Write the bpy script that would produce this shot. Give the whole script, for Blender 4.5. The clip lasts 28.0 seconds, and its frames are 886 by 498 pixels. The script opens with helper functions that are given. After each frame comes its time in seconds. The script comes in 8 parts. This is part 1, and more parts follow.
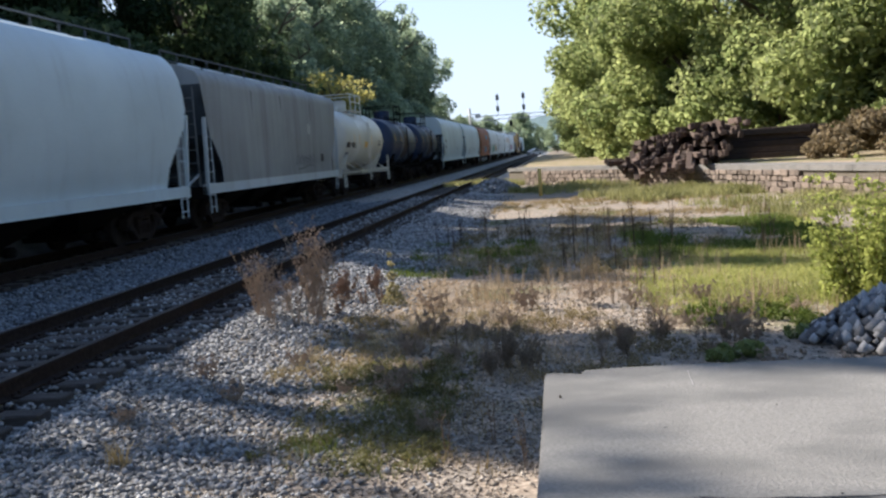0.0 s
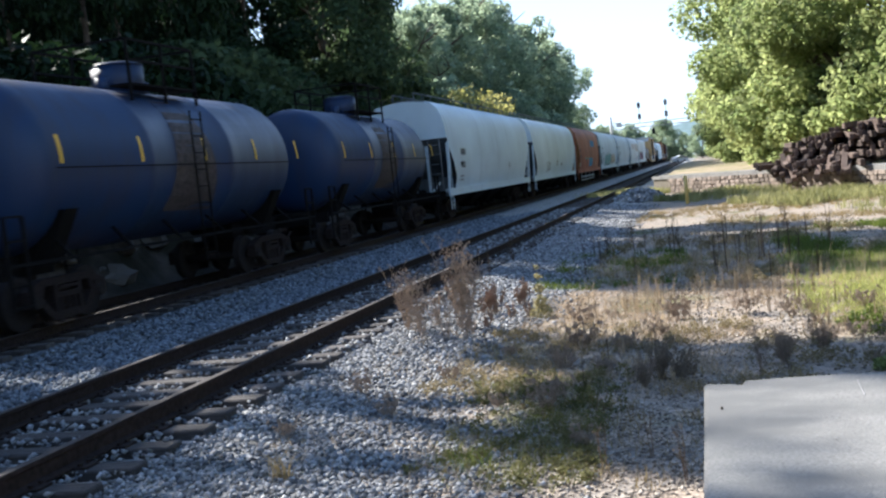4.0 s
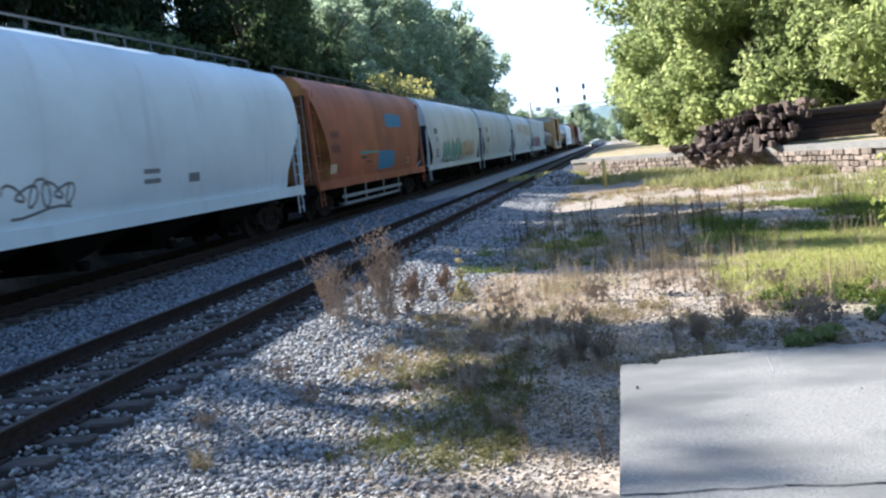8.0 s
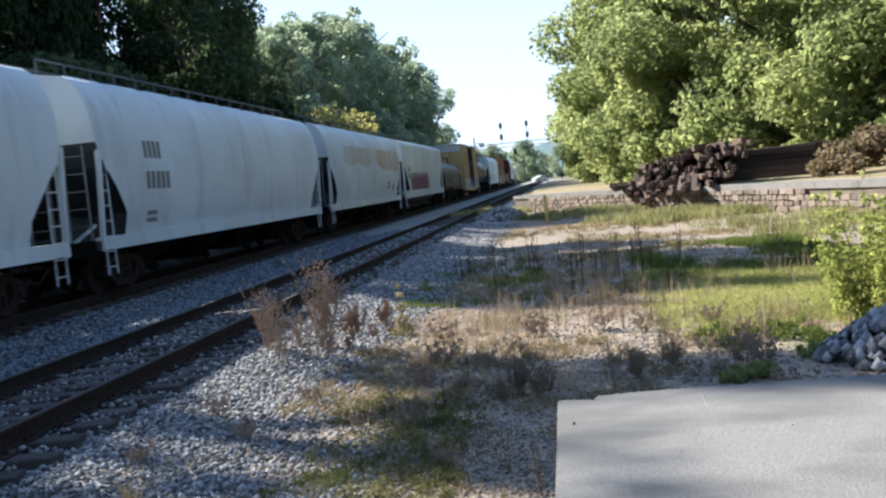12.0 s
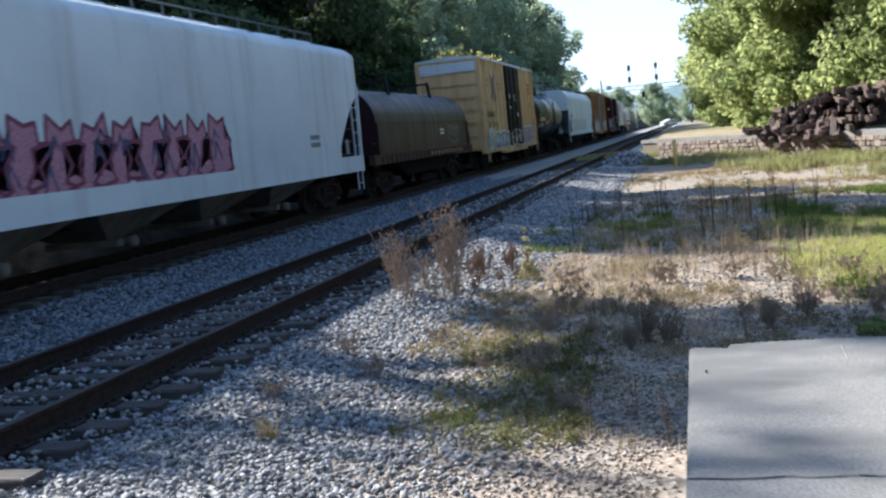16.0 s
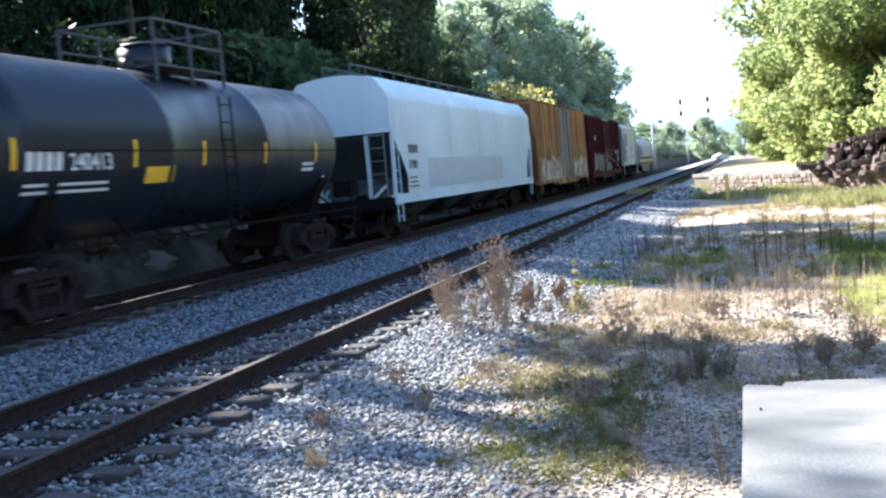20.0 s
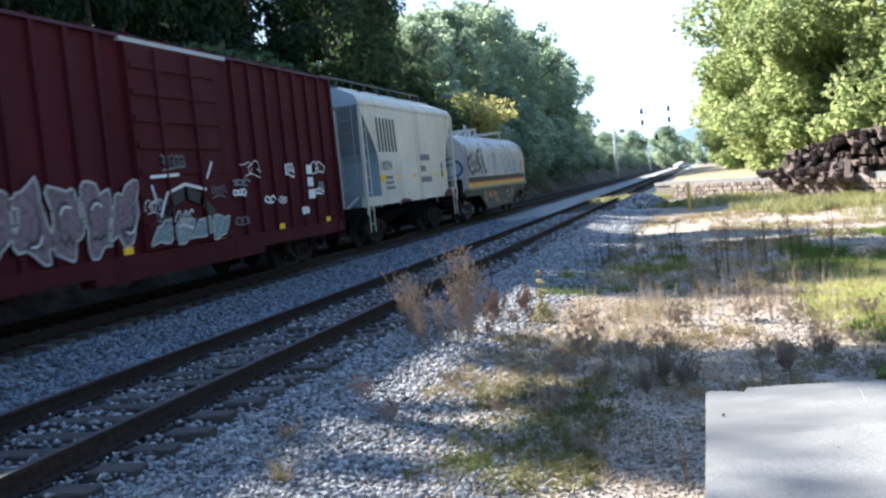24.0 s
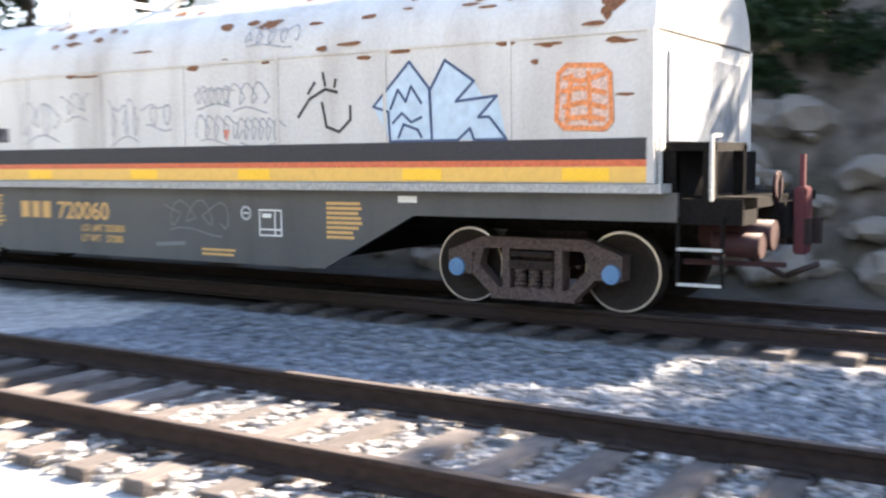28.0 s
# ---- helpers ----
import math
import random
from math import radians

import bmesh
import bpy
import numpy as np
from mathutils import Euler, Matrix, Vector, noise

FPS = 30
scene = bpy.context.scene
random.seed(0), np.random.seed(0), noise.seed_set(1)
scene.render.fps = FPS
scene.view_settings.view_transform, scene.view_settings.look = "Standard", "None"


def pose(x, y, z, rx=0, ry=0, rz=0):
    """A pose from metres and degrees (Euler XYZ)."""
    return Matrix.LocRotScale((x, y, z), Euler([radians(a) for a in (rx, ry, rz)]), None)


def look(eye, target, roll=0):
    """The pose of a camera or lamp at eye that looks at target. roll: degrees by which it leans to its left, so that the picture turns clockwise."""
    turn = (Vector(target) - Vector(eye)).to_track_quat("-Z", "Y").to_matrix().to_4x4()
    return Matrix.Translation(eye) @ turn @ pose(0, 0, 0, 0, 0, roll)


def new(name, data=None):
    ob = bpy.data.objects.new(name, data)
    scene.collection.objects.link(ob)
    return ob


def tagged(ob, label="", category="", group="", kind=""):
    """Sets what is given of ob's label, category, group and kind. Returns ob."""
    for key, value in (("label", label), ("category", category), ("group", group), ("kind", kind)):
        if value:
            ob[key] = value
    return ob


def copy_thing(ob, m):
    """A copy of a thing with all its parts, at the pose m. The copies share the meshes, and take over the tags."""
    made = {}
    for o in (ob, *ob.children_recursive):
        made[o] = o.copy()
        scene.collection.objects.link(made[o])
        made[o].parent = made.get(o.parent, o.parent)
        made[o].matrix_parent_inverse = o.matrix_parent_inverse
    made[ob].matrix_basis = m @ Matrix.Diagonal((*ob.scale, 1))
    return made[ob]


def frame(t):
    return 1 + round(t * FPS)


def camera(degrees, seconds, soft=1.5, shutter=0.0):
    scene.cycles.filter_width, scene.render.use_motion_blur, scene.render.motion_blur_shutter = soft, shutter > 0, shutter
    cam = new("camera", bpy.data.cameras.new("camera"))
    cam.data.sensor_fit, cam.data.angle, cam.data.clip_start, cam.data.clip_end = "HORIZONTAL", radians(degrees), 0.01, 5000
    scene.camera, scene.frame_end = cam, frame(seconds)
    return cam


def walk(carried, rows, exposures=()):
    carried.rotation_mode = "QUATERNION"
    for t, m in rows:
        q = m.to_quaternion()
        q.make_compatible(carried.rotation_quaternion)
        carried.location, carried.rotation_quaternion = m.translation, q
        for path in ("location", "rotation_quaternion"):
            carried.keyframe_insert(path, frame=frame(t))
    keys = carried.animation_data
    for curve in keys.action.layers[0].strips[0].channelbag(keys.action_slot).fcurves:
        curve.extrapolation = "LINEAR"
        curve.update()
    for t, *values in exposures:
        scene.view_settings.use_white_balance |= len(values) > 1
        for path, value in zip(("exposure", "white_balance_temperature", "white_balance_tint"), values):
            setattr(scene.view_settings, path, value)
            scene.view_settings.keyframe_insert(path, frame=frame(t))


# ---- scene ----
cam = camera(46.22, 28.0, soft=2.3, shutter=0.25)
PATH = [
    (0.0, pose(-0.038, 0.348, 1.621, 84.74, 4.03, 6.25)),
    (0.5, pose(-0.033, 0.348, 1.621, 83.45, 5.56, 5.40)),
    (1.0, pose(-0.064, 0.344, 1.621, 85.05, 6.84, 10.58)),
    (1.5, pose(-0.066, 0.344, 1.621, 86.21, 7.47, 10.84)),
    (2.0, pose(-0.069, 0.343, 1.621, 86.20, 5.48, 11.32)),
    (2.5, pose(-0.073, 0.342, 1.621, 87.52, 5.90, 12.05)),
    (3.0, pose(-0.086, 0.339, 1.621, 87.32, 6.39, 14.27)),
    (3.5, pose(-0.085, 0.339, 1.621, 86.76, 5.98, 14.13)),
    (5.5, pose(-0.080, 0.341, 1.621, 84.69, 7.39, 13.28)),
    (6.0, pose(-0.078, 0.341, 1.621, 84.57, 7.35, 12.88)),
    (6.5, pose(-0.073, 0.342, 1.621, 85.24, 6.75, 11.98)),
    (7.0, pose(-0.067, 0.344, 1.621, 84.76, 6.83, 11.03)),
    (7.5, pose(-0.060, 0.345, 1.621, 85.33, 6.14, 9.81)),
    (8.0, pose(-0.059, 0.345, 1.621, 84.86, 6.72, 9.67)),
    (8.5, pose(-0.059, 0.345, 1.621, 84.69, 5.75, 9.72)),
    (9.0, pose(-0.057, 0.345, 1.621, 83.86, 4.94, 9.31)),
    (9.5, pose(-0.058, 0.345, 1.621, 84.96, 5.23, 9.56)),
    (10.0, pose(-0.053, 0.346, 1.621, 87.37, 5.45, 8.67)),
    (10.5, pose(-0.061, 0.345, 1.621, 87.27, 6.25, 10.06)),
    (11.0, pose(-0.056, 0.346, 1.621, 86.33, 6.73, 9.17)),
    (11.5, pose(-0.039, 0.348, 1.621, 86.50, 6.09, 6.41)),
    (12.0, pose(-0.040, 0.348, 1.621, 86.41, 5.85, 6.54)),
    (12.5, pose(-0.038, 0.348, 1.621, 87.28, 4.88, 6.21)),
    (14.5, pose(-0.049, 0.347, 1.621, 85.25, 5.31, 8.01)),
    (15.0, pose(-0.067, 0.344, 1.621, 85.08, 4.90, 10.98)),
    (15.5, pose(-0.076, 0.342, 1.621, 83.46, 5.10, 12.52)),
    (16.0, pose(-0.081, 0.340, 1.621, 84.01, 5.67, 13.41)),
    (16.5, pose(-0.094, 0.337, 1.621, 85.49, 5.67, 15.60)),
    (17.0, pose(-0.100, 0.336, 1.621, 85.72, 6.01, 16.54)),
    (17.5, pose(-0.100, 0.335, 1.621, 85.02, 5.67, 16.58)),
    (18.0, pose(-0.100, 0.335, 1.621, 84.74, 5.29, 16.58)),
    (18.5, pose(-0.098, 0.336, 1.621, 83.24, 4.68, 16.32)),
    (19.0, pose(-0.108, 0.333, 1.621, 84.59, 5.14, 18.01)),
    (19.5, pose(-0.108, 0.333, 1.621, 85.33, 4.77, 17.92)),
    (20.0, pose(-0.097, 0.336, 1.621, 86.01, 5.12, 16.14)),
    (20.5, pose(-0.092, 0.338, 1.621, 85.41, 5.46, 15.16)),
    (21.0, pose(-0.084, 0.340, 1.621, 85.32, 5.45, 13.92)),
    (21.5, pose(-0.080, 0.341, 1.621, 86.16, 5.08, 13.18)),
    (23.5, pose(-0.070, 0.343, 1.621, 85.37, 5.57, 11.56)),
    (24.0, pose(-0.086, 0.339, 1.621, 86.43, 5.75, 14.16)),
    (24.5, pose(-0.105, 0.334, 1.621, 87.71, 5.51, 17.42)),
    (25.0, pose(-0.115, 0.331, 1.621, 87.02, 5.19, 19.20)),
    (25.5, pose(-0.136, 0.323, 1.621, 86.97, 5.80, 22.80)),
    (26.0, pose(-0.167, 0.307, 1.621, 86.36, 6.59, 28.54)),
    (26.3, pose(-0.201, 0.286, 1.621, 85.91, 4.25, 35.10)),
    (26.6, pose(-0.238, 0.257, 1.621, 84.69, 3.68, 42.83)),
    (26.8, pose(-0.270, 0.223, 1.621, 83.38, 3.50, 50.53)),
    (27.0, pose(-0.307, 0.168, 1.621, 80.89, 2.49, 61.32)),
    (27.2, pose(-0.336, 0.097, 1.621, 81.04, 3.91, 73.91)),
    (27.4, pose(-0.349, 0.025, 1.621, 82.33, 4.74, 85.90)),
    (27.5, pose(-0.350, -0.007, 1.621, 83.81, 4.04, 91.12)),
    (27.7, pose(-0.340, -0.083, 1.621, 84.13, 2.95, 103.67)),
    (28.0, pose(-0.295, -0.189, 1.621, 84.97, 0.58, 122.60)),
]
EXPOSURES = [  # seconds, stops, kelvin, tint: the picture brightens as the view turns from the sky to the train
    (0.0, 1.1, 5650, 8),
    (1.0, 1.36, 5450, 6),
    (3.0, 1.5, 5350, 6),
    (6.0, 1.7, 5250, 6),
    (8.5, 1.75, 5250, 6),
    (10.0, 1.5, 5450, 6),
    (12.0, 1.4, 5450, 6),
    (15.0, 1.4, 5350, 6),
    (16.0, 1.45, 5250, 6),
    (17.0, 1.65, 5250, 6),
    (18.0, 2.02, 5250, 6),
    (20.0, 2.4, 5250, 6),
    (21.5, 2.25, 5250, 6),
    (25.0, 2.05, 5250, 6),
    (26.0, 2.3, 5350, 6),
    (26.5, 2.75, 6100, 9),
    (27.0, 3.0, 6100, 9),
    (28.0, 3.35, 6450, 12),
]
walk(cam, PATH, EXPOSURES)

# ---- world and light ----
SUN_EL, SUN_AZ = radians(36), (-0.885, 0.465)   # the sun stands low, ahead and to the left of the line
world = bpy.data.worlds.new("world")
scene.world = world
world.use_nodes = True
wn = world.node_tree
sky = wn.nodes.new("ShaderNodeTexSky")
sky.sky_type, sky.sun_disc = "NISHITA", False
sky.sun_elevation, sky.sun_rotation = SUN_EL, math.atan2(SUN_AZ[0], SUN_AZ[1])
sky.air_density, sky.dust_density, sky.ozone_density = 1.0, 0.9, 1.5
# pale summer haze that thickens evenly towards the horizon, all the way round
w_co, w_sep, w_up, w_pow, w_mix = (wn.nodes.new("ShaderNode" + k) for k in ("TexCoord", "SeparateXYZ", "MapRange", "Math", "MixRGB"))
wn.links.new(w_co.outputs["Generated"], w_sep.inputs[0])
wn.links.new(w_sep.outputs[2], w_up.inputs[0])
w_up.inputs["To Min"].default_value, w_up.inputs["To Max"].default_value = 1.0, 0.0
w_pow.operation, w_pow.inputs[1].default_value = "POWER", 3.0
wn.links.new(w_up.outputs[0], w_pow.inputs[0])
wn.links.new(w_pow.outputs[0], w_mix.inputs[0])
wn.links.new(sky.outputs[0], w_mix.inputs[1])
w_mix.inputs[2].default_value = (6.0, 6.4, 7.0, 1)
wn.links.new(w_mix.outputs[0], wn.nodes["Background"].inputs[0])
wn.nodes["Background"].inputs[1].default_value = 0.075
sun = new("sun", bpy.data.lights.new("sun", "SUN"))
sun.data.energy, sun.data.angle, sun.data.color = 5.0, radians(0.6), (1.0, 0.83, 0.64)
sun_way = Vector((SUN_AZ[0] * math.cos(SUN_EL), SUN_AZ[1] * math.cos(SUN_EL), math.sin(SUN_EL)))
sun.matrix_world = look(sun_way * 60, (0, 0, 0))

# ---- materials ----
MATS = {}


def node_mat(name):
    m = bpy.data.materials.new(name)
    m.use_nodes = True
    nt = m.node_tree
    return m, nt, nt.nodes["Principled BSDF"], nt.nodes.new, nt.links.new


def mat(name, col, rough=0.6, metal=0.0, var=0.25, scale=4.0, bump=0.15, second=None, fine=6.0, stretch=(1, 1, 1), per_object=0.0, amount=0.5, spec=0.35):
    """A surface with stains at two scales, fine relief and, where second is given, patches of a second colour."""
    if name in MATS:
        return MATS[name]
    m, nt, bsdf, add, link = node_mat(name)
    tc, mp = add("ShaderNodeTexCoord"), add("ShaderNodeMapping")
    mp.inputs["Scale"].default_value = stretch
    link(tc.outputs["Object"], mp.inputs[0])
    n1, n2 = add("ShaderNodeTexNoise"), add("ShaderNodeTexNoise")
    for n, s, d in ((n1, scale, 5), (n2, scale * fine, 6)):
        n.inputs["Scale"].default_value, n.inputs["Detail"].default_value = s, d
        link(mp.outputs[0], n.inputs["Vector"])
    r1 = add("ShaderNodeValToRGB")
    lo = [max(0, c * (1 - var)) for c in col]
    hi = [min(1, c * (1 + var)) for c in col]
    e = r1.color_ramp.elements
    e[0].position, e[1].position = 0.3, 0.7
    e[0].color, e[1].color = (*lo, 1), (*hi, 1)
    link(n2.outputs[0], r1.inputs[0])
    out = r1.outputs[0]
    if second:
        r2 = add("ShaderNodeValToRGB")
        e = r2.color_ramp.elements
        e[0].position, e[1].position = 1 - amount - 0.07, 1 - amount + 0.1
        link(n1.outputs[0], r2.inputs[0])
        mx = add("ShaderNodeMixRGB")
        mx.inputs[2].default_value = (*second, 1)
        link(r2.outputs[0], mx.inputs[0])
        link(out, mx.inputs[1])
        out = mx.outputs[0]
    if per_object:
        oi, hs = add("ShaderNodeObjectInfo"), add("ShaderNodeHueSaturation")
        ma = add("ShaderNodeMath")
        ma.operation = "MULTIPLY_ADD"
        ma.inputs[1].default_value, ma.inputs[2].default_value = per_object, 1 - per_object / 2
        link(oi.outputs["Random"], ma.inputs[0])
        link(ma.outputs[0], hs.inputs["Value"])
        link(out, hs.inputs["Color"])
        out = hs.outputs[0]
    link(out, bsdf.inputs["Base Color"])
    bsdf.inputs["Roughness"].default_value, bsdf.inputs["Metallic"].default_value = rough, metal
    bsdf.inputs["Specular IOR Level"].default_value = spec
    if bump:
        b = add("ShaderNodeBump")
        b.inputs["Strength"].default_value, b.inputs["Distance"].default_value = bump, 0.02
        link(n2.outputs[0], b.inputs["Height"])
        link(b.outputs[0], bsdf.inputs["Normal"])
    MATS[name] = m
    return m


def paint(name, col, dirt=(0.12, 0.09, 0.07), amount=0.35, rough=0.42, streak=0.35, sharp=0.85, spec=0.4, run=2.2, fading=0.12):
    """Weathered car paint: runs of dirt down the sides, faded patches, grain."""
    if name in MATS:
        return MATS[name]
    m, nt, bsdf, add, link = node_mat(name)
    tc = add("ShaderNodeTexCoord")

    def noise_at(sc, size, detail):
        mp, n = add("ShaderNodeMapping"), add("ShaderNodeTexNoise")
        mp.inputs["Scale"].default_value = sc
        n.inputs["Scale"].default_value, n.inputs["Detail"].default_value = size, detail
        link(tc.outputs["Object"], mp.inputs[0])
        link(mp.outputs[0], n.inputs["Vector"])
        return n

    runs, fade, grain = noise_at((1, 1, 0.12), run, 6), noise_at((1, 0.6, 1), 0.5, 4), noise_at((1, 1, 1), 26, 5)
    ra = add("ShaderNodeValToRGB")
    e = ra.color_ramp.elements
    e[0].position, e[1].position = 0.62 - 0.3 * amount, sharp
    e[0].color, e[1].color = (0, 0, 0, 1), (streak, streak, streak, 1)
    link(runs.outputs[0], ra.inputs[0])
    rb = add("ShaderNodeValToRGB")
    e = rb.color_ramp.elements
    e[0].position, e[1].position = 0.35, 0.68
    e[0].color = (*[c * (1 - fading) for c in col], 1)
    e[1].color = (*[min(1, c * (1 + fading * 0.6)) for c in col], 1)
    link(fade.outputs[0], rb.inputs[0])
    mx = add("ShaderNodeMixRGB")
    mx.inputs[2].default_value = (*dirt, 1)
    link(ra.outputs[0], mx.inputs[0])
    link(rb.outputs[0], mx.inputs[1])
    gr = add("ShaderNodeMixRGB")
    gr.blend_type = "OVERLAY"
    gr.inputs[0].default_value = 0.18
    link(mx.outputs[0], gr.inputs[1])
    link(grain.outputs[0], gr.inputs[2])
    link(gr.outputs[0], bsdf.inputs["Base Color"])
    rr = add("ShaderNodeMapRange")
    rr.inputs["To Min"].default_value, rr.inputs["To Max"].default_value = rough - 0.1, rough + 0.25
    link(runs.outputs[0], rr.inputs[0])
    link(rr.outputs[0], bsdf.inputs["Roughness"])
    bsdf.inputs["Specular IOR Level"].default_value = spec
    b = add("ShaderNodeBump")
    b.inputs["Strength"].default_value, b.inputs["Distance"].default_value = 0.06, 0.01
    link(fade.outputs[0], b.inputs["Height"])
    link(b.outputs[0], bsdf.inputs["Normal"])
    MATS[name] = m
    return m


def leaf_mat(name, a, b, trans=0.45):
    m, nt, bsdf, add, link = node_mat(name)
    gi = add("ShaderNodeNewGeometry")
    tc, n = add("ShaderNodeTexCoord"), add("ShaderNodeTexNoise")
    n.inputs["Scale"].default_value = 0.35
    link(tc.outputs["Object"], n.inputs["Vector"])
    ra = add("ShaderNodeValToRGB")
    ra.color_ramp.elements[0].color, ra.color_ramp.elements[1].color = (*a, 1), (*b, 1)
    am = add("ShaderNodeMath")
    am.operation = "MULTIPLY_ADD"
    am.inputs[1].default_value = 0.55
    link(gi.outputs["Random Per Island"], am.inputs[0])
    sc = add("ShaderNodeMath")
    sc.operation = "MULTIPLY_ADD"
    sc.inputs[1].default_value, sc.inputs[2].default_value = 1.6, -0.55
    link(n.outputs[0], sc.inputs[0])
    link(sc.outputs[0], am.inputs[2])
    link(am.outputs[0], ra.inputs[0])
    link(ra.outputs[0], bsdf.inputs["Base Color"])
    bsdf.inputs["Roughness"].default_value, bsdf.inputs["Specular IOR Level"].default_value = 0.6, 0.2
    tr, mix = add("ShaderNodeBsdfTranslucent"), add("ShaderNodeMixShader")
    link(ra.outputs[0], tr.inputs[0])
    mix.inputs[0].default_value = trans
    link(bsdf.outputs[0], mix.inputs[1])
    link(tr.outputs[0], mix.inputs[2])
    link(mix.outputs[0], nt.nodes["Material Output"].inputs[0])
    return m


RAIL_STEEL = mat("rusty_rail_steel", (0.031, 0.0215, 0.0185), 0.85, 0.0, 0.4, 3, 0.3, spec=0.15)
RAIL_TOP = mat("worn_rail_head", (0.05, 0.04, 0.036), 0.85, 0.0, 0.3, 2, 0.1, stretch=(1, 0.2, 1))
TIE_WOOD = mat("weathered_tie_wood", (0.075, 0.066, 0.062), 0.9, 0, 0.5, 3, 0.8, stretch=(0.35, 3, 3), per_object=0.7)
STONE = None
# grimy undersides coloured near black, with the shade under the train included
UNDER = mat("grimy_shaded_underframe", (0.010, 0.009, 0.0085), 0.9, 0.0, 0.5, 5, 0.3, spec=0.08)
TRUCKM = mat("shaded_rust_truck_steel", (0.03, 0.022, 0.0195), 0.9, 0.0, 0.5, 6, 0.4, spec=0.1)
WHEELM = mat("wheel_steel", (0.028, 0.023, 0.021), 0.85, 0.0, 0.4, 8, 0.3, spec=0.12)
RIMM = mat("bright_wheel_rim", (0.46, 0.42, 0.37), 0.4, 0.8, 0.2, 8, 0.1)
BLUECAP = mat("blue_bearing_cap", (0.11, 0.22, 0.38), 0.5, 0, 0.3, 20, 0.2)
BLACK = mat("black_paint", (0.009, 0.010, 0.014), 0.5, 0, 0.3, 6, 0.1, spec=0.2)
CONCRETE = mat("weathered_concrete", (0.225, 0.217, 0.205), 0.92, 0, 0.2, 1.6, 0.5, second=(0.175, 0.17, 0.163), fine=14, amount=0.45)
# darker cross patches stand in for soft shadow streaks on the slab
SLAB_TOP = mat("shadow_streaked_concrete", (0.245, 0.238, 0.226), 0.95, 0, 0.3, 1.4, 0.45, second=(0.165, 0.163, 0.158), fine=60, stretch=(0.8, 1.3, 1), amount=0.5)
WALLSTONE = mat("rubble_wall_stone", (0.21, 0.17, 0.14), 0.9, 0, 0.4, 2, 0.6, per_object=0.7)
MORTAR = mat("wall_core", (0.16, 0.14, 0.11), 0.95, 0, 0.3, 4, 0.5)
OLDTIE = mat("dark_creosoted_tie", (0.10, 0.07, 0.055), 0.9, 0, 0.5, 2.5, 0.8, stretch=(3, 0.4, 3), per_object=0.9)
GALV = mat("galvanised_steel", (0.5, 0.5, 0.5), 0.5, 0.6, 0.2, 5, 0.1)
YELLOW = mat("yellow_reflector", (0.85, 0.5, 0.03), 0.4, 0, 0.15, 12, 0.05)
YELLOWPOST = mat("yellow_post_paint", (0.75, 0.54, 0.17), 0.6, 0, 0.2, 6, 0.2)
BARK = mat("tree_bark", (0.11, 0.085, 0.065), 0.95, 0, 0.4, 3, 0.9, stretch=(1, 1, 0.3))
# foliage repeated with shade, half shade, haze or sun put into its colour
LEAF_DARK = leaf_mat("shade_toned_leaves", (0.008, 0.019, 0.008), (0.032, 0.06, 0.02), 0.3)
LEAF_MID = leaf_mat("haze_pale_leaves", (0.15, 0.21, 0.14), (0.52, 0.60, 0.40), 0.74)
LEAF_HALF = leaf_mat("half_shade_leaves", (0.03, 0.055, 0.026), (0.14, 0.19, 0.085), 0.5)
LEAF_SUN = leaf_mat("sun_bright_leaves", (0.15, 0.205, 0.075), (0.48, 0.52, 0.215), 0.68)
LEAF_GOLD = leaf_mat("golden_leaves", (0.29, 0.28, 0.07), (0.52, 0.48, 0.18), 0.6)
GRASS = leaf_mat("green_grass", (0.06, 0.10, 0.015), (0.20, 0.24, 0.05), 0.4)
DRYGRASS = leaf_mat("dry_grass", (0.19, 0.14, 0.06), (0.42, 0.33, 0.17), 0.3)
STALK = leaf_mat("dead_stalks", (0.17, 0.12, 0.08), (0.42, 0.32, 0.22), 0.4)


def stone_mat(name, a, b):
    m, nt, bsdf, add, link = node_mat(name)
    gi, ra = add("ShaderNodeNewGeometry"), add("ShaderNodeValToRGB")
    tc, n, mx = add("ShaderNodeTexCoord"), add("ShaderNodeTexNoise"), add("ShaderNodeMixRGB")
    n.inputs["Scale"].default_value, n.inputs["Detail"].default_value = 22, 5
    link(tc.outputs["Object"], n.inputs["Vector"])
    ra.color_ramp.elements[0].color, ra.color_ramp.elements[1].color = (*a, 1), (*b, 1)
    link(gi.outputs["Random Per Island"], ra.inputs[0])
    mx.blend_type = "OVERLAY"
    mx.inputs[0].default_value = 0.5
    link(ra.outputs[0], mx.inputs[1])
    link(n.outputs[0], mx.inputs[2])
    link(mx.outputs[0], bsdf.inputs["Base Color"])
    bsdf.inputs["Roughness"].default_value = 0.9
    bp = add("ShaderNodeBump")
    bp.inputs["Strength"].default_value, bp.inputs["Distance"].default_value = 0.5, 0.01
    link(n.outputs[0], bp.inputs["Height"])
    link(bp.outputs[0], bsdf.inputs["Normal"])
    return m


STONE = stone_mat("crushed_limestone", (0.07, 0.071, 0.077), (0.45, 0.45, 0.455))
# soiled stone, darkened and blued further: the train's shadow is in its colour
SHADOW_STONE = stone_mat("shadow_blue_stone", (0.05, 0.056, 0.068), (0.28, 0.305, 0.34))
SUN_PATCH_STONE = stone_mat("sun_patch_white_stone", (0.3, 0.3, 0.3), (0.78, 0.77, 0.75))
PEBBLE = stone_mat("tan_pebbles", (0.12, 0.10, 0.08), (0.50, 0.435, 0.36))
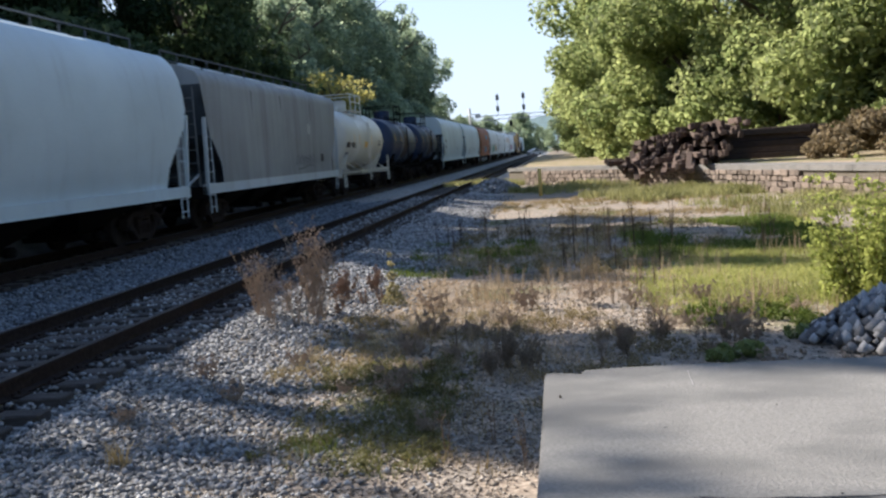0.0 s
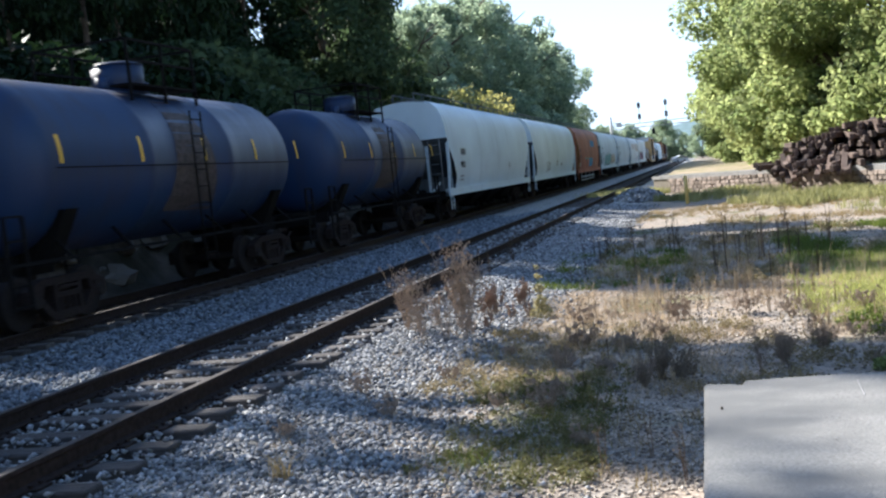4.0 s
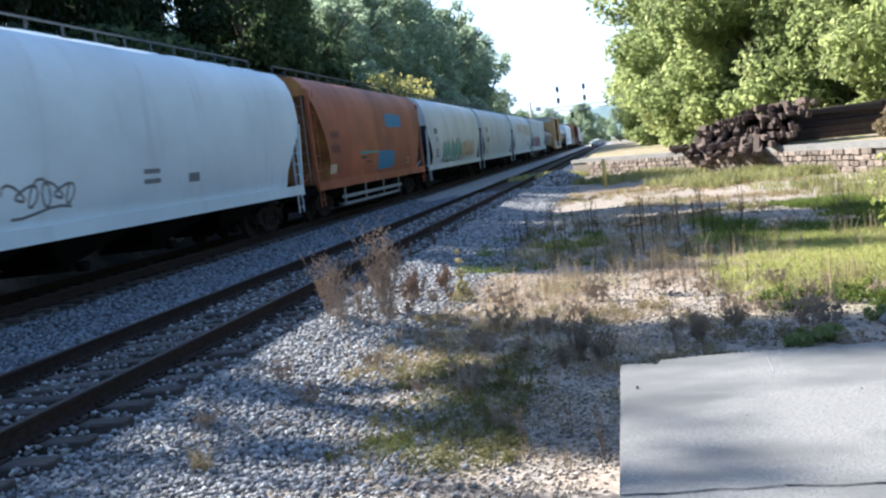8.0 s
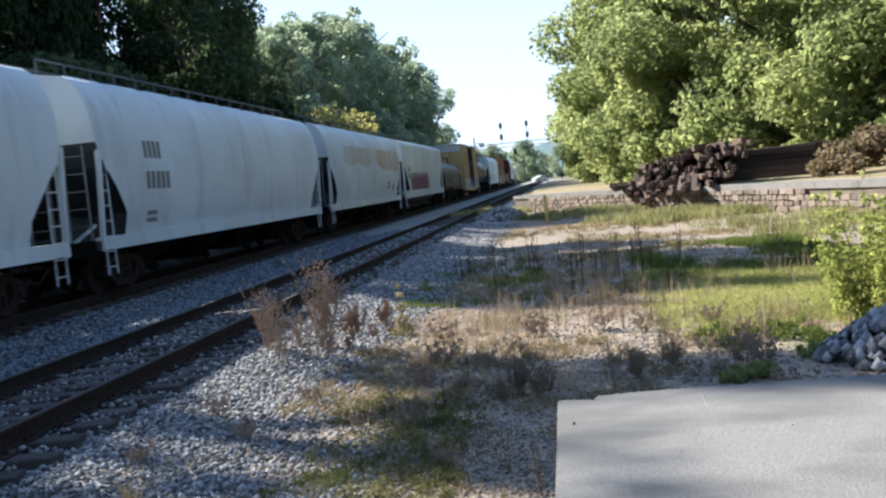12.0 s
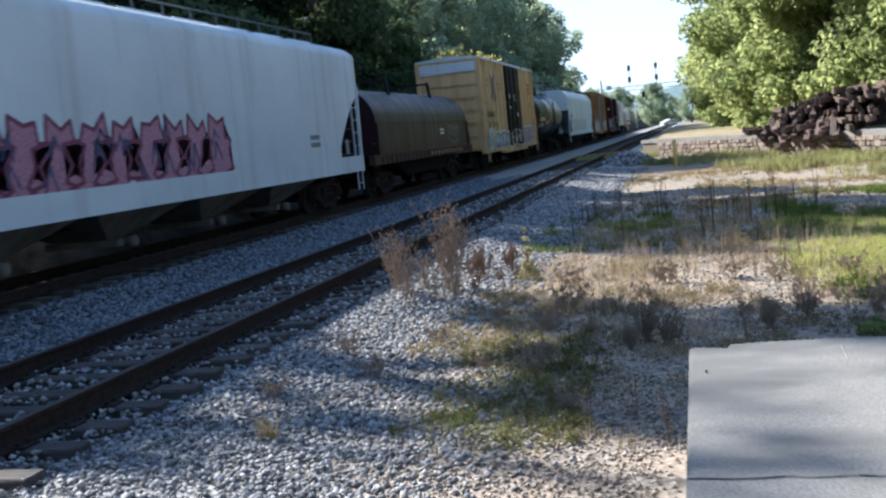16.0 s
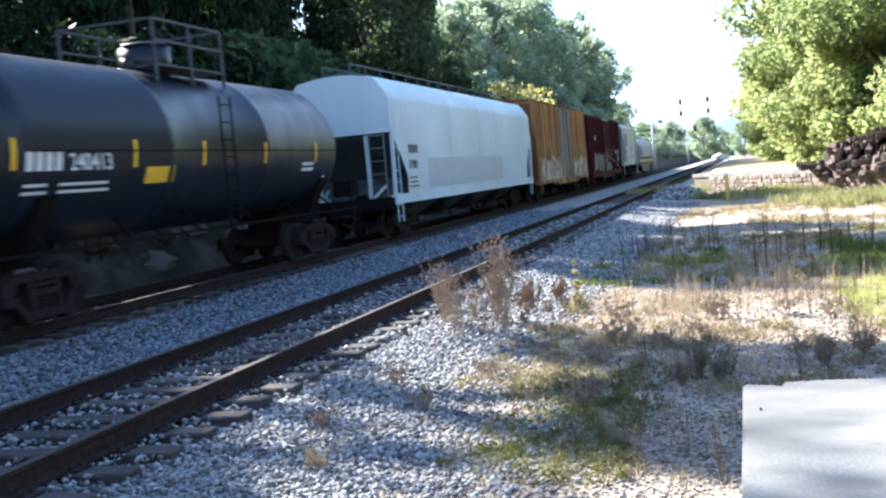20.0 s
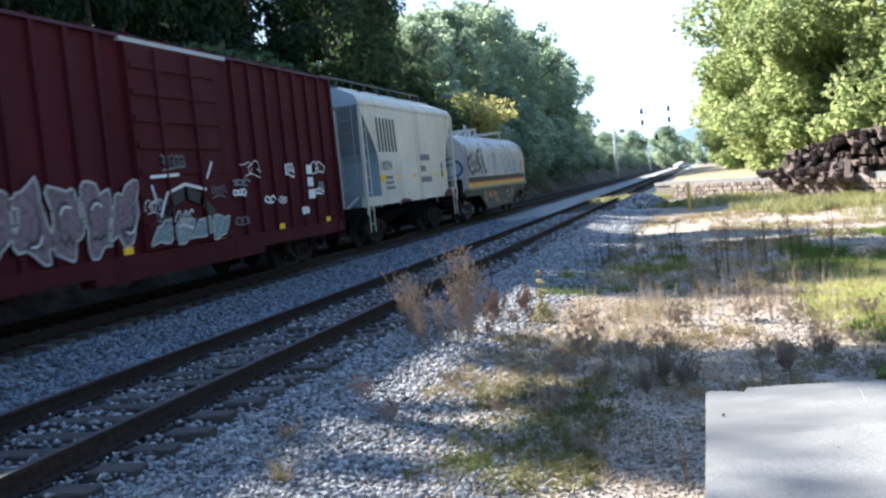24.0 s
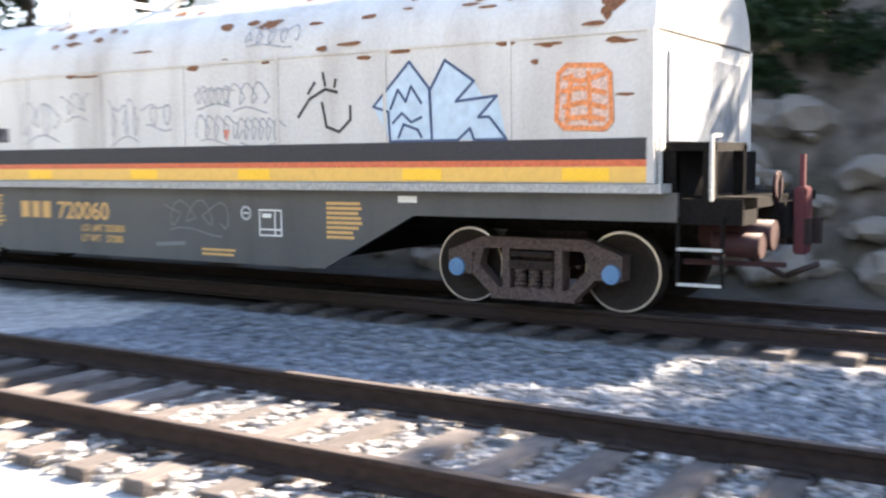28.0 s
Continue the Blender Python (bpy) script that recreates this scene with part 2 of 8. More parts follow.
ROCK = stone_mat("cut_rock", (0.075, 0.064, 0.05), (0.20, 0.17, 0.135))

# ---- mesh helpers ----


def bx(bm, x0, x1, y0, y1, z0, z1):
    v = [bm.verts.new(p) for p in ((x0, y0, z0), (x1, y0, z0), (x1, y1, z0), (x0, y1, z0), (x0, y0, z1), (x1, y0, z1), (x1, y1, z1), (x0, y1, z1))]
    for f in ((0, 3, 2, 1), (4, 5, 6, 7), (0, 1, 5, 4), (1, 2, 6, 5), (2, 3, 7, 6), (3, 0, 4, 7)):
        bm.faces.new([v[i] for i in f])
    return v


def bar(bm, p, q, w, h=None):
    """A square bar from p to q."""
    p, q = Vector(p), Vector(q)
    d = (q - p).normalized()
    s = d.cross(Vector((0, 0, 1)))
    s = Vector((1, 0, 0)) if s.length < 0.05 else s.normalized()
    u = s.cross(d)
    h = h or w
    r = []
    for c in (p, q):
        r.append([bm.verts.new(c + s * a * w / 2 + u * b * h / 2) for a, b in ((-1, -1), (1, -1), (1, 1), (-1, 1))])
    for i in range(4):
        j = (i + 1) % 4
        bm.faces.new((r[0][i], r[0][j], r[1][j], r[1][i]))
    bm.faces.new(r[0][::-1])
    bm.faces.new(r[1])


def tube(bm, p, q, r0, r1=None, n=10, cap=True):
    p, q = Vector(p), Vector(q)
    r1 = r0 if r1 is None else r1
    d = (q - p).normalized()
    s = d.orthogonal().normalized()
    u = d.cross(s)
    ring = []
    for c, r in ((p, r0), (q, r1)):
        ring.append([bm.verts.new(c + (s * math.cos(a) + u * math.sin(a)) * r) for a in (2 * math.pi * k / n for k in range(n))])
    for i in range(n):
        f = bm.faces.new((ring[0][i], ring[0][(i + 1) % n], ring[1][(i + 1) % n], ring[1][i]))
        f.smooth = True
    if cap:
        bm.faces.new(ring[0][::-1])
        bm.faces.new(ring[1])


def lathe_y(bm, prof, cx, cz, n=28, smooth=True):
    """Turns (y, r) pairs about the line along y through (cx, cz)."""
    rings = []
    for y, r in prof:
        rings.append([bm.verts.new((cx + r * math.cos(a), y, cz + r * math.sin(a))) for a in (2 * math.pi * k / n for k in range(n))])
    for a, b in zip(rings, rings[1:]):
        for i in range(n):
            f = bm.faces.new((a[i], b[i], b[(i + 1) % n], a[(i + 1) % n]))
            f.smooth = smooth
    for r in (rings[0], rings[-1]):
        if prof[rings.index(r)][1] > 0.001:
            bm.faces.new(r)


def slab_poly(bm, pts, x0, x1):
    """A plate in the y-z plane with thickness from x0 to x1."""
    a = [bm.verts.new((x0, y, z)) for y, z in pts]
    b = [bm.verts.new((x1, y, z)) for y, z in pts]
    bm.faces.new(a[::-1])
    bm.faces.new(b)
    for i in range(len(pts)):
        j = (i + 1) % len(pts)
        bm.faces.new((a[i], a[j], b[j], b[i]))


def mesh_of(name, bm, *mats, fix=True):
    if fix:
        bmesh.ops.recalc_face_normals(bm, faces=bm.faces)
    me = bpy.data.meshes.new(name)
    bm.to_mesh(me)
    bm.free()
    for m in mats:
        me.materials.append(m)
    return me


def part(name, bm, material, parent=None, label="", fix=True):
    ms = material if isinstance(material, (list, tuple)) else (material,)
    ob = new(name, mesh_of(name, bm, *ms, fix=fix))
    ob.parent = parent
    return tagged(ob, label)


def inst(name, me, parent=None, m=None, label=""):
    ob = new(name, me)
    ob.parent = parent
    if m is not None:
        ob.matrix_basis = m
    return tagged(ob, label)


def from_np(name, verts, faces, material, smooth=False):
    me = bpy.data.meshes.new(name)
    verts, faces = np.asarray(verts, dtype=np.float32), np.asarray(faces, dtype=np.int32)
    k = faces.shape[1]
    me.vertices.add(len(verts))
    me.vertices.foreach_set("co", verts.ravel())
    me.loops.add(faces.size)
    me.loops.foreach_set("vertex_index", faces.ravel())
    me.polygons.add(len(faces))
    me.polygons.foreach_set("loop_start", np.arange(0, faces.size, k, dtype=np.int32))
    me.polygons.foreach_set("loop_total", np.full(len(faces), k, dtype=np.int32))
    if smooth:
        me.polygons.foreach_set("use_smooth", np.ones(len(faces), dtype=bool))
    me.update(calc_edges=True)
    me.materials.append(material)
    return me


rng = np.random.default_rng(7)

# ---- plan ----
X_SIDE = -5.50       # middle of the near track
X_MAIN = -11.02      # middle of the far track, on which the train runs
GAUGE = 0.755        # half the distance between rail middles


def lumps(x, y):
    return (np.sin(x * 1.3 + y * 0.7) * np.sin(y * 1.1 - x * 0.4) + 0.6 * np.sin(x * 3.1 + 1) * np.sin(y * 2.7 + 2)) * 0.5


def ground_z(x, y):
    """Height of the ground: yard floor, ballast bed, ditch and bank."""
    xs = [-60, -30, -21, -17.5, -15.8, -14.6, -13.6, -12.8, -9.2, -8.3, -7.4, -3.9, -3.2, -2.4, 0, 60]
    zs = [9, 7, 5.0, 2.9, 1.3, -0.25, -0.5, -0.24, -0.24, -0.36, -0.26, -0.26, -0.36, -0.42, -0.42, -0.42]
    x = np.asarray(x, float)
    return np.interp(x, xs, zs) + 0.05 * lumps(x, y) * np.clip((x + 2.6) / 0.8, 0, 1) * (x < 40)


def build_ground():
    xs = np.concatenate([[-3000, -1200, -500, -200, -100, -60, -45, -35], np.arange(-30, -13, 0.6), np.arange(-13, 12, 0.3), np.arange(12, 40, 2), [50, 80, 150, 400, 1200, 3000]])
    ys = np.concatenate([[-3000, -1000, -300, -100, -50, -30], np.arange(-20, 0, 0.8), np.arange(0, 32, 0.3), np.arange(32, 70, 1), np.arange(70, 200, 6), [260, 400, 700, 1500, 4000]])
    X, Y = np.meshgrid(xs, ys)
    Z = ground_z(X, Y)
    bank = (X < -14.2) & (X > -40)
    Z = Z + np.where(bank, 0.35 * lumps(X * 0.9, Y * 0.8) + 0.15 * lumps(X * 3, Y * 2.6), 0)
    nx, ny = len(xs), len(ys)
    idx = np.arange(nx * ny).reshape(ny, nx)
    f = np.stack([idx[:-1, :-1], idx[:-1, 1:], idx[1:, 1:], idx[1:, :-1]], -1).reshape(-1, 4)
    m, nt, bsdf, add, link = node_mat("yard_ground")
    tc, sp = add("ShaderNodeTexCoord"), add("ShaderNodeSeparateXYZ")
    link(tc.outputs["Object"], sp.inputs[0])

    def nz(s, d=6):
        n = add("ShaderNodeTexNoise")
        n.inputs["Scale"].default_value, n.inputs["Detail"].default_value = s, d
        link(tc.outputs["Object"], n.inputs["Vector"])
        return n

    def ramp(src, p0, p1, c0=(0, 0, 0), c1=(1, 1, 1)):
        r = add("ShaderNodeValToRGB")
        e = r.color_ramp.elements
        e[0].position, e[1].position, e[0].color, e[1].color = p0, p1, (*c0, 1), (*c1, 1)
        link(src, r.inputs[0])
        return r.outputs[0]

    def mixed(fac, a, b):
        mx = add("ShaderNodeMixRGB")
        link(fac, mx.inputs[0])
        link(a, mx.inputs[1])
        link(b, mx.inputs[2])
        return mx.outputs[0]

    big, mid, small = nz(0.45), nz(2.2), nz(30)
    vor = add("ShaderNodeTexVoronoi")
    vor.inputs["Scale"].default_value = 19
    link(tc.outputs["Object"], vor.inputs["Vector"])
    gravel = ramp(vor.outputs["Color"], 0.1, 0.9, (0.17, 0.168, 0.165), (0.48, 0.47, 0.455))
    soil = ramp(small.outputs[0], 0.3, 0.7, (0.19, 0.15, 0.115), (0.48, 0.40, 0.32))
    grass = ramp(small.outputs[0], 0.3, 0.7, (0.06, 0.075, 0.02), (0.16, 0.17, 0.05))
    rock = ramp(mid.outputs[0], 0.3, 0.7, (0.05, 0.04, 0.03), (0.18, 0.15, 0.12))
    yard_gravel = ramp(vor.outputs["Color"], 0.1, 0.9, (0.12, 0.105, 0.09), (0.42, 0.37, 0.315))
    pebbly = mixed(ramp(mid.outputs[0], 0.42, 0.58), soil, yard_gravel)
    yardc = mixed(ramp(big.outputs[0], 0.56, 0.68), pebbly, grass)

    def along_x(lo, hi):
        ad, mr = add("ShaderNodeMath"), add("ShaderNodeMapRange")
        ad.operation = "MULTIPLY_ADD"
        ad.inputs[1].default_value = 1.6
        link(mid.outputs[0], ad.inputs[0])
        link(sp.outputs[0], ad.inputs[2])
        mr.inputs["From Min"].default_value, mr.inputs["From Max"].default_value = lo + 0.8, hi + 0.8
        link(ad.outputs[0], mr.inputs[0])
        return mr.outputs[0]

    col = mixed(along_x(-3.1, -2.2), gravel, yardc)
    # bank soil darkened so the shade behind the cars sits in its colour
    shade_litter = ramp(small.outputs[0], 0.3, 0.7, (0.018, 0.017, 0.010), (0.075, 0.066, 0.04))
    bankc = mixed(ramp(big.outputs[0], 0.42, 0.6), rock, shade_litter)
    # oily, dusty main line bed, darkened further: shade under the train in its colour
    bed_shade = ramp(vor.outputs["Color"], 0.1, 0.9, (0.018, 0.017, 0.017), (0.06, 0.056, 0.054))
    col = mixed(along_x(-9.9, -9.2), bed_shade, col)
    col = mixed(along_x(-14.6, -13.8), bankc, col)
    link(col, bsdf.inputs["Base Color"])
    bsdf.inputs["Roughness"].default_value, bsdf.inputs["Specular IOR Level"].default_value = 0.95, 0.15
    b = add("ShaderNodeBump")
    b.inputs["Strength"].default_value, b.inputs["Distance"].default_value = 0.35, 0.03
    link(vor.outputs["Distance"], b.inputs["Height"])
    link(b.outputs[0], bsdf.inputs["Normal"])
    me = from_np("ground", np.stack([X.ravel(), Y.ravel(), Z.ravel()], 1), f, m, True)
    tagged(new("ground", me), "pale gravelly yard with dry grass beside a ballasted railway and a rocky bank", "ground", kind="structure")


build_ground()

# ---- track ----


def rail_profile():
    return [(-0.07, -0.17), (0.07, -0.17), (0.07, -0.158), (0.012, -0.14), (0.012, -0.045), (0.036, -0.035), (0.036, -0.004), (0.03, 0), (-0.03, 0), (-0.036, -0.004), (-0.036, -0.035), (-0.012, -0.045), (-0.012, -0.14), (-0.07, -0.158)]


def build_track(xm, name, label):
    track = tagged(new(name), label, "railway track", "tracks", "structure")
    track.location = (xm, 0, 0)
    for s in (-1, 1):
        bm = bmesh.new()
        pr = rail_profile()
        a = [bm.verts.new((s * GAUGE + x, -60, z)) for x, z in pr]
        b = [bm.verts.new((s * GAUGE + x, 700, z)) for x, z in pr]
        for i in range(len(pr)):
            j = (i + 1) % len(pr)
            f = bm.faces.new((a[i], a[j], b[j], b[i]))
            if i in (6, 7, 8):
                f.material_index = 1
        part("rail", bm, (RAIL_STEEL, RAIL_TOP), track)
    tie = bmesh.new()
    v = bx(tie, -1.3, 1.3, -0.11, 0.11, -0.36, -0.175)
    bmesh.ops.bevel(tie, geom=list(tie.edges), offset=0.012, segments=1, affect="EDGES")
    tme = mesh_of("tie", tie, TIE_WOOD)
    plate = bmesh.new()
    bx(plate, -0.16, 0.16, -0.09, 0.09, -0.176, -0.158)
    for sx in (-1, 1):
        for sy in (-1, 1):
            bx(plate, sx * 0.09 - 0.012, sx * 0.09 + 0.012, sy * 0.055 - 0.012, sy * 0.055 + 0.012, -0.16, -0.135)
    pme = mesh_of("tie_plate", plate, RAIL_STEEL)
    r = random.Random(3)
    y = -9.0
    near = 0
    while y < 60:
        t = inst("tie", tme, track, pose(r.uniform(-0.05, 0.05), y + r.uniform(-0.03, 0.03), r.uniform(-0.012, 0.008), 0, r.uniform(-0.4, 0.4), r.uniform(-1.5, 1.5)))
        if y < 26:
            for s in (-1, 1):
                inst("tie_plate", pme, t, pose(s * GAUGE, 0, 0))
        y += 0.53
    bm = bmesh.new()
    while y < 330:
        bx(bm, -1.3, 1.3, y - 0.11, y + 0.11, -0.36, -0.18)
        y += 0.55
    tagged(part("far_ties", bm, TIE_WOOD, track, fix=False), kind="stuff")
    return track


build_track(X_SIDE, "siding_track", "rusty siding rails on weathered wooden ties in pale ballast")
build_track(X_MAIN, "main_track", "dark main line rails on wooden ties under the train")


def off_slab(x, y):
    return ~((x > -0.4) & (y < 6.7))


def build_stones():
    """Loose crushed stone of the ballast, thickest near the siding."""
    base = np.array([(1, 0, 0), (-1, 0, 0), (0, 1, 0), (0, -1, 0), (0, 0, 1), (0, 0, -1)], float)
    tri = np.array([(0, 2, 4), (2, 1, 4), (1, 3, 4), (3, 0, 4), (2, 0, 5), (1, 2, 5), (3, 1, 5), (0, 3, 5)])

    def heap(name, n, xr, yr, size, label, keep=None, lift=0.0, stone=STONE):
        # density falls off with distance along the line
        u = rng.random(n)
        y = yr[0] + (yr[1] - yr[0]) * u ** 1.7
        x = rng.uniform(*xr, n)
        if keep is not None:
            k = keep(x, y)
            x, y = x[k], y[k]
        n = len(x)
        s = size * rng.uniform(0.5, 1.5, n) * (1 + 0.025 * np.maximum(y, 0))
        v = base[None] * s[:, None, None] * rng.uniform(0.55, 1.2, (n, 6, 1))
        v[:, :, :2] += rng.normal(0, 0.25, (n, 6, 2)) * s[:, None, None]
        a = rng.uniform(0, 6.28, n)
        c, sn = np.cos(a)[:, None], np.sin(a)[:, None]
        vx, vy = v[:, :, 0] * c - v[:, :, 1] * sn, v[:, :, 0] * sn + v[:, :, 1] * c
        z = ground_z(x, y) + s * 0.25 + lift * rng.random(n)
        v = np.stack([vx + x[:, None], vy + y[:, None], v[:, :, 2] * 0.75 + z[:, None]], -1).reshape(-1, 3)
        f = (tri[None] + 6 * np.arange(n)[:, None, None]).reshape(-1, 3)
        tagged(new(name, from_np(name, v, f, stone)), label, "ballast", kind="stuff")

    heap("ballast_shoulder", 66000, (-4.25, -2.0), (-4, 45), 0.0205, "loose pale crushed stone beside the siding", lambda x, y: rng.random(len(x)) < np.clip((-2.15 - x) / 0.7, 0.08, 1), 0.03)
    heap("siding_ballast", 34000, (-6.85, -4.2), (-6, 45), 0.0235, "pale crushed stone between the ties of the siding", lambda x, y: np.abs((y + 9.0) / 0.53 - np.round((y + 9.0) / 0.53)) > 0.21, 0.09)
    # paler stones, whitened further to stand in for a sun patch
    heap("sun_patch_stone", 2600, (-6.15, -5.0), (13.9, 16.3), 0.02, "paler crushed stone between the siding rails, whitened to stand in for a sun patch", lambda x, y: ((x + 5.58) / 0.5) ** 2 + ((y - 15.1) / 1.1) ** 2 < rng.uniform(0.4, 1.1, len(x)), 0.05, SUN_PATCH_STONE)
    heap("middle_ballast", 47000, (-9.45, -6.8), (-10, 45), 0.029, "soiled crushed stone between the two tracks, coloured bluish grey for the train's shadow", None, 0.03, SHADOW_STONE)
    heap("yard_pebbles", 22000, (-2.6, 3.5), (1.5, 30), 0.015, "scattered pale pebbles on the yard floor", stone=PEBBLE)
    heap("yard_gravel", 24000, (-2.5, 0.6), (2.5, 12), 0.0115, "grey and tan gravel on the yard floor", lambda x, y: off_slab(x, y) & (rng.random(len(x)) < np.clip(1.2 - (y - 6.5) / 6, 0.15, 1)), 0.008, PEBBLE)
    heap("shoulder_foot", 13000, (-2.9, -0.9), (3.5, 9.5), 0.02, "pale broken stone spread at the foot of the ballast", lambda x, y: off_slab(x, y) & (rng.random(len(x)) < np.clip((-1.3 - x) / 1.0, 0.06, 1) * np.clip((9.5 - y) / 2.5, 0, 1)), 0.01)


build_stones()

# ---- concrete slab by the camera ----


def build_slab():
    top, bot = 0.30, -0.5
    # worn far edge, with chipped steps
    r = random.Random(5)
    edge = [(-0.19, 6.36), (-0.03, 6.33), (0.02, 6.30), (0.03, 6.40)]
    x = 0.03
    while x < 4.6:
        x += r.uniform(0.12, 0.3)
        edge.append((x, 6.42 + 0.025 * (x - 0.3) * 0.1 + r.uniform(-0.025, 0.02)))
    left = [(-0.24, -1.5), (-0.205, 2.0), (-0.195, 4.0), (-0.19, 5.4)]
    ring = left + edge + [(4.6, -1.5)]
    bm = bmesh.new()
    a = [bm.verts.new((x, y, top)) for x, y in ring]
    b = [bm.verts.new((x, y, bot)) for x, y in ring]
    bm.faces.new(a)
    bm.faces.new(b[::-1])
    for i in range(len(ring)):
        j = (i + 1) % len(ring)
        bm.faces.new((a[i], b[i], b[j], a[j]))
    bmesh.ops.triangulate(bm, faces=[f for f in bm.faces if len(f.verts) > 4])
    bmesh.ops.bevel(bm, geom=[e for e in bm.edges if e.is_boundary is False and abs(e.verts[0].co.z - top) < 1e-4 and abs(e.verts[1].co.z - top) < 1e-4 and any(abs(f.normal.z) < 0.5 for f in e.link_faces)], offset=0.012, segments=2, affect="EDGES")
    slab = part("concrete_slab", bm, SLAB_TOP)
    tagged(slab, "weathered grey concrete slab with a chipped edge and a thin crack", "concrete slab")
    # crack running across the slab
    bm = bmesh.new()
    pts, x = [], -0.19
    while x < 3.2:
        pts.append((x, 4.12 - 0.03 * x + r.uniform(-0.016, 0.016)))
        x += r.uniform(0.05, 0.14)
    for (x0, y0), (x1, y1) in zip(pts, pts[1:]):
        w = r.uniform(0.003, 0.007)
        bm.faces.new([bm.verts.new(p) for p in ((x0, y0 - w, top + 0.004), (x1, y1 - w, top + 0.004), (x1, y1 + w, top + 0.004), (x0, y0 + w, top + 0.004))])
    part("crack", bm, BLACK, slab, "thin dark crack")
    bm = bmesh.new()
    tube(bm, (-0.10, 5.74, top - 0.01), (-0.10, 5.74, top + 0.014), 0.006, n=8)
    part("bolt", bm, RAIL_STEEL, slab, "rusty bolt stub")
    # a pale scratch
    bm = bmesh.new()
    bm.faces.new([bm.verts.new(p) for p in ((0.603, 5.89, top + 0.004), (0.609, 5.89, top + 0.004), (0.620, 6.25, top + 0.004), (0.616, 6.25, top + 0.004))])
    part("scratch", bm, mat("fresh_scratch", (0.36, 0.35, 0.34), 0.9, 0, 0.2, 8, 0.2), slab, "pale fresh scratch")
    # spalled corner and small chips lying on the slab
    bm = bmesh.new()
    for k in range(40):
        x, y, s = r.uniform(-0.17, 3.0), 2.4 + 3.9 * r.random() ** 1.5, r.uniform(0.002, 0.006)
        tube(bm, (x, y, top - 0.002), (x + s * 0.4, y, top + s), s, n=5)
    tagged(part("chip", bm, CONCRETE, slab, "loose crumbs of concrete"), kind="stuff")


build_slab()

# ---- loading platform with stone face ----
FRONT = [(-2.85, 60.0), (3.0, 48.6), (6.6, 37.0), (8.6, 30.0), (12.0, 20.0), (16.0, 8.0)]
PLAT_TOP = 0.50


def on_front(u):
    """A place at u metres along the platform's front, and the way along it."""
    for a, b in zip(FRONT, FRONT[1:]):
        d = math.dist(a, b)
        if u <= d:
            k = u / d
            return Vector((a[0] + (b[0] - a[0]) * k, a[1] + (b[1] - a[1]) * k, 0)), Vector((b[0] - a[0], b[1] - a[1], 0)).normalized()
        u -= d
    return Vector((*FRONT[-1], 0)), Vector((0, -1, 0))


def build_platform():
    ring = FRONT + [(60, 8), (60, 140), (-2.85, 140)]
    bm = bmesh.new()
    a = [bm.verts.new((x, y, PLAT_TOP - 0.18)) for x, y in ring]
    b = [bm.verts.new((x, y, -0.7)) for x, y in ring]
    bm.faces.new(a)
    for i in range(len(ring)):
        j = (i + 1) % len(ring)
        bm.faces.new((a[i], a[j], b[j], b[i]))
    plat = tagged(part("platform", bm, MORTAR), "old loading platform with rubble stone face and concrete edge", "platform", kind="structure")
    # dirt top
    bm = bmesh.new()
    inner = [(x + 0.75, y + 0.75) for x, y in FRONT] + [(60, 8.6), (60, 139), (-2.1, 139)]
    bm.faces.new([bm.verts.new((x, y, PLAT_TOP - 0.02)) for x, y in inner])
    part("platform_floor", bm, mat("packed_dirt", (0.36, 0.28, 0.2), 0.95, 0, 0.3, 0.8, 0.4, second=(0.2, 0.19, 0.08), fine=20), plat, "pale packed dirt and dead leaves")
    # concrete coping in lengths
    u = 0.0
    for k in range(24):
        p, d = on_front(u)
        q, _ = on_front(u + 2.38)
        if (q - p).length < 1:
            break
        n = Vector((d.y, -d.x, 0))
        bm = bmesh.new()
        out = -0.08
        pts = [p - n * (-0.08), q - n * (-0.08), q - n * 0.9, p - n * 0.9]
        v = [bm.verts.new((c.x, c.y, z)) for z in (PLAT_TOP - 0.18, PLAT_TOP) for c in pts]
        for f in ((0, 1, 2, 3), (7, 6, 5, 4), (0, 4, 5, 1), (1, 5, 6, 2), (2, 6, 7, 3), (3, 7, 4, 0)):
            bm.faces.new([v[i] for i in f])
        part("coping", bm, CONCRETE, plat)
        u += 2.4
    # face stones, course by course
    r = random.Random(11)
    shapes = []
    for k in range(6):
        bm = bmesh.new()
        bx(bm, -0.5, 0.5, -0.5, 0.5, -0.5, 0.5)
        for v in bm.verts:
            v.co += Vector((r.uniform(-0.06, 0.06), r.uniform(-0.1, 0.1), r.uniform(-0.06, 0.06)))
        bmesh.ops.bevel(bm, geom=list(bm.edges), offset=0.07, segments=1, affect="EDGES")
        shapes.append(mesh_of("stone", bm, WALLSTONE))
    count = 0
    for course in range(4):
        u = 2 + r.uniform(0, 0.3)
        while u < 34 and count < 300:
            w = r.uniform(0.22, 0.6)
            p, d = on_front(u + w / 2)
            n = Vector((d.y, -d.x, 0))
            z = -0.42 + course * 0.19 + 0.09
            c = p + n * r.uniform(0.0, 0.05)
            m = Matrix.Translation((c.x, c.y, z)) @ Matrix.Rotation(math.atan2(d.y, d.x), 4, "Z") @ Matrix.Rotation(r.uniform(-0.07, 0.07), 4, "Y") @ Matrix.Diagonal((w * r.uniform(0.86, 0.98), 0.22, r.uniform(0.13, 0.2), 1))
            inst("stone", shapes[r.randrange(6)], plat, m)
            count += 1
            u += w
    return plat


build_platform()


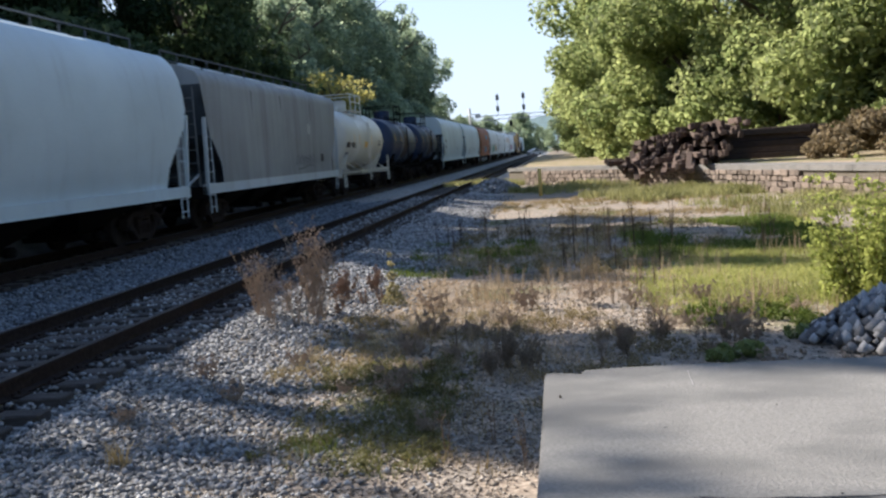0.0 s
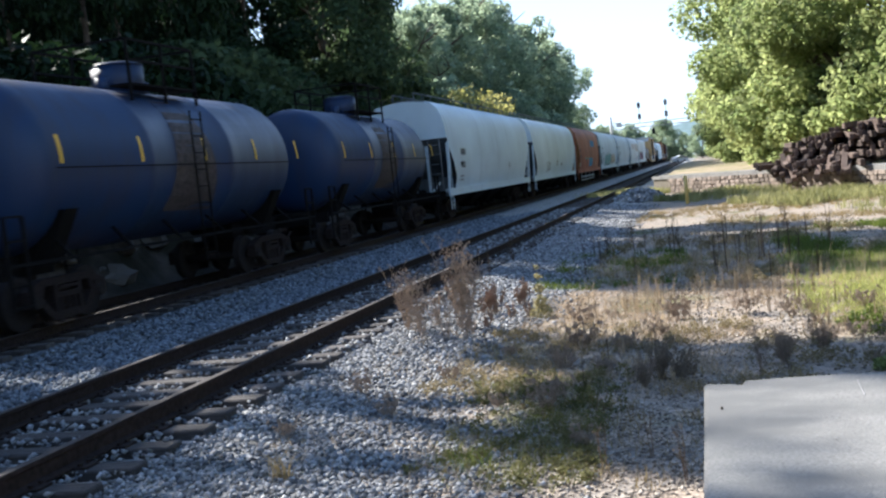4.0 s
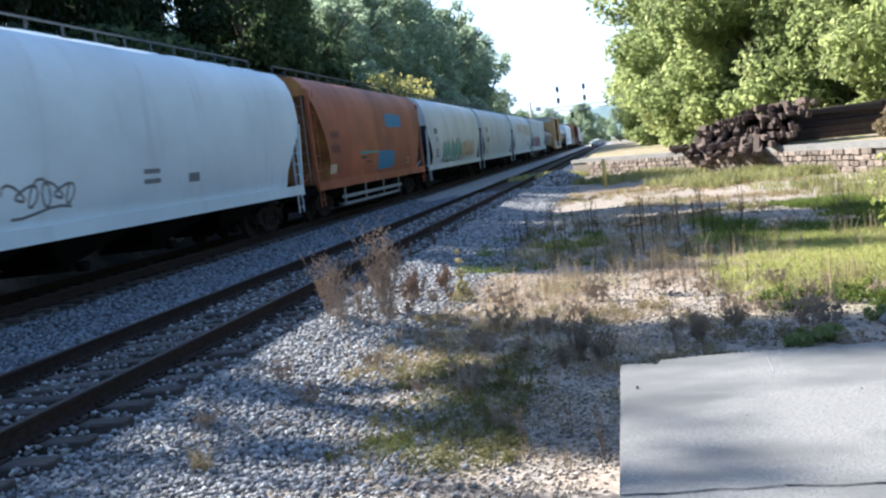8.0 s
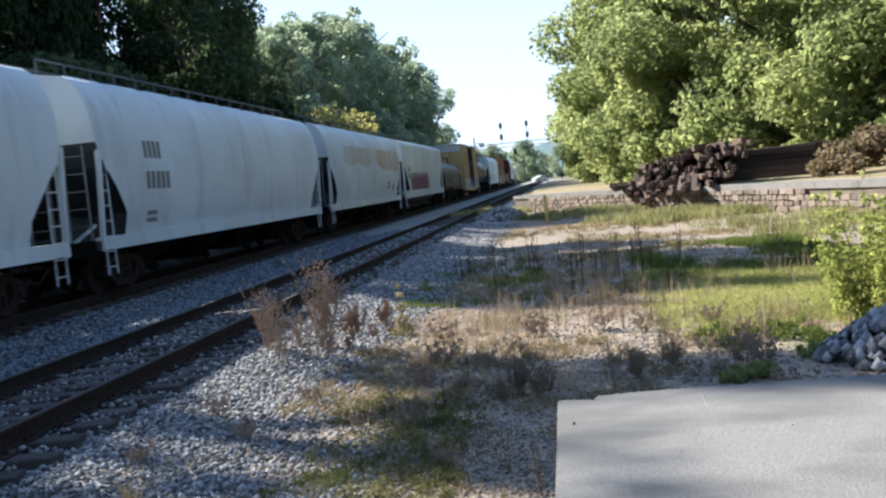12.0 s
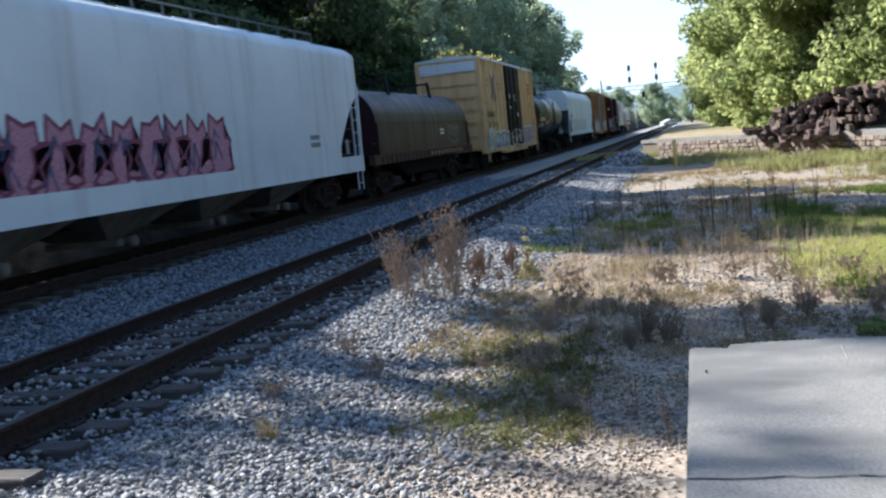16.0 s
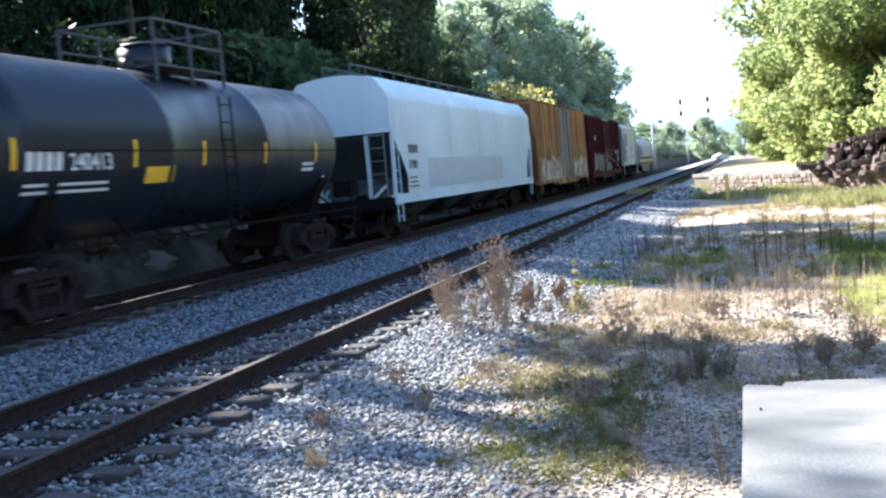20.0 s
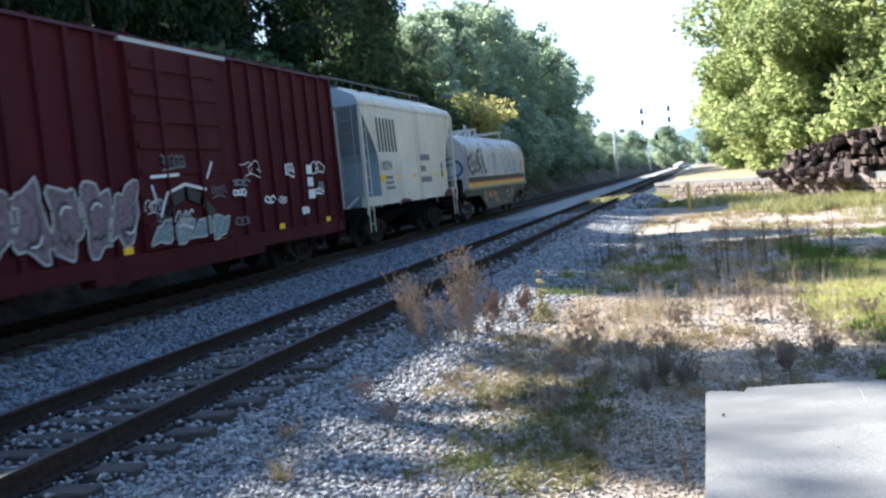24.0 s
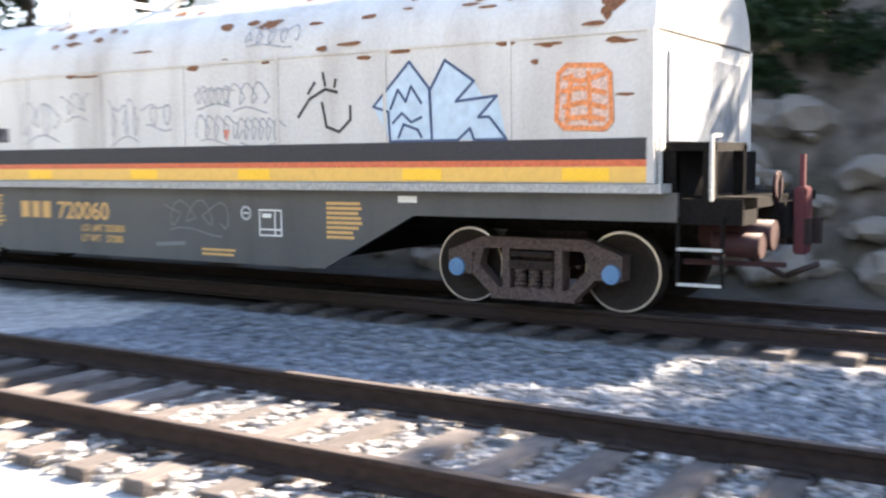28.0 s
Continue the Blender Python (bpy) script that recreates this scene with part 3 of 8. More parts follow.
def build_post():
    bm = bmesh.new()
    tube(bm, (0, 0, -0.1), (0, 0, 1.12), 0.075, 0.075, 14, True)
    lathe = bmesh.ops.create_uvsphere(bm, u_segments=14, v_segments=6, radius=0.075)
    for v in lathe["verts"]:
        v.co.z = v.co.z * 0.5 + 1.12
    ob = part("bollard", bm, YELLOWPOST)
    ob.location = (-0.82, 43.2, -0.42)
    tagged(ob, "faded yellow steel post in the dry grass", "post")


build_post()

# ---- heap and stack of old ties on the platform ----


def build_ties():
    r = random.Random(21)
    bm = bmesh.new()
    bx(bm, -0.115, 0.115, -1.25, 1.25, -0.09, 0.09)
    for v in bm.verts:
        v.co += Vector((r.uniform(-0.01, 0.01), 0, r.uniform(-0.01, 0.01)))
    bmesh.ops.bevel(bm, geom=list(bm.edges), offset=0.015, segments=1, affect="EDGES")
    me = mesh_of("old_tie", bm, OLDTIE)
    lab = "dark weathered wooden railway tie in a tumbled heap"
    # the heap: ends towards the yard, tumbling over the platform's edge
    for k in range(136):
        u = 12.9 + 9.0 * (k % 34) / 34 + r.uniform(-0.1, 0.1)
        p, d = on_front(u)
        n = Vector((d.y, -d.x, 0))
        layer = k // 34
        top = 0.8 + 0.75 * min(1.0, (u - 12.0) / 6.5)
        z = PLAT_TOP + 0.1 + (layer + r.uniform(0, 0.9)) / 4 * top
        c = p - n * (0.5 + r.uniform(-0.5, 0.5) + 0.25 * layer)
        ang = r.gauss(-4, 5)
        ob = inst("old_tie", me, None, pose(c.x, c.y + 0.9, z, r.gauss(1, 4), r.choice((0, 90, 90, 90)) + r.uniform(-14, 14), ang))
        tagged(ob, lab, "railway tie", "heap of old ties")
    for k in range(34):
        p, d = on_front(12.5 + k * 0.265)
        n = Vector((d.y, -d.x, 0))
        tilt = r.gauss(13, 6)
        c = p + n * r.uniform(0.0, 0.45)
        ob = inst("old_tie", me, None, pose(c.x, c.y + 0.5, PLAT_TOP + 0.1 + r.uniform(-0.15, 0.15), tilt, r.choice((0, 90)) + r.uniform(-15, 15), r.gauss(-5, 8)))
        tagged(ob, "dark wooden railway tie spilled over the platform edge", "railway tie", "spilled ties")
    # the stack: long timbers laid flat, side on
    bm = bmesh.new()
    bx(bm, -3.2, 3.2, -0.13, 0.13, -0.12, 0.12)
    bmesh.ops.bevel(bm, geom=list(bm.edges), offset=0.015, segments=1, affect="EDGES")
    # timber colour darkened to hold the shade beneath the trees
    long = mesh_of("long_timber", bm, mat("shade_dark_timber", (0.06, 0.043, 0.035), 0.9, 0, 0.5, 2.5, 0.8, stretch=(0.3, 3, 3), per_object=0.8))
    base, d = on_front(19.0)
    for row in range(5):
        for col in range(5):
            p = base + Vector((2.9, 3.0, 0)) + Vector((0.35, 0.9, 0)) * col * 0.33
            a = math.degrees(math.atan2(-0.55, 1)) + r.gauss(0, 1.2)
            ob = inst("long_timber", long, None, pose(p.x + r.uniform(-0.3, 0.3), p.y, PLAT_TOP + 0.12 + 0.25 * row, 0, r.gauss(0, 0.6), a))
            tagged(ob, "long weathered timber in a flat stack, darkened for the shade of the trees", "timber", "stacked timbers")


build_ties()

# ---- signal bridge ----


SIGNAL_PAINT = mat("faded_signal_paint", (0.06, 0.06, 0.062), 0.7, 0, 0.3, 5, 0.1)


def build_signals():
    sg = tagged(new("signal_bridge"), "slender steel signal bridge over the tracks with two signal heads", "signal bridge")
    sg.location = (0, 170, 0)
    pale = mat("pale_weathered_pole", (0.62, 0.61, 0.58), 0.8, 0, 0.2, 2, 0.2, stretch=(1, 1, 0.3))
    bm = bmesh.new()
    tube(bm, (-13.8, 0, -0.5), (-13.8, 0, 8.6), 0.24, 0.2, 12)
    bx(bm, -13.8, -12.7, -0.1, 0.1, 7.5, 7.62)
    bx(bm, -12.9, -12.1, -0.25, 0.25, 6.9, 7.6)
    part("mast", bm, pale, sg, "tall pale pole with a small case on an arm")
    bm = bmesh.new()
    for z in (6.5, 7.15):
        for dy in (-0.35, 0.35):
            bar(bm, (-14.1, dy, z), (4.5, dy, z), 0.09)
    for k in range(18):
        x = -13.8 + k
        bar(bm, (x, -0.35, 6.5 if k % 2 else 7.15), (x + 1, -0.35, 7.15 if k % 2 else 6.5), 0.05)
        bar(bm, (x, -0.35, 6.5), (x, 0.35, 6.5), 0.04)
    part("beam", bm, GALV, sg, "grey truss beam")
    bm = bmesh.new()
    bar(bm, (4.2, 0, -0.4), (4.2, 0, 7.3), 0.35)
    part("mast", bm, GALV, sg)
    for x in (-9.2, -5.0):
        bm = bmesh.new()
        bar(bm, (x, 0, 7.1), (x, 0, 10.7), 0.1)
        pole = part("signal_pole", bm, GALV, sg)
        for z in (10.0, 8.2):
            bm = bmesh.new()
            bx(bm, x - 0.24, x + 0.24, -0.08, 0.08, z - 0.42, z + 0.42)
            for k in (-0.27, 0, 0.27):
                tube(bm, (x, -0.3, z + k), (x, -0.08, z + k), 0.09, n=10)
            part("signal_head", bm, SIGNAL_PAINT, pole, "black signal head with hooded lenses")
    for x in (-7.2,):
        bm = bmesh.new()
        bar(bm, (x, 0, 5.4), (x, 0, 6.5), 0.08)
        bx(bm, x - 0.22, x + 0.22, -0.08, 0.08, 5.2, 6.1)
        part("signal_head", bm, BLACK, sg, "hanging signal head")


build_signals()


def build_utility_pole():
    pole = tagged(new("utility_pole"), "thin pale wooden utility pole with a crossarm far down the line", "utility pole")
    pole.location = (-13.1, 260, -1.2)
    wood = mat("silvered_pole_wood", (0.5, 0.48, 0.44), 0.85, 0, 0.25, 2, 0.2, stretch=(1, 1, 0.3))
    bm = bmesh.new()
    tube(bm, (0, 0, -0.5), (0, 0, 7.2), 0.2, 0.15, 10)
    part("post", bm, wood, pole)
    bm = bmesh.new()
    bx(bm, -1.1, 1.1, -0.2, -0.08, 6.3, 6.45)
    part("crossarm", bm, wood, pole)


build_utility_pole()

# ---- trees ----


def leaf_cloud(blobs, n, size, seed):
    """Leaf sprays on the skins and insides of many small clumps."""
    g = np.random.default_rng(seed)
    blobs = np.asarray(blobs, float)
    w = blobs[:, 3] ** 2
    pick = g.choice(len(blobs), n, p=w / w.sum())
    d = g.normal(size=(n, 3))
    d /= np.linalg.norm(d, axis=1)[:, None]
    rad = blobs[pick, 3] * (0.55 + 0.5 * g.random(n) ** 0.5) * (1 + 0.18 * np.sin(d[:, 0] * 7 + pick) * np.sin(d[:, 2] * 6 + 2 * pick))
    c = blobs[pick, :3] + d * rad[:, None] * np.array([1, 1, 0.8])
    s = size * g.uniform(0.5, 1.35, n)
    nrm = d * 0.7 + g.normal(0, 0.6, (n, 3)) + np.array([0, 0, 0.35])
    nrm /= np.linalg.norm(nrm, axis=1)[:, None]
    t = np.cross(nrm, g.normal(size=(n, 3)))
    t /= np.linalg.norm(t, axis=1)[:, None] + 1e-6
    b = np.cross(nrm, t)
    droop = nrm * 0.25
    q = [t * 1.0 - droop, b * 0.45, -t * 0.9 - droop, -b * 0.5]
    v = np.stack([c + k * s[:, None] for k in q], 1).reshape(-1, 3)
    f = np.arange(4 * n).reshape(-1, 4)
    return v, f


TREES = {}


def tree_mesh(key, height, width, n, size, material, seed, low=0.25, reach=0.62):
    r = random.Random(seed)
    bm = bmesh.new()
    tips = []

    def limb(p, d, length, rad, depth):
        q = p
        seg = 3
        for k in range(seg):
            d2 = (d + Vector((r.uniform(-0.2, 0.2), r.uniform(-0.2, 0.2), r.uniform(-0.05, 0.15)))).normalized()
            e = q + d2 * length / seg
            tube(bm, q, e, rad * (1 - 0.22 * k), rad * (1 - 0.22 * (k + 1)), 6, False)
            q, d = e, d2
            if depth and k:
                for _ in range(2):
                    a = r.uniform(0, 6.28)
                    limb(q, (d * 0.5 + Vector((math.cos(a), math.sin(a), r.uniform(0.1, 0.6)))).normalized(), length * 0.55, rad * 0.5, depth - 1)
        tips.append(q)

    limb(Vector((0, 0, -0.3)), Vector((0, 0, 1)), height * reach, height * 0.02 + 0.06, 2)
    trunk = mesh_of(key + "_trunk", bm, BARK)
    blobs = []
    for k in range(46):
        z = low + (1 - low) * r.random()
        prof = math.sin(min(1, (z - low) / (1 - low) * 0.86 + 0.14) * math.pi) ** 0.6
        a, rr = r.uniform(0, 6.28), width / 2 * prof * math.sqrt(r.uniform(0.15, 1))
        blobs.append((rr * math.cos(a), rr * math.sin(a), z * height * 0.95, width * r.uniform(0.09, 0.19)))
    for t in tips[::2]:
        blobs.append((t.x, t.y, t.z, width * r.uniform(0.07, 0.12)))
    v, f = leaf_cloud(blobs, n, size, seed)
    TREES[key] = (trunk, from_np(key + "_crown", v, f, material))


def plant(key, x, y, z, scale, turn, label, group, squash=1.0):
    t = tagged(new("tree"), label, "tree", group)
    t.matrix_basis = Matrix.Translation((x, y, z)) @ Matrix.Rotation(turn, 4, "Z") @ Matrix.Diagonal((scale, scale, scale * squash, 1))
    inst("trunk", TREES[key][0], t)
    inst("crown", TREES[key][1], t)
    return t


def build_woods():
    for k in range(3):
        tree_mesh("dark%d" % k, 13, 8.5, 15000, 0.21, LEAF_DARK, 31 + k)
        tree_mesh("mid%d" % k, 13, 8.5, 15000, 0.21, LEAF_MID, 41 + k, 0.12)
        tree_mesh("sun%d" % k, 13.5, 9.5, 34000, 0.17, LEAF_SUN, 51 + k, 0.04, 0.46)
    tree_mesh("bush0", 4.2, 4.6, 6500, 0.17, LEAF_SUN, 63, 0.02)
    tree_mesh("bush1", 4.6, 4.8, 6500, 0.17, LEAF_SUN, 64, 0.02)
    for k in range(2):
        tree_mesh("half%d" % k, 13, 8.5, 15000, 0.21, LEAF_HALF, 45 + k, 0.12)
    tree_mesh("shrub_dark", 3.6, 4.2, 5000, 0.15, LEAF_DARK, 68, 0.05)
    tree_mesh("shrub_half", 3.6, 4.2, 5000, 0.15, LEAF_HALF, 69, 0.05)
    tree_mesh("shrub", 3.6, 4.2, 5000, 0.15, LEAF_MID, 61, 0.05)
    tree_mesh("gold", 7.4, 5.8, 3600, 0.15, LEAF_GOLD, 62, 0.68)
    # high crowns out of view, added to throw shadow bands across yard and slab
    tree_mesh("shade_spire", 17.0, 5.0, 7000, 0.2, LEAF_DARK, 66, 0.675)
    tree_mesh("shade_sprig", 17.0, 2.6, 240, 0.2, LEAF_DARK, 67, 0.66)
    r = random.Random(77)
    lab_l = "tall green broadleaf tree on the bank behind the train, shade and haze put into its leaf colours"
    k = 0
    # heights and gaps set so bands of sun and shade reach the yard
    front = [(-34, 0.8, 1), (-28, 0.75, 1), (-22, 0.8, 1), (-16, 0.7, 1), (-11, 0.6, 1), (-6, 0.48, 1), (-1, 0.46, 1), (5.0, 0.46, 1.35), (8.4, 0.46, 1.25), (11.8, 0.46, 1.3), (15.0, 0.4, 1.7), (24.5, 0.4, 0.9), (28.6, 0.46, 2.4), (31.8, 0.5, 2.5), (35.2, 0.5, 2.5), (38.6, 0.46, 2.3), (43.5, 0.6, 1.1), (48, 0.68, 1.1), (53, 0.85, 1.2), (57.5, 0.85, 1.2), (62, 0.72, 1.15), (70, 0.6, 1.0)]
    front += [(77 + 6.2 * q, (0.74, 0.82, 0.94, 1.03)[q] if q < 4 else 1.1 - (0.15 if q > 14 else 0), 1.0 + 0.05 * math.sin(q * 1.7)) for q in range(13)]
    front += [(158 + 7 * q, 0.33 + 0.06 * math.sin(q * 2.3), 1.0) for q in range(13)]
    # the two added shadow casters
    plant("shade_sprig", -20.0, 13.6, float(ground_z(-20.0, 13.6)) - 0.3, 1.0, 0.4, lab_l, "trees on the left bank")
    plant("shade_spire", -20.0, 20.1, float(ground_z(-20.0, 19.8)) - 0.3, 1.0, 0.4, lab_l, "trees on the left bank")
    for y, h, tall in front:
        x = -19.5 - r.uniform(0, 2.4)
        # leaf colour steps from shaded to hazy with distance along the line
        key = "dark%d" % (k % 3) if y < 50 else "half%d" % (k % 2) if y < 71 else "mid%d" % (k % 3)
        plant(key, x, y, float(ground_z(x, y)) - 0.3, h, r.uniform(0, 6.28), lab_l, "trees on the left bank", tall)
        k += 1
    y = -30.0
    while y < 150:
        x = -27 - r.uniform(0, 5)
        if not 67 < y < 80:
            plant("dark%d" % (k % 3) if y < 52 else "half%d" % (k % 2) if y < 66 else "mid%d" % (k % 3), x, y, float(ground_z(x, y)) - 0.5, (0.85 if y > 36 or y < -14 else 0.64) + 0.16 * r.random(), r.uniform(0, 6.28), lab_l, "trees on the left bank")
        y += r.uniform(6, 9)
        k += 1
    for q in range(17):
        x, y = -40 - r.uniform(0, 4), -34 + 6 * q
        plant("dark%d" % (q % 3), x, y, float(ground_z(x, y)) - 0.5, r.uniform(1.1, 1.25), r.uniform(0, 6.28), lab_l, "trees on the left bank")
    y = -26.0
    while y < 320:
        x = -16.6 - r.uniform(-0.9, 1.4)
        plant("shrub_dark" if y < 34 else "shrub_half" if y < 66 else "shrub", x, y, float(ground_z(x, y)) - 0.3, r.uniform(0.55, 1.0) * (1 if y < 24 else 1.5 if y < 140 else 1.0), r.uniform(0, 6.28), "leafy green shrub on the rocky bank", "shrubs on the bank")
        y += r.uniform(2.6, 4.5)
    plant("gold", -15.0, 67.0, -0.1, 1.0, 0.6, "golden-leaved bush leaning out over the line", "")
    for q in range(34):
        x, y = -15.9 - r.uniform(0, 3.5), 70 + q * 5.5 + r.uniform(-2, 2)
        plant("shrub", x, y, float(ground_z(x, y)) - 0.3, r.uniform(1.2, 1.9) * (1 if y < 130 else 0.55), r.uniform(0, 6.28), "leafy green shrub on the rocky bank", "shrubs on the bank")
    # right side: sunlit trees behind the platform
    lab_r = "sunlit yellow-green broadleaf tree behind the platform"
    for k, (x, y, s) in enumerate(((5.2, 70, 1.15), (8.6, 62, 1.2), (12.2, 55, 1.15), (16, 50, 1.25), (19.5, 43, 1.1), (17, 36, 0.95), (24, 36, 1.2), (21, 28, 1.0), (28, 28, 1.2), (7.5, 84, 1.25), (6.8, 100, 1.3), (6.5, 120, 1.3), (7, 142, 1.3), (13, 78, 1.3), (19, 64, 1.3), (26, 52, 1.35), (8, 165, 1.2), (9, 190, 1.2), (33, 42, 1.3))):
        plant("sun%d" % (k % 3), x, y, 0.3, s, r.uniform(0, 6.28), lab_r, "trees on the right")
    for k in range(26):
        x, y = ((3.4 + 1.2 * r.random(), 64 + k * 7.5) if k % 2 else (5 + k * 0.75, 63 - k * 1.25))
        plant("bush%d" % (k % 2), x, y, 0.3, r.uniform(0.8, 1.3), r.uniform(0, 6.28), "leafy yellow-green undergrowth behind the platform", "undergrowth")
    # far woods closing the line
    for k in range(26):
        x = -60 + k * 5 + r.uniform(-2, 2)
        # the pale leaf colour carries the haze of distance
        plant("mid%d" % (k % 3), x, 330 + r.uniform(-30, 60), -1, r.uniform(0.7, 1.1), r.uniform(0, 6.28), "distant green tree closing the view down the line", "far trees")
    # behind and beside the camera
    for k, (x, y) in enumerate(((16, -14), (24, -4), (8, -24), (-4, -34), (30, 10), (36, 22))):
        plant("sun%d" % (k % 3), x, y, -0.5, 1.1, r.uniform(0, 6.28), "broadleaf tree at the edge of the yard", "trees behind the yard")


build_woods()


def build_far_hill():
    """A low wooded ridge at the end of the line."""
    n = 80
    xs = np.linspace(-900, 900, n)
    h = 45 + 14 * np.sin(xs / 130 + 1) + 7 * np.sin(xs / 47)
    v = np.concatenate([np.stack([xs, np.full(n, 1500.0), np.full(n, -5.0)], 1), np.stack([xs, np.full(n, 1750.0), h], 1)])
    f = np.array([(i, i + 1, n + i + 1, n + i) for i in range(n - 1)])
    # distance haze is mixed into the ridge colour
    m = mat("haze_tinted_ridge", (0.13, 0.19, 0.2), 1.0, 0, 0.25, 0.02, 0)
    tagged(new("far_ridge", from_np("far_ridge", v, f, m, True)), "wooded ridge far down the line, tinted blue-green for haze", "hill", kind="structure")


build_far_hill()

# ---- rolling stock ----
# Each car stands on the far track with its leading end at y = 0 of its own space and runs towards the viewer.


def ran(t):
    """Metres that the train has run since the start: it gathers speed gently."""
    return 11.6 * t + 0.0625 * t * t


WHEEL_R = 0.42


def truck_meshes():
    side = []
    for s in (-1, 1):
        bm = bmesh.new()
        x = s * 0.98
        bar(bm, (x, -0.6, 0.71), (x, 0.6, 0.71), 0.17, 0.12)
        bar(bm, (x, -0.5, 0.17), (x, 0.5, 0.17), 0.19, 0.12)
        for w in (-1, 1):
            bar(bm, (x, w * 0.58, 0.71), (x, w * 0.98, 0.56), 0.17, 0.13)
            bar(bm, (x, w * 0.78, 0.5), (x, w * 0.42, 0.16), 0.17, 0.13)
            bar(bm, (x, w * 0.31, 0.16), (x, w * 0.31, 0.72), 0.18, 0.09)
            bar(bm, (x, w * 0.62, 0.68), (x, w * 0.70, 0.44), 0.15, 0.09)
            bx(bm, x - 0.1, x + 0.1, w * 0.875 - 0.15, w * 0.875 + 0.15, 0.36, 0.62)
        side.append(mesh_of("side_frame", bm, TRUCKM))
    bm = bmesh.new()
    for s in (-1, 1):
        x = s * 0.98
        bx(bm, x - 0.09, x + 0.09, -0.27, 0.27, 0.44, 0.53)
        bx(bm, x - 0.06, x + 0.1, -0.24, 0.24, 0.575, 0.625)
    bx(bm, -0.95, 0.95, -0.2, 0.2, 0.42, 0.62)
    bx(bm, -0.3, 0.3, -0.3, 0.3, 0.6, 0.95)
    frame_me = mesh_of("truck", bm, TRUCKM)
    bm = bmesh.new()
    for k in range(5):
        tube(bm, (0, 0, 0.22 + 0.044 * k), (0, 0, 0.25 + 0.044 * k), 0.066, n=10)
    tube(bm, (0, 0, 0.22), (0, 0, 0.45), 0.052, n=8)
    spring = mesh_of("spring", bm, TRUCKM)
    bm = bmesh.new()
    for s in (-1, 1):
        prof = [(0.0, 0.0), (0.05, 0.1), (0.05, 0.13), (0.02, 0.3), (0.05, 0.345), (0.05, WHEEL_R - 0.022), (0.048, WHEEL_R), (-0.05, WHEEL_R + 0.005), (-0.085, WHEEL_R + 0.028), (-0.1, WHEEL_R + 0.02), (-0.1, 0.34), (-0.03, 0.3), (-0.06, 0.12), (-0.06, 0)]
        n = 28
        rings = []
        for dx, r in prof:
            rings.append([bm.verts.new((s * (0.755 + dx), r * math.cos(a), r * math.sin(a))) for a in (2 * math.pi * k / n for k in range(n))])
        for k, (a, b) in enumerate(zip(rings, rings[1:])):
            for i in range(n):
                f = bm.faces.new((a[i], b[i], b[(i + 1) % n], a[(i + 1) % n]))
                f.material_index = 1 if k == 5 else 0
                f.smooth = k not in (4, 5, 6)
        tube(bm, (s * 0.8, 0, 0), (s * 1.06, 0, 0), 0.085, n=14)
        k0 = len(bm.faces)
        tube(bm, (s * 1.06, 0, 0), (s * 1.115, 0, 0), 0.105, 0.095, n=14)
        for a in (0.5, 2.6, 4.7):
            tube(bm, (s * 1.11, 0.055 * math.cos(a), 0.055 * math.sin(a)), (s * 1.13, 0.055 * math.cos(a), 0.055 * math.sin(a)), 0.018, n=6)
        bm.faces.ensure_lookup_table()
        for f in bm.faces[k0:]:
            f.material_index = 2
    tube(bm, (-0.8, 0, 0), (0.8, 0, 0), 0.08, n=12)
    bmesh.ops.remove_doubles(bm, verts=bm.verts, dist=1e-5)
    wheel_me = mesh_of("wheelset", bm, WHEELM, RIMM, BLUECAP)
    # wheel copy with rim and caps darkened for shade under the other cars
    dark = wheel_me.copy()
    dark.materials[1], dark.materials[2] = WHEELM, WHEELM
    return frame_me, side, spring, wheel_me, dark


TRUCK_ME, SIDE_ME, SPRING_ME, WHEEL_ME, WHEEL_DARK = truck_meshes()
# lit copy of the truck steel, for the last car only
TRUCKB = mat("lit_truck_steel", (0.085, 0.062, 0.054), 0.85, 0.0, 0.45, 6, 0.4, spec=0.2)


def browner(me):
    """The same casting in a lighter brown, without the shade darkening."""
    me = me.copy()
    me.materials[0] = TRUCKB
    return me


BROWN_SIDE, BROWN_SPRING = [browner(q) for q in SIDE_ME], browner(SPRING_ME)
SPINNING = []


def add_trucks(car, y0, y1, bright=False, half=0.875):
    for y in (y0, y1):
        t = inst("truck", TRUCK_ME, car, pose(0, y, 0), "cast steel bolster")
        for k, s in enumerate((-1, 1)):
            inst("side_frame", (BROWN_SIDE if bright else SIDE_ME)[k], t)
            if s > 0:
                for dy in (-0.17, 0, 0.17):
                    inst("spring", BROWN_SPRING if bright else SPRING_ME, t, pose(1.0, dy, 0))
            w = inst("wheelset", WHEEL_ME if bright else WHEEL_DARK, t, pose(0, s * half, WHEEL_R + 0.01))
            if bright:
                SPINNING.append((w, s * half))


# rusty coupler colour lowered for the shade between cars
COUPLERM = mat("dark_rusty_coupler", (0.03, 0.02, 0.017), 0.8, 0.2, 0.4, 8, 0.3)


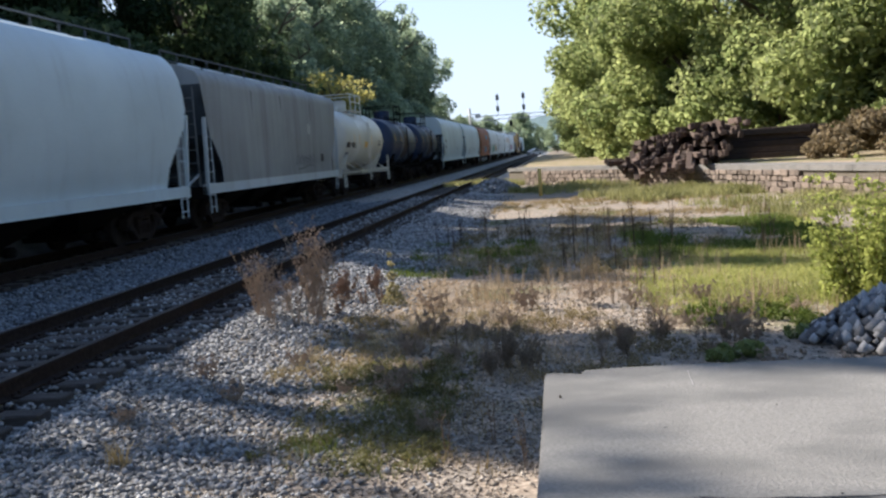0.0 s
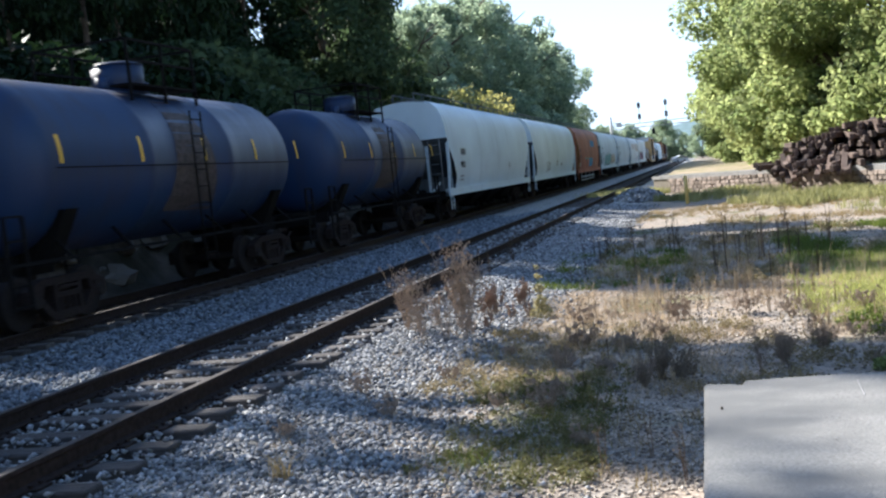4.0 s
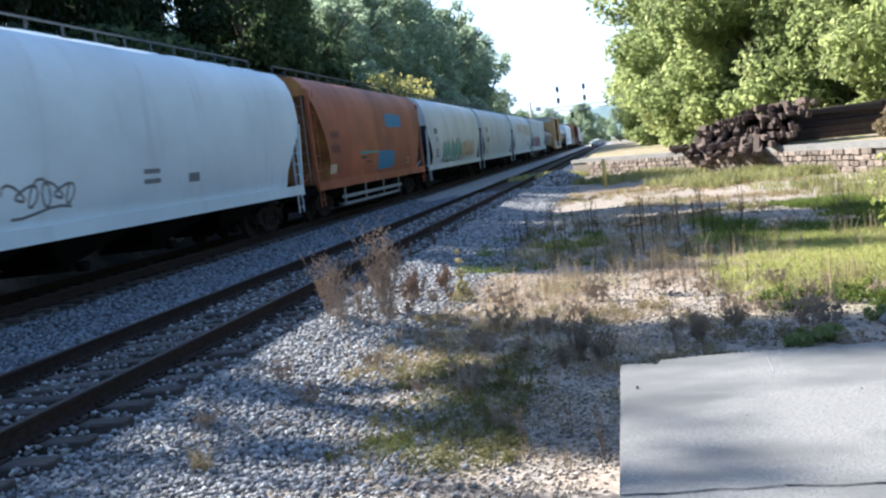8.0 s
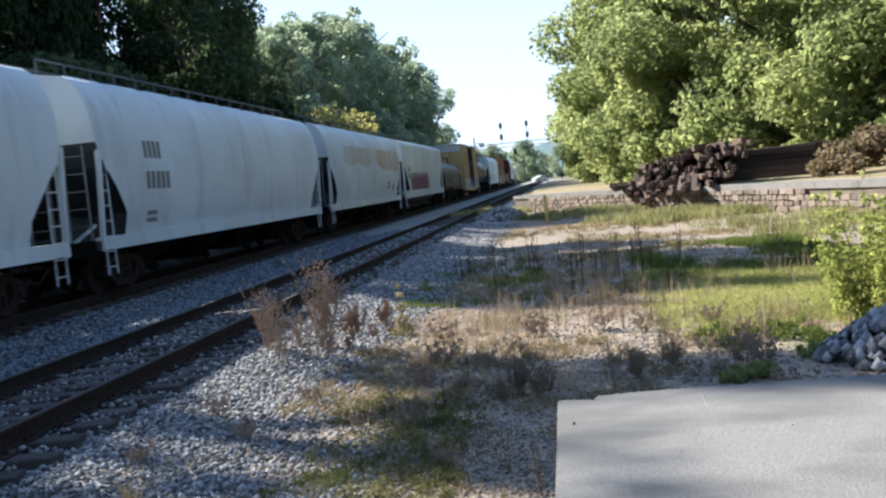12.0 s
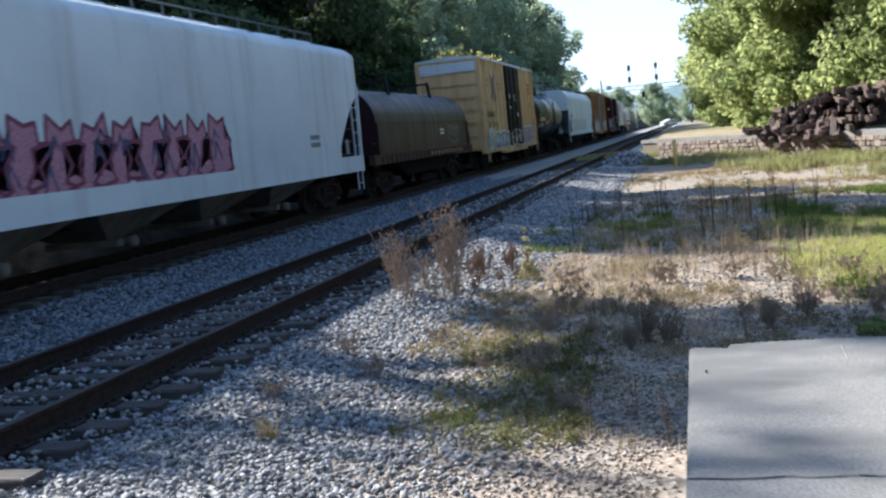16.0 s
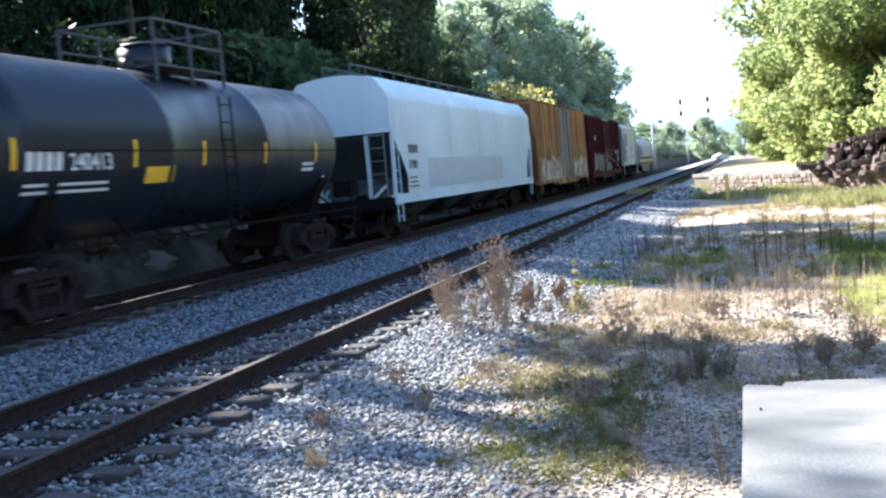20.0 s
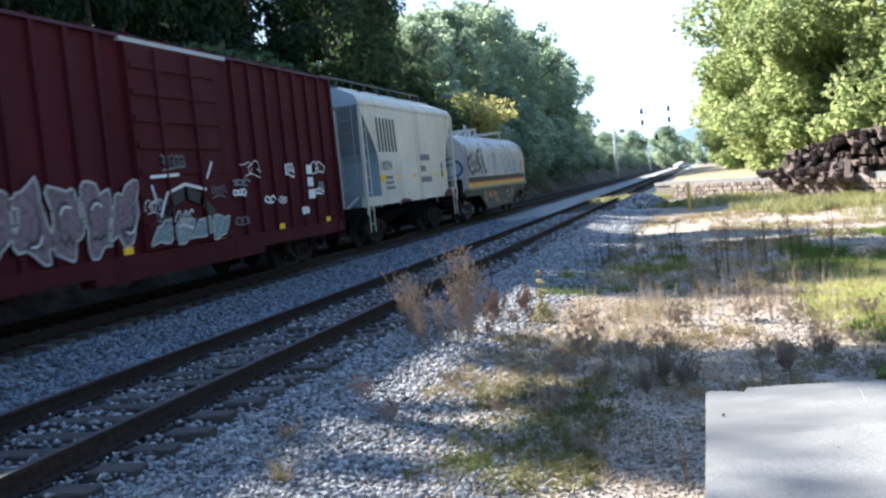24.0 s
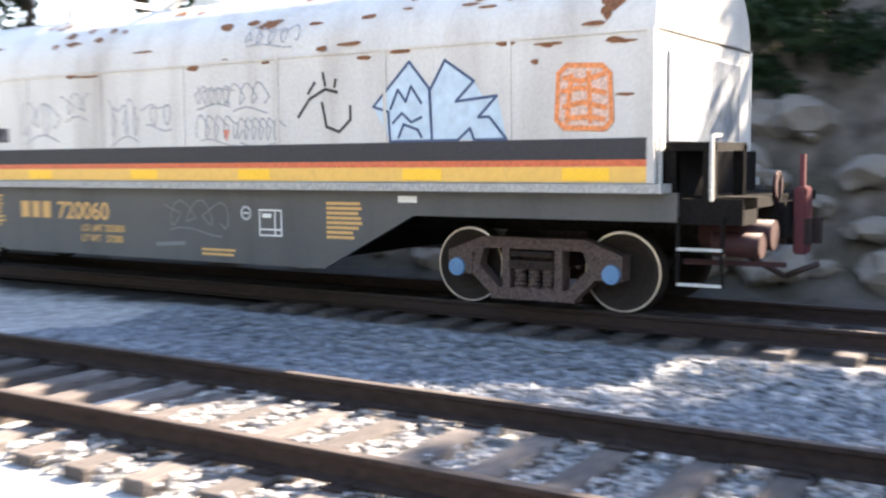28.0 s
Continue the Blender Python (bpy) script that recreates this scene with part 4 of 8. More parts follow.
def coupler(car, y, way):
    bm = bmesh.new()
    bx(bm, -0.16, 0.16, min(y, y + way * 0.55), max(y, y + way * 0.55), 0.72, 0.98)
    tube(bm, (-0.04, y + way * 0.5, 0.85), (-0.04, y + way * 0.68, 0.85), 0.15, n=9)
    for s, q in ((-0.14, 0.84), (0.07, 0.78)):
        bar(bm, (s, y + way * 0.62, 0.85), (s, y + way * q, 0.85), 0.1, 0.26)
    tube(bm, (0.25, y, 0.7), (0.3, y + way * 0.6, 0.42), 0.03, n=6)
    tube(bm, (0.3, y + way * 0.6, 0.42), (0.2, y + way * 0.9, 0.55), 0.03, n=6)
    part("coupler", bm, COUPLERM, car, "rusty knuckle coupler with an air hose")


def ladder(car, x, y0, y1, z0, z1, material, rungs=6, along="y", name="ladder", w=0.028):
    bm = bmesh.new()
    for y in (y0, y1):
        bar(bm, (x, y, z0), (x, y, z1), w)
    for k in range(rungs):
        z = z0 + (z1 - z0) * (k + 0.5) / rungs
        bar(bm, (x, y0, z), (x, y1, z), w * 0.8)
    return part(name, bm, material, car)


def end_ladder(car, y, x0, x1, z0, z1, material, rungs=6):
    bm = bmesh.new()
    for x in (x0, x1):
        bar(bm, (x, y, z0), (x, y, z1), 0.026)
    for k in range(rungs):
        z = z0 + (z1 - z0) * (k + 0.5) / rungs
        bar(bm, (x0, y, z), (x1, y, z), 0.022)
    return part("end_ladder", bm, material, car)


def roof_walk(car, y0, y1, z, material, rail=True, x=0.42):
    bm = bmesh.new()
    bx(bm, -x, x, y0, y1, z, z + 0.04)
    if rail:
        n = max(4, int((y1 - y0) / 1.25))
        for s in (-1, 1):
            for k in range(n + 1):
                y = y0 + (y1 - y0) * k / n
                bar(bm, (s * (x + 0.12), y, z - 0.12), (s * (x + 0.12), y, z + 0.3), 0.035)
            bar(bm, (s * (x + 0.12), y0, z + 0.3), (s * (x + 0.12), y1, z + 0.3), 0.04)
    return part("running_board", bm, material, car, "roof walkway with low rail")


def decal(car, name, polys, fx, material, label="", off=0.006):
    """Flat painted patches on the near side: lists of (y, z) corners, laid on the side by fx(z)."""
    if name in ("stencil", "reflector", "placard", "owner_mark", "painted_patch") and len(polys) > 1:
        return pieces(car, name, polys, fx, material, label, off)
    bm = bmesh.new()
    for p in polys:
        bm.faces.new([bm.verts.new((0, y, z)) for y, z in p])
    bmesh.ops.triangulate(bm, faces=bm.faces)
    for _ in range(3):
        long = [e for e in bm.edges if abs(e.verts[0].co.z - e.verts[1].co.z) > 0.22]
        if not long:
            break
        bmesh.ops.subdivide_edges(bm, edges=long, cuts=1)
        bmesh.ops.triangulate(bm, faces=bm.faces)
    for v in bm.verts:
        v.co.x = fx(v.co.z) + off
    bm.normal_update()
    for f in bm.faces:
        if f.normal.x < 0:
            f.normal_flip()
    return part(name, bm, material, car, label, fix=False)


def pieces(car, name, polys, fx, material, label="", off=0.006):
    for p in polys:
        decal(car, name, [p], fx, material, label, off)


def strokes(lines, w):
    """Ribbons along polylines of (y, z), as corner lists."""
    out = []
    for pts in lines:
        for (y0, z0), (y1, z1) in zip(pts, pts[1:]):
            d = math.hypot(y1 - y0, z1 - z0) or 1
            ny, nz = -(z1 - z0) / d * w / 2, (y1 - y0) / d * w / 2
            ey, ez = (y1 - y0) / d * w * 0.3, (z1 - z0) / d * w * 0.3
            out.append([(y0 - ey + ny, z0 - ez + nz), (y0 - ey - ny, z0 - ez - nz), (y1 + ey - ny, z1 + ez - nz), (y1 + ey + ny, z1 + ez + nz)])
    return out


def rect(y0, y1, z0, z1):
    return [(y0, z0), (y1, z0), (y1, z1), (y0, z1)]


def bars_of(y, z, w, rows, h, gap, seed=0, ragged=0.3):
    r = random.Random(seed)
    return [rect(y, y + w * (1 - ragged * r.random()), z - k * (h + gap), z - k * (h + gap) + h) for k in range(rows)]


def lettering(car, text, y, z, size, x, material, name="number", stretch=1.0):
    """Stencilled characters on the near side, read from the yard."""
    cu = bpy.data.curves.new(name, "FONT")
    cu.body, cu.size, cu.extrude, cu.offset = text, size, 0.002, size * 0.012
    tmp = bpy.data.objects.new("tmp", cu)
    scene.collection.objects.link(tmp)
    me = bpy.data.meshes.new_from_object(tmp.evaluated_get(bpy.context.evaluated_depsgraph_get()))
    bpy.data.objects.remove(tmp)
    bpy.data.curves.remove(cu)
    me.materials.clear()
    me.materials.append(material)
    ob = new(name, me)
    ob.parent = car
    ob.matrix_basis = Matrix.Translation((x + 0.006, y, z)) @ Matrix(((0, 0, 1, 0), (1, 0, 0, 0), (0, 1, 0, 0), (0, 0, 0, 1))) @ Matrix.Diagonal((stretch, 1, 1, 1))
    return ob


def graffiti(seed, y0, y1, z0, z1, n):
    """A looping hand-sprayed scribble that runs along the side and spells nothing."""
    r = random.Random(seed)
    zm, amp = (z0 + z1) / 2, (z1 - z0) / 2
    lines, m = [], max(14, n * 12)
    f1, f2, p1, p2 = r.uniform(0.9, 1.3), r.uniform(1.7, 2.6), r.uniform(0, 6), r.uniform(0, 6)
    pts = []
    for k in range(m + 1):
        u = k / m
        a = 6.2832 * n * u
        pts.append((y0 + (y1 - y0) * (u + 0.45 / n * math.sin(a * f1 + p1)), zm + amp * (0.62 * math.cos(a * f1 + p1) + 0.3 * math.sin(a * f2 + p2))))
    lines.append(pts)
    lines.append([(y0 + (y1 - y0) * q, z0 - amp * (0.1 + 0.25 * math.sin(q * 5 + p2))) for q in (0.05, 0.2, 0.4, 0.6, 0.8, 0.95)])
    return lines


def throw_up(seed, y0, y1, z0, z1, n):
    """A row of fat leaning bubbles that spell nothing: their bodies, outlines and inner strokes."""
    r = random.Random(seed)
    fills, rims, inner = [], [], []
    step = (y1 - y0) / n
    for k in range(n):
        c, w = y0 + step * (k + 0.5), step * 0.58
        lean, p1, p2, p3 = r.uniform(-0.2, 0.5), r.uniform(0, 6.28), r.uniform(0, 6.28), r.uniform(0, 6.28)
        h, zm = (z1 - z0) / 2 * r.uniform(0.82, 1.0), (z0 + z1) / 2
        p = []
        for i in range(22):
            a = 6.2832 * i / 22
            q = 0.86 + 0.13 * math.sin(3 * a + p1) + 0.11 * math.sin(5 * a + p2) + 0.06 * math.sin(8 * a + p3)
            e, f = q * math.copysign(abs(math.cos(a)) ** 0.7, math.cos(a)), q * math.copysign(abs(math.sin(a)) ** 0.7, math.sin(a))
            p.append((c + w * (e + lean * f), zm + h * f))
        fills.append(p)
        rims.append(p + [p[0]])
        inner.append([(c + w * 0.45 * math.cos(p1 + q) + w * lean * 0.2, zm + h * 0.45 * math.sin(p1 + q)) for q in (0, 0.5, 1.0, 1.5, 2.0, 2.6)])
        inner.append([(c + w * 0.25 * q, zm - h * 0.5 + 0.12 * h * math.sin(q * 4 + p3)) for q in (-1.4, -0.6, 0.2, 1.0, 1.6)])
    return fills, rims, inner


def spikes(seed, y0, y1, z0, z1, n):
    """A row of jagged flame shapes that spell nothing: bodies, outlines and inner strokes."""
    r = random.Random(seed)
    fills, rims, inner = [], [], []
    step = (y1 - y0) / n
    for k in range(n):
        c, w = y0 + step * (k + 0.5), step * 0.9
        h, zm = (z1 - z0) / 2, (z0 + z1) / 2
        p = []
        for i in range(16):
            a = 6.2832 * i / 16
            q = r.uniform(0.85, 1.1) if i % 2 else r.uniform(0.55, 0.8)
            p.append((c + w * q * math.cos(a) + 0.25 * w * math.sin(a), zm + h * q * math.sin(a)))
        fills.append(p)
        rims.append(p + [p[0]])
        for _ in range(2):
            y, z = c + w * r.uniform(-0.5, 0.3), zm + h * r.uniform(-0.6, 0.3)
            inner.append([(y, z), (y + w * r.uniform(0.1, 0.3), z + h * r.uniform(0.3, 0.6)), (y + w * r.uniform(0.3, 0.5), z + h * r.uniform(-0.1, 0.2))])
    return fills, rims, inner


P_GREY_LADDER = paint("grimy_ladder_paint", (0.25, 0.26, 0.27), (0.08, 0.07, 0.06), 0.5, 0.6, 0.5)
# dark end-sheet colour stands in for shade inside the end recess
P_ENDS = paint("recess_shade_paint", (0.11, 0.13, 0.15), (0.035, 0.033, 0.03), 0.5, 0.6, 0.5, spec=0.15)
ROUND = [(1.40, 0.98), (1.46, 1.25), (1.56, 1.7), (1.62, 2.2), (1.64, 2.7), (1.62, 3.2), (1.58, 3.65), (1.50, 4.0), (1.36, 4.32), (1.18, 4.52), (1.06, 4.60), (0.45, 4.70), (0, 4.72)]
FLAT = [(1.52, 0.98), (1.53, 1.2), (1.55, 1.5), (1.55, 2.2), (1.55, 3.0), (1.55, 3.9), (1.53, 4.02), (1.28, 4.42), (1.12, 4.58), (0.5, 4.68), (0, 4.70)]
SQUARE = [(1.52, 0.98), (1.55, 1.2), (1.55, 1.8), (1.55, 2.6), (1.55, 3.95), (1.53, 4.1), (1.44, 4.28), (0.9, 4.52), (0, 4.62)]
BOXY = [(1.52, 0.98), (1.53, 1.2), (1.55, 1.5), (1.55, 2.2), (1.55, 3.2), (1.55, 4.2), (1.53, 4.3), (1.3, 4.48), (0.9, 4.62), (0, 4.70)]
TALL = [(1.50, 1.2), (1.55, 1.42), (1.55, 2.0), (1.55, 2.75), (1.55, 4.12), (1.53, 4.26), (1.44, 4.42), (0.9, 4.66), (0, 4.76)]


def side_of(prof):
    xs, zs = [p[0] for p in prof], [p[1] for p in prof]
    return lambda z: float(np.interp(z, zs, xs))


def hopper(name, label, c0, c1, skin, prof=ROUND, bays=4, cut=1.3, cut_z=2.85, cut_h=1.15, end_skin=None, rail=True, sill_skin=None, bay_skin=None, sill_z=0.97, sill_h=0.27):
    """A covered hopper car: bulging body over sloping end sheets, sills, ladders, roof walk and discharge bays."""
    L = c1 - c0
    car = tagged(new(name), label, "hopper car", "cars of the freight train")
    fx = side_of(prof)

    def inset(z):
        if z >= cut_z:
            return 0.0
        k = (cut_z - z) / cut_h
        return cut * min(1.0, k) ** 0.75

    bm = bmesh.new()
    ny = 14
    levels = []
    zs = []
    for (xa, za), (xb, zb) in zip(prof, prof[1:]):
        m = 3 if zb <= cut_z + 0.3 else 1
        for i in range(m):
            zs.append((xa + (xb - xa) * i / m, za + (zb - za) * i / m))
    zs.append(prof[-1])
    for x, z in zs:
        e = inset(z)
        row = []
        for s in (1, -1):
            row.append([bm.verts.new((s * x, e + (L - 2 * e) * k / ny, z)) for k in range(ny + 1)])
        levels.append(row)
    for a, b in zip(levels, levels[1:]):
        for s in (0, 1):
            for k in range(ny):
                f = bm.faces.new((a[s][k], a[s][k + 1], b[s][k + 1], b[s][k]))
                f.smooth = True
        for k in (0, ny):
            low = a[0][k].co.z < cut_z - 0.01
            if low and end_skin is None:
                # the slope sheet lies back behind the cut edge of the side, shade painted in
                way = 1 if k == 0 else -1
                rows = []
                for q in (a, b):
                    p0, p1 = q[0][k], q[1][k]
                    back = way * 0.95 * inset(p0.co.z)
                    rows.append([p0] + [bm.verts.new((p0.co.x * m, p0.co.y + back, p0.co.z)) for m in (0.985, -0.985)] + [p1])
                for i in range(3):
                    bm.faces.new((rows[0][i], rows[0][i + 1], rows[1][i + 1], rows[1][i])).material_index = 2
            else:
                f = bm.faces.new((a[0][k], a[1][k], b[1][k], b[0][k]))
                f.material_index = 1
    bmesh.ops.remove_doubles(bm, verts=bm.verts, dist=1e-4)
    for e in bm.edges:
        if len(e.link_faces) == 2 and any(f.material_index for f in e.link_faces):
            e.smooth = False
    part("body", bm, (skin, end_skin or skin, P_ENDS), car)
    # side sills run the whole length
    sk = sill_skin or skin
    for s in (1, -1):
        bm = bmesh.new()
        x0, x1 = sorted((s * 1.38, s * 1.56))
        bx(bm, x0, x1, 0.0, L, sill_z + 0.04, sill_z + sill_h)
        bx(bm, x0, x1 + (0.01 if s > 0 else 0), 0.0, L, sill_z, sill_z + 0.04)
        part("side_sill", bm, sk, car)
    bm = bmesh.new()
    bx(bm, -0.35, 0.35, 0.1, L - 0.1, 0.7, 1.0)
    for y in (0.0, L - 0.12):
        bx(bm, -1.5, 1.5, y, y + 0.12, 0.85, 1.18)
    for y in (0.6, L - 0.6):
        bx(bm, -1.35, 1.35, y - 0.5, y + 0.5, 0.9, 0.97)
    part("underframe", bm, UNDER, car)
    top = prof[-1][1]
    for y, way in ((0.07, 1), (L - 0.07, -1)):
        for s in (1, -1):
            bm = bmesh.new()
            bar(bm, (s * 1.5, y, 0.95), (s * fx(cut_z + 0.1), y, cut_z + 0.2), 0.09)
            bar(bm, (s * 0.75, y + way * 0.05, 0.95), (s * 0.75, y + way * 0.05, cut_z + 0.1), 0.08)
            bar(bm, (s * 0.75, y + way * 0.05, 1.1), (s * 0.9, y + way * cut * 0.8, 1.5), 0.06)
            part("end_post", bm, sk, car)
        ladder(car, 1.52, y + way * 0.08, y + way * 0.5, 0.45, cut_z + 0.15, sk, 8)
        end_ladder(car, y - way * 0.03, 0.85, 1.3, 0.95, top - 0.5, P_GREY_LADDER, 9)
        coupler(car, y, -way)
        bm = bmesh.new()
        bx(bm, -0.45, 0.1, y + way * 0.35 - 0.15, y + way * 0.35 + 0.15, 1.3, 1.75)
        tube(bm, (0.3, y + way * 0.3, 1.15), (0.3, y + way * 0.75, 1.15), 0.14, n=10)
        part("brake_gear", bm, UNDER, car)
    if bays:
        for k in range(bays):
            yc = cut + 0.9 + (L - 2 * cut - 1.8) * (k + 0.5) / bays
            w = (L - 2 * cut - 1.6) / bays * 0.46
            bm = bmesh.new()
            t = [bm.verts.new((sx * 1.3, yc + sy * w, 1.0)) for sx, sy in ((-1, -1), (1, -1), (1, 1), (-1, 1))]
            b = [bm.verts.new((sx * 0.55, yc + sy * 0.28, 0.42)) for sx, sy in ((-1, -1), (1, -1), (1, 1), (-1, 1))]
            for i in range(4):
                bm.faces.new((t[i], t[(i + 1) % 4], b[(i + 1) % 4], b[i]))
            bm.faces.new(b[::-1])
            bx(bm, -0.75, 0.75, yc - 0.3, yc + 0.3, 0.3, 0.42)
            tube(bm, (0.75, yc, 0.36), (0.95, yc, 0.36), 0.1, n=10)
            part("discharge_bay", bm, bay_skin or UNDER, car)
    roof_walk(car, 0.25, L - 0.25, top + 0.03, WALK_GREY if rail else sk, rail, 0.3)
    hatch = bmesh.new()
    bx(hatch, -0.1, 0.1, -0.7, 0.7, 0, 0.09)
    bmesh.ops.bevel(hatch, geom=list(hatch.edges), offset=0.03, segments=1, affect="EDGES")
    hme = mesh_of("hatch_cover", hatch, sk)
    for k in range(int(L / 2.2)):
        for s in (-1, 1):
            inst("hatch_cover", hme, car, pose(s * 0.72, 1.6 + k * 2.1, top - 0.09, 0, s * 14))
    add_trucks(car, 1.95, L - 1.95)
    return car, fx, L


def place(car, c0):
    MOVING.append((car, c0))


MOVING = []


def tank(name, label, c0, c1, skin, r=1.42, zc=2.55, band=None, frame_skin=None, rails=True, trim=None, side_trim=None):
    L = c1 - c0
    fr = frame_skin or UNDER
    car = tagged(new(name), label, "tank car", "cars of the freight train")
    e = 0.85
    prof = []
    for k in range(7):
        a = math.pi / 2 * k / 6
        prof.append((e + 0.62 * (1 - math.sin(a)), max(0.0, r * (1 - (1 - math.sin(a)) ** 2) ** 0.5)))
    prof = [(e, 0.0), (e + 0.03, r * 0.4), (e + 0.1, r * 0.68), (e + 0.22, r * 0.87), (e + 0.38, r * 0.965), (e + 0.58, r)]
    mid = [(L * 0.36, r), (L * 0.362, r + 0.012), (L * 0.372, r + 0.012), (L * 0.374, r), (L * 0.63, r), (L * 0.632, r + 0.012), (L * 0.642, r + 0.012), (L * 0.644, r)]
    full = prof + mid + [(L - y, q) for y, q in prof[::-1]]
    bm = bmesh.new()
    lathe_y(bm, full, 0, zc, 36)
    part("tank", bm, skin, car)
    bm = bmesh.new()
    for y in (0.0, L - 2.6):
        bx(bm, -0.4, 0.4, y + (0.0 if y == 0 else 0), y + 2.6, 0.8, 1.15)
        bx(bm, -1.35, 1.35, y + 0.0 + (0 if y == 0 else 2.45), y + 0.15 + (0 if y == 0 else 2.45), 0.85, 1.1)
        yb = 1.9 if y == 0 else L - 1.9
        slab = [( -1.35, zc - 0.75), (1.35, zc - 0.75), (0.9, 0.95), (-0.9, 0.95)]
        a = [bm.verts.new((p, yb - 0.18, q)) for p, q in slab]
        b = [bm.verts.new((p, yb + 0.18, q)) for p, q in slab]
        bm.faces.new(a)
        bm.faces.new(b[::-1])
        for i in range(4):
            bm.faces.new((a[i], a[(i + 1) % 4], b[(i + 1) % 4], b[i]))
    part("underframe", bm, UNDER if skin != fr else fr, car)
    tr = trim or fr
    # manway dome, its platform and rails
    bm = bmesh.new()
    tube(bm, (0, L / 2, zc + r - 0.1), (0, L / 2, zc + r + 0.5), 0.5, n=24)
    tube(bm, (0, L / 2, zc + r + 0.5), (0, L / 2, zc + r + 0.56), 0.52, 0.4, n=24)
    for dy in (-0.75, 0.75):
        tube(bm, (0.1, L / 2 + dy, zc + r - 0.05), (0.1, L / 2 + dy, zc + r + 0.22), 0.12, n=12)
    part("manway", bm, skin, car, "bolted manway with valve housings")
    bm = bmesh.new()
    y0, y1 = L / 2 - 1.25, L / 2 + 1.25
    zt = zc + r + 0.02
    for s in (-1, 1):
        bx(bm, min(s * 0.55, s * 1.0), max(s * 0.55, s * 1.0), y0, y1, zt - 0.06, zt - 0.02)
        for y in (y0, L / 2, y1):
            bar(bm, (s * 0.98, y, zt - 0.35), (s * 0.98, y, zt + 0.78), 0.05)
        for z in (0.4, 0.78):
            bar(bm, (s * 0.98, y0, zt + z), (s * 0.98, y1, zt + z), 0.045)
    for y in (y0, y1):
        bar(bm, (-0.98, y, zt + 0.78), (0.98, y, zt + 0.78), 0.045)
    part("platform_rail", bm, tr, car, "railed walkway round the manway")
    tr = side_trim or tr
    for s in (-1, 1):
        ladder(car, s * (r + 0.1), L / 2 - 0.22, L / 2 + 0.22, 0.55, zc + 0.9, tr, 9, name="side_ladder")
        bm = bmesh.new()
        bar(bm, (s * 1.45, 0.1, 1.05), (s * 1.45, L - 0.1, 1.05), 0.05)
        bar(bm, (s * (r + 0.07), 1.4, zc - 0.12), (s * (r + 0.07), L - 1.4, zc - 0.12), 0.02)
        for k in range(6):
            y = 1.6 + (L - 3.2) * k / 5
            bar(bm, (s * 1.45, y, 1.05), (s * 0.9, y + 0.3, 1.45), 0.04)
        part("side_rail", bm, tr, car)
        for y, way in ((0.08, 1), (L - 0.08, -1)):
            bm = bmesh.new()
            for dy in (0.0, 0.42):
                bar(bm, (s * 1.45, y + way * dy, 0.4), (s * 1.45, y + way * dy, 1.75), 0.045)
            for z in (0.45, 0.75, 1.05, 1.4, 1.75):
                bar(bm, (s * 1.45, y, z), (s * 1.45, y + way * 0.42, z), 0.035)
            part("grab_rail", bm, tr, car)
    for y, way in ((0.08, -1), (L - 0.08, 1)):
        coupler(car, y, way)
    add_trucks(car, 1.95, L - 1.95)

    def fx(z):
        return math.sqrt(max(0.01, r * r - (z - zc) ** 2))

    return car, fx, L


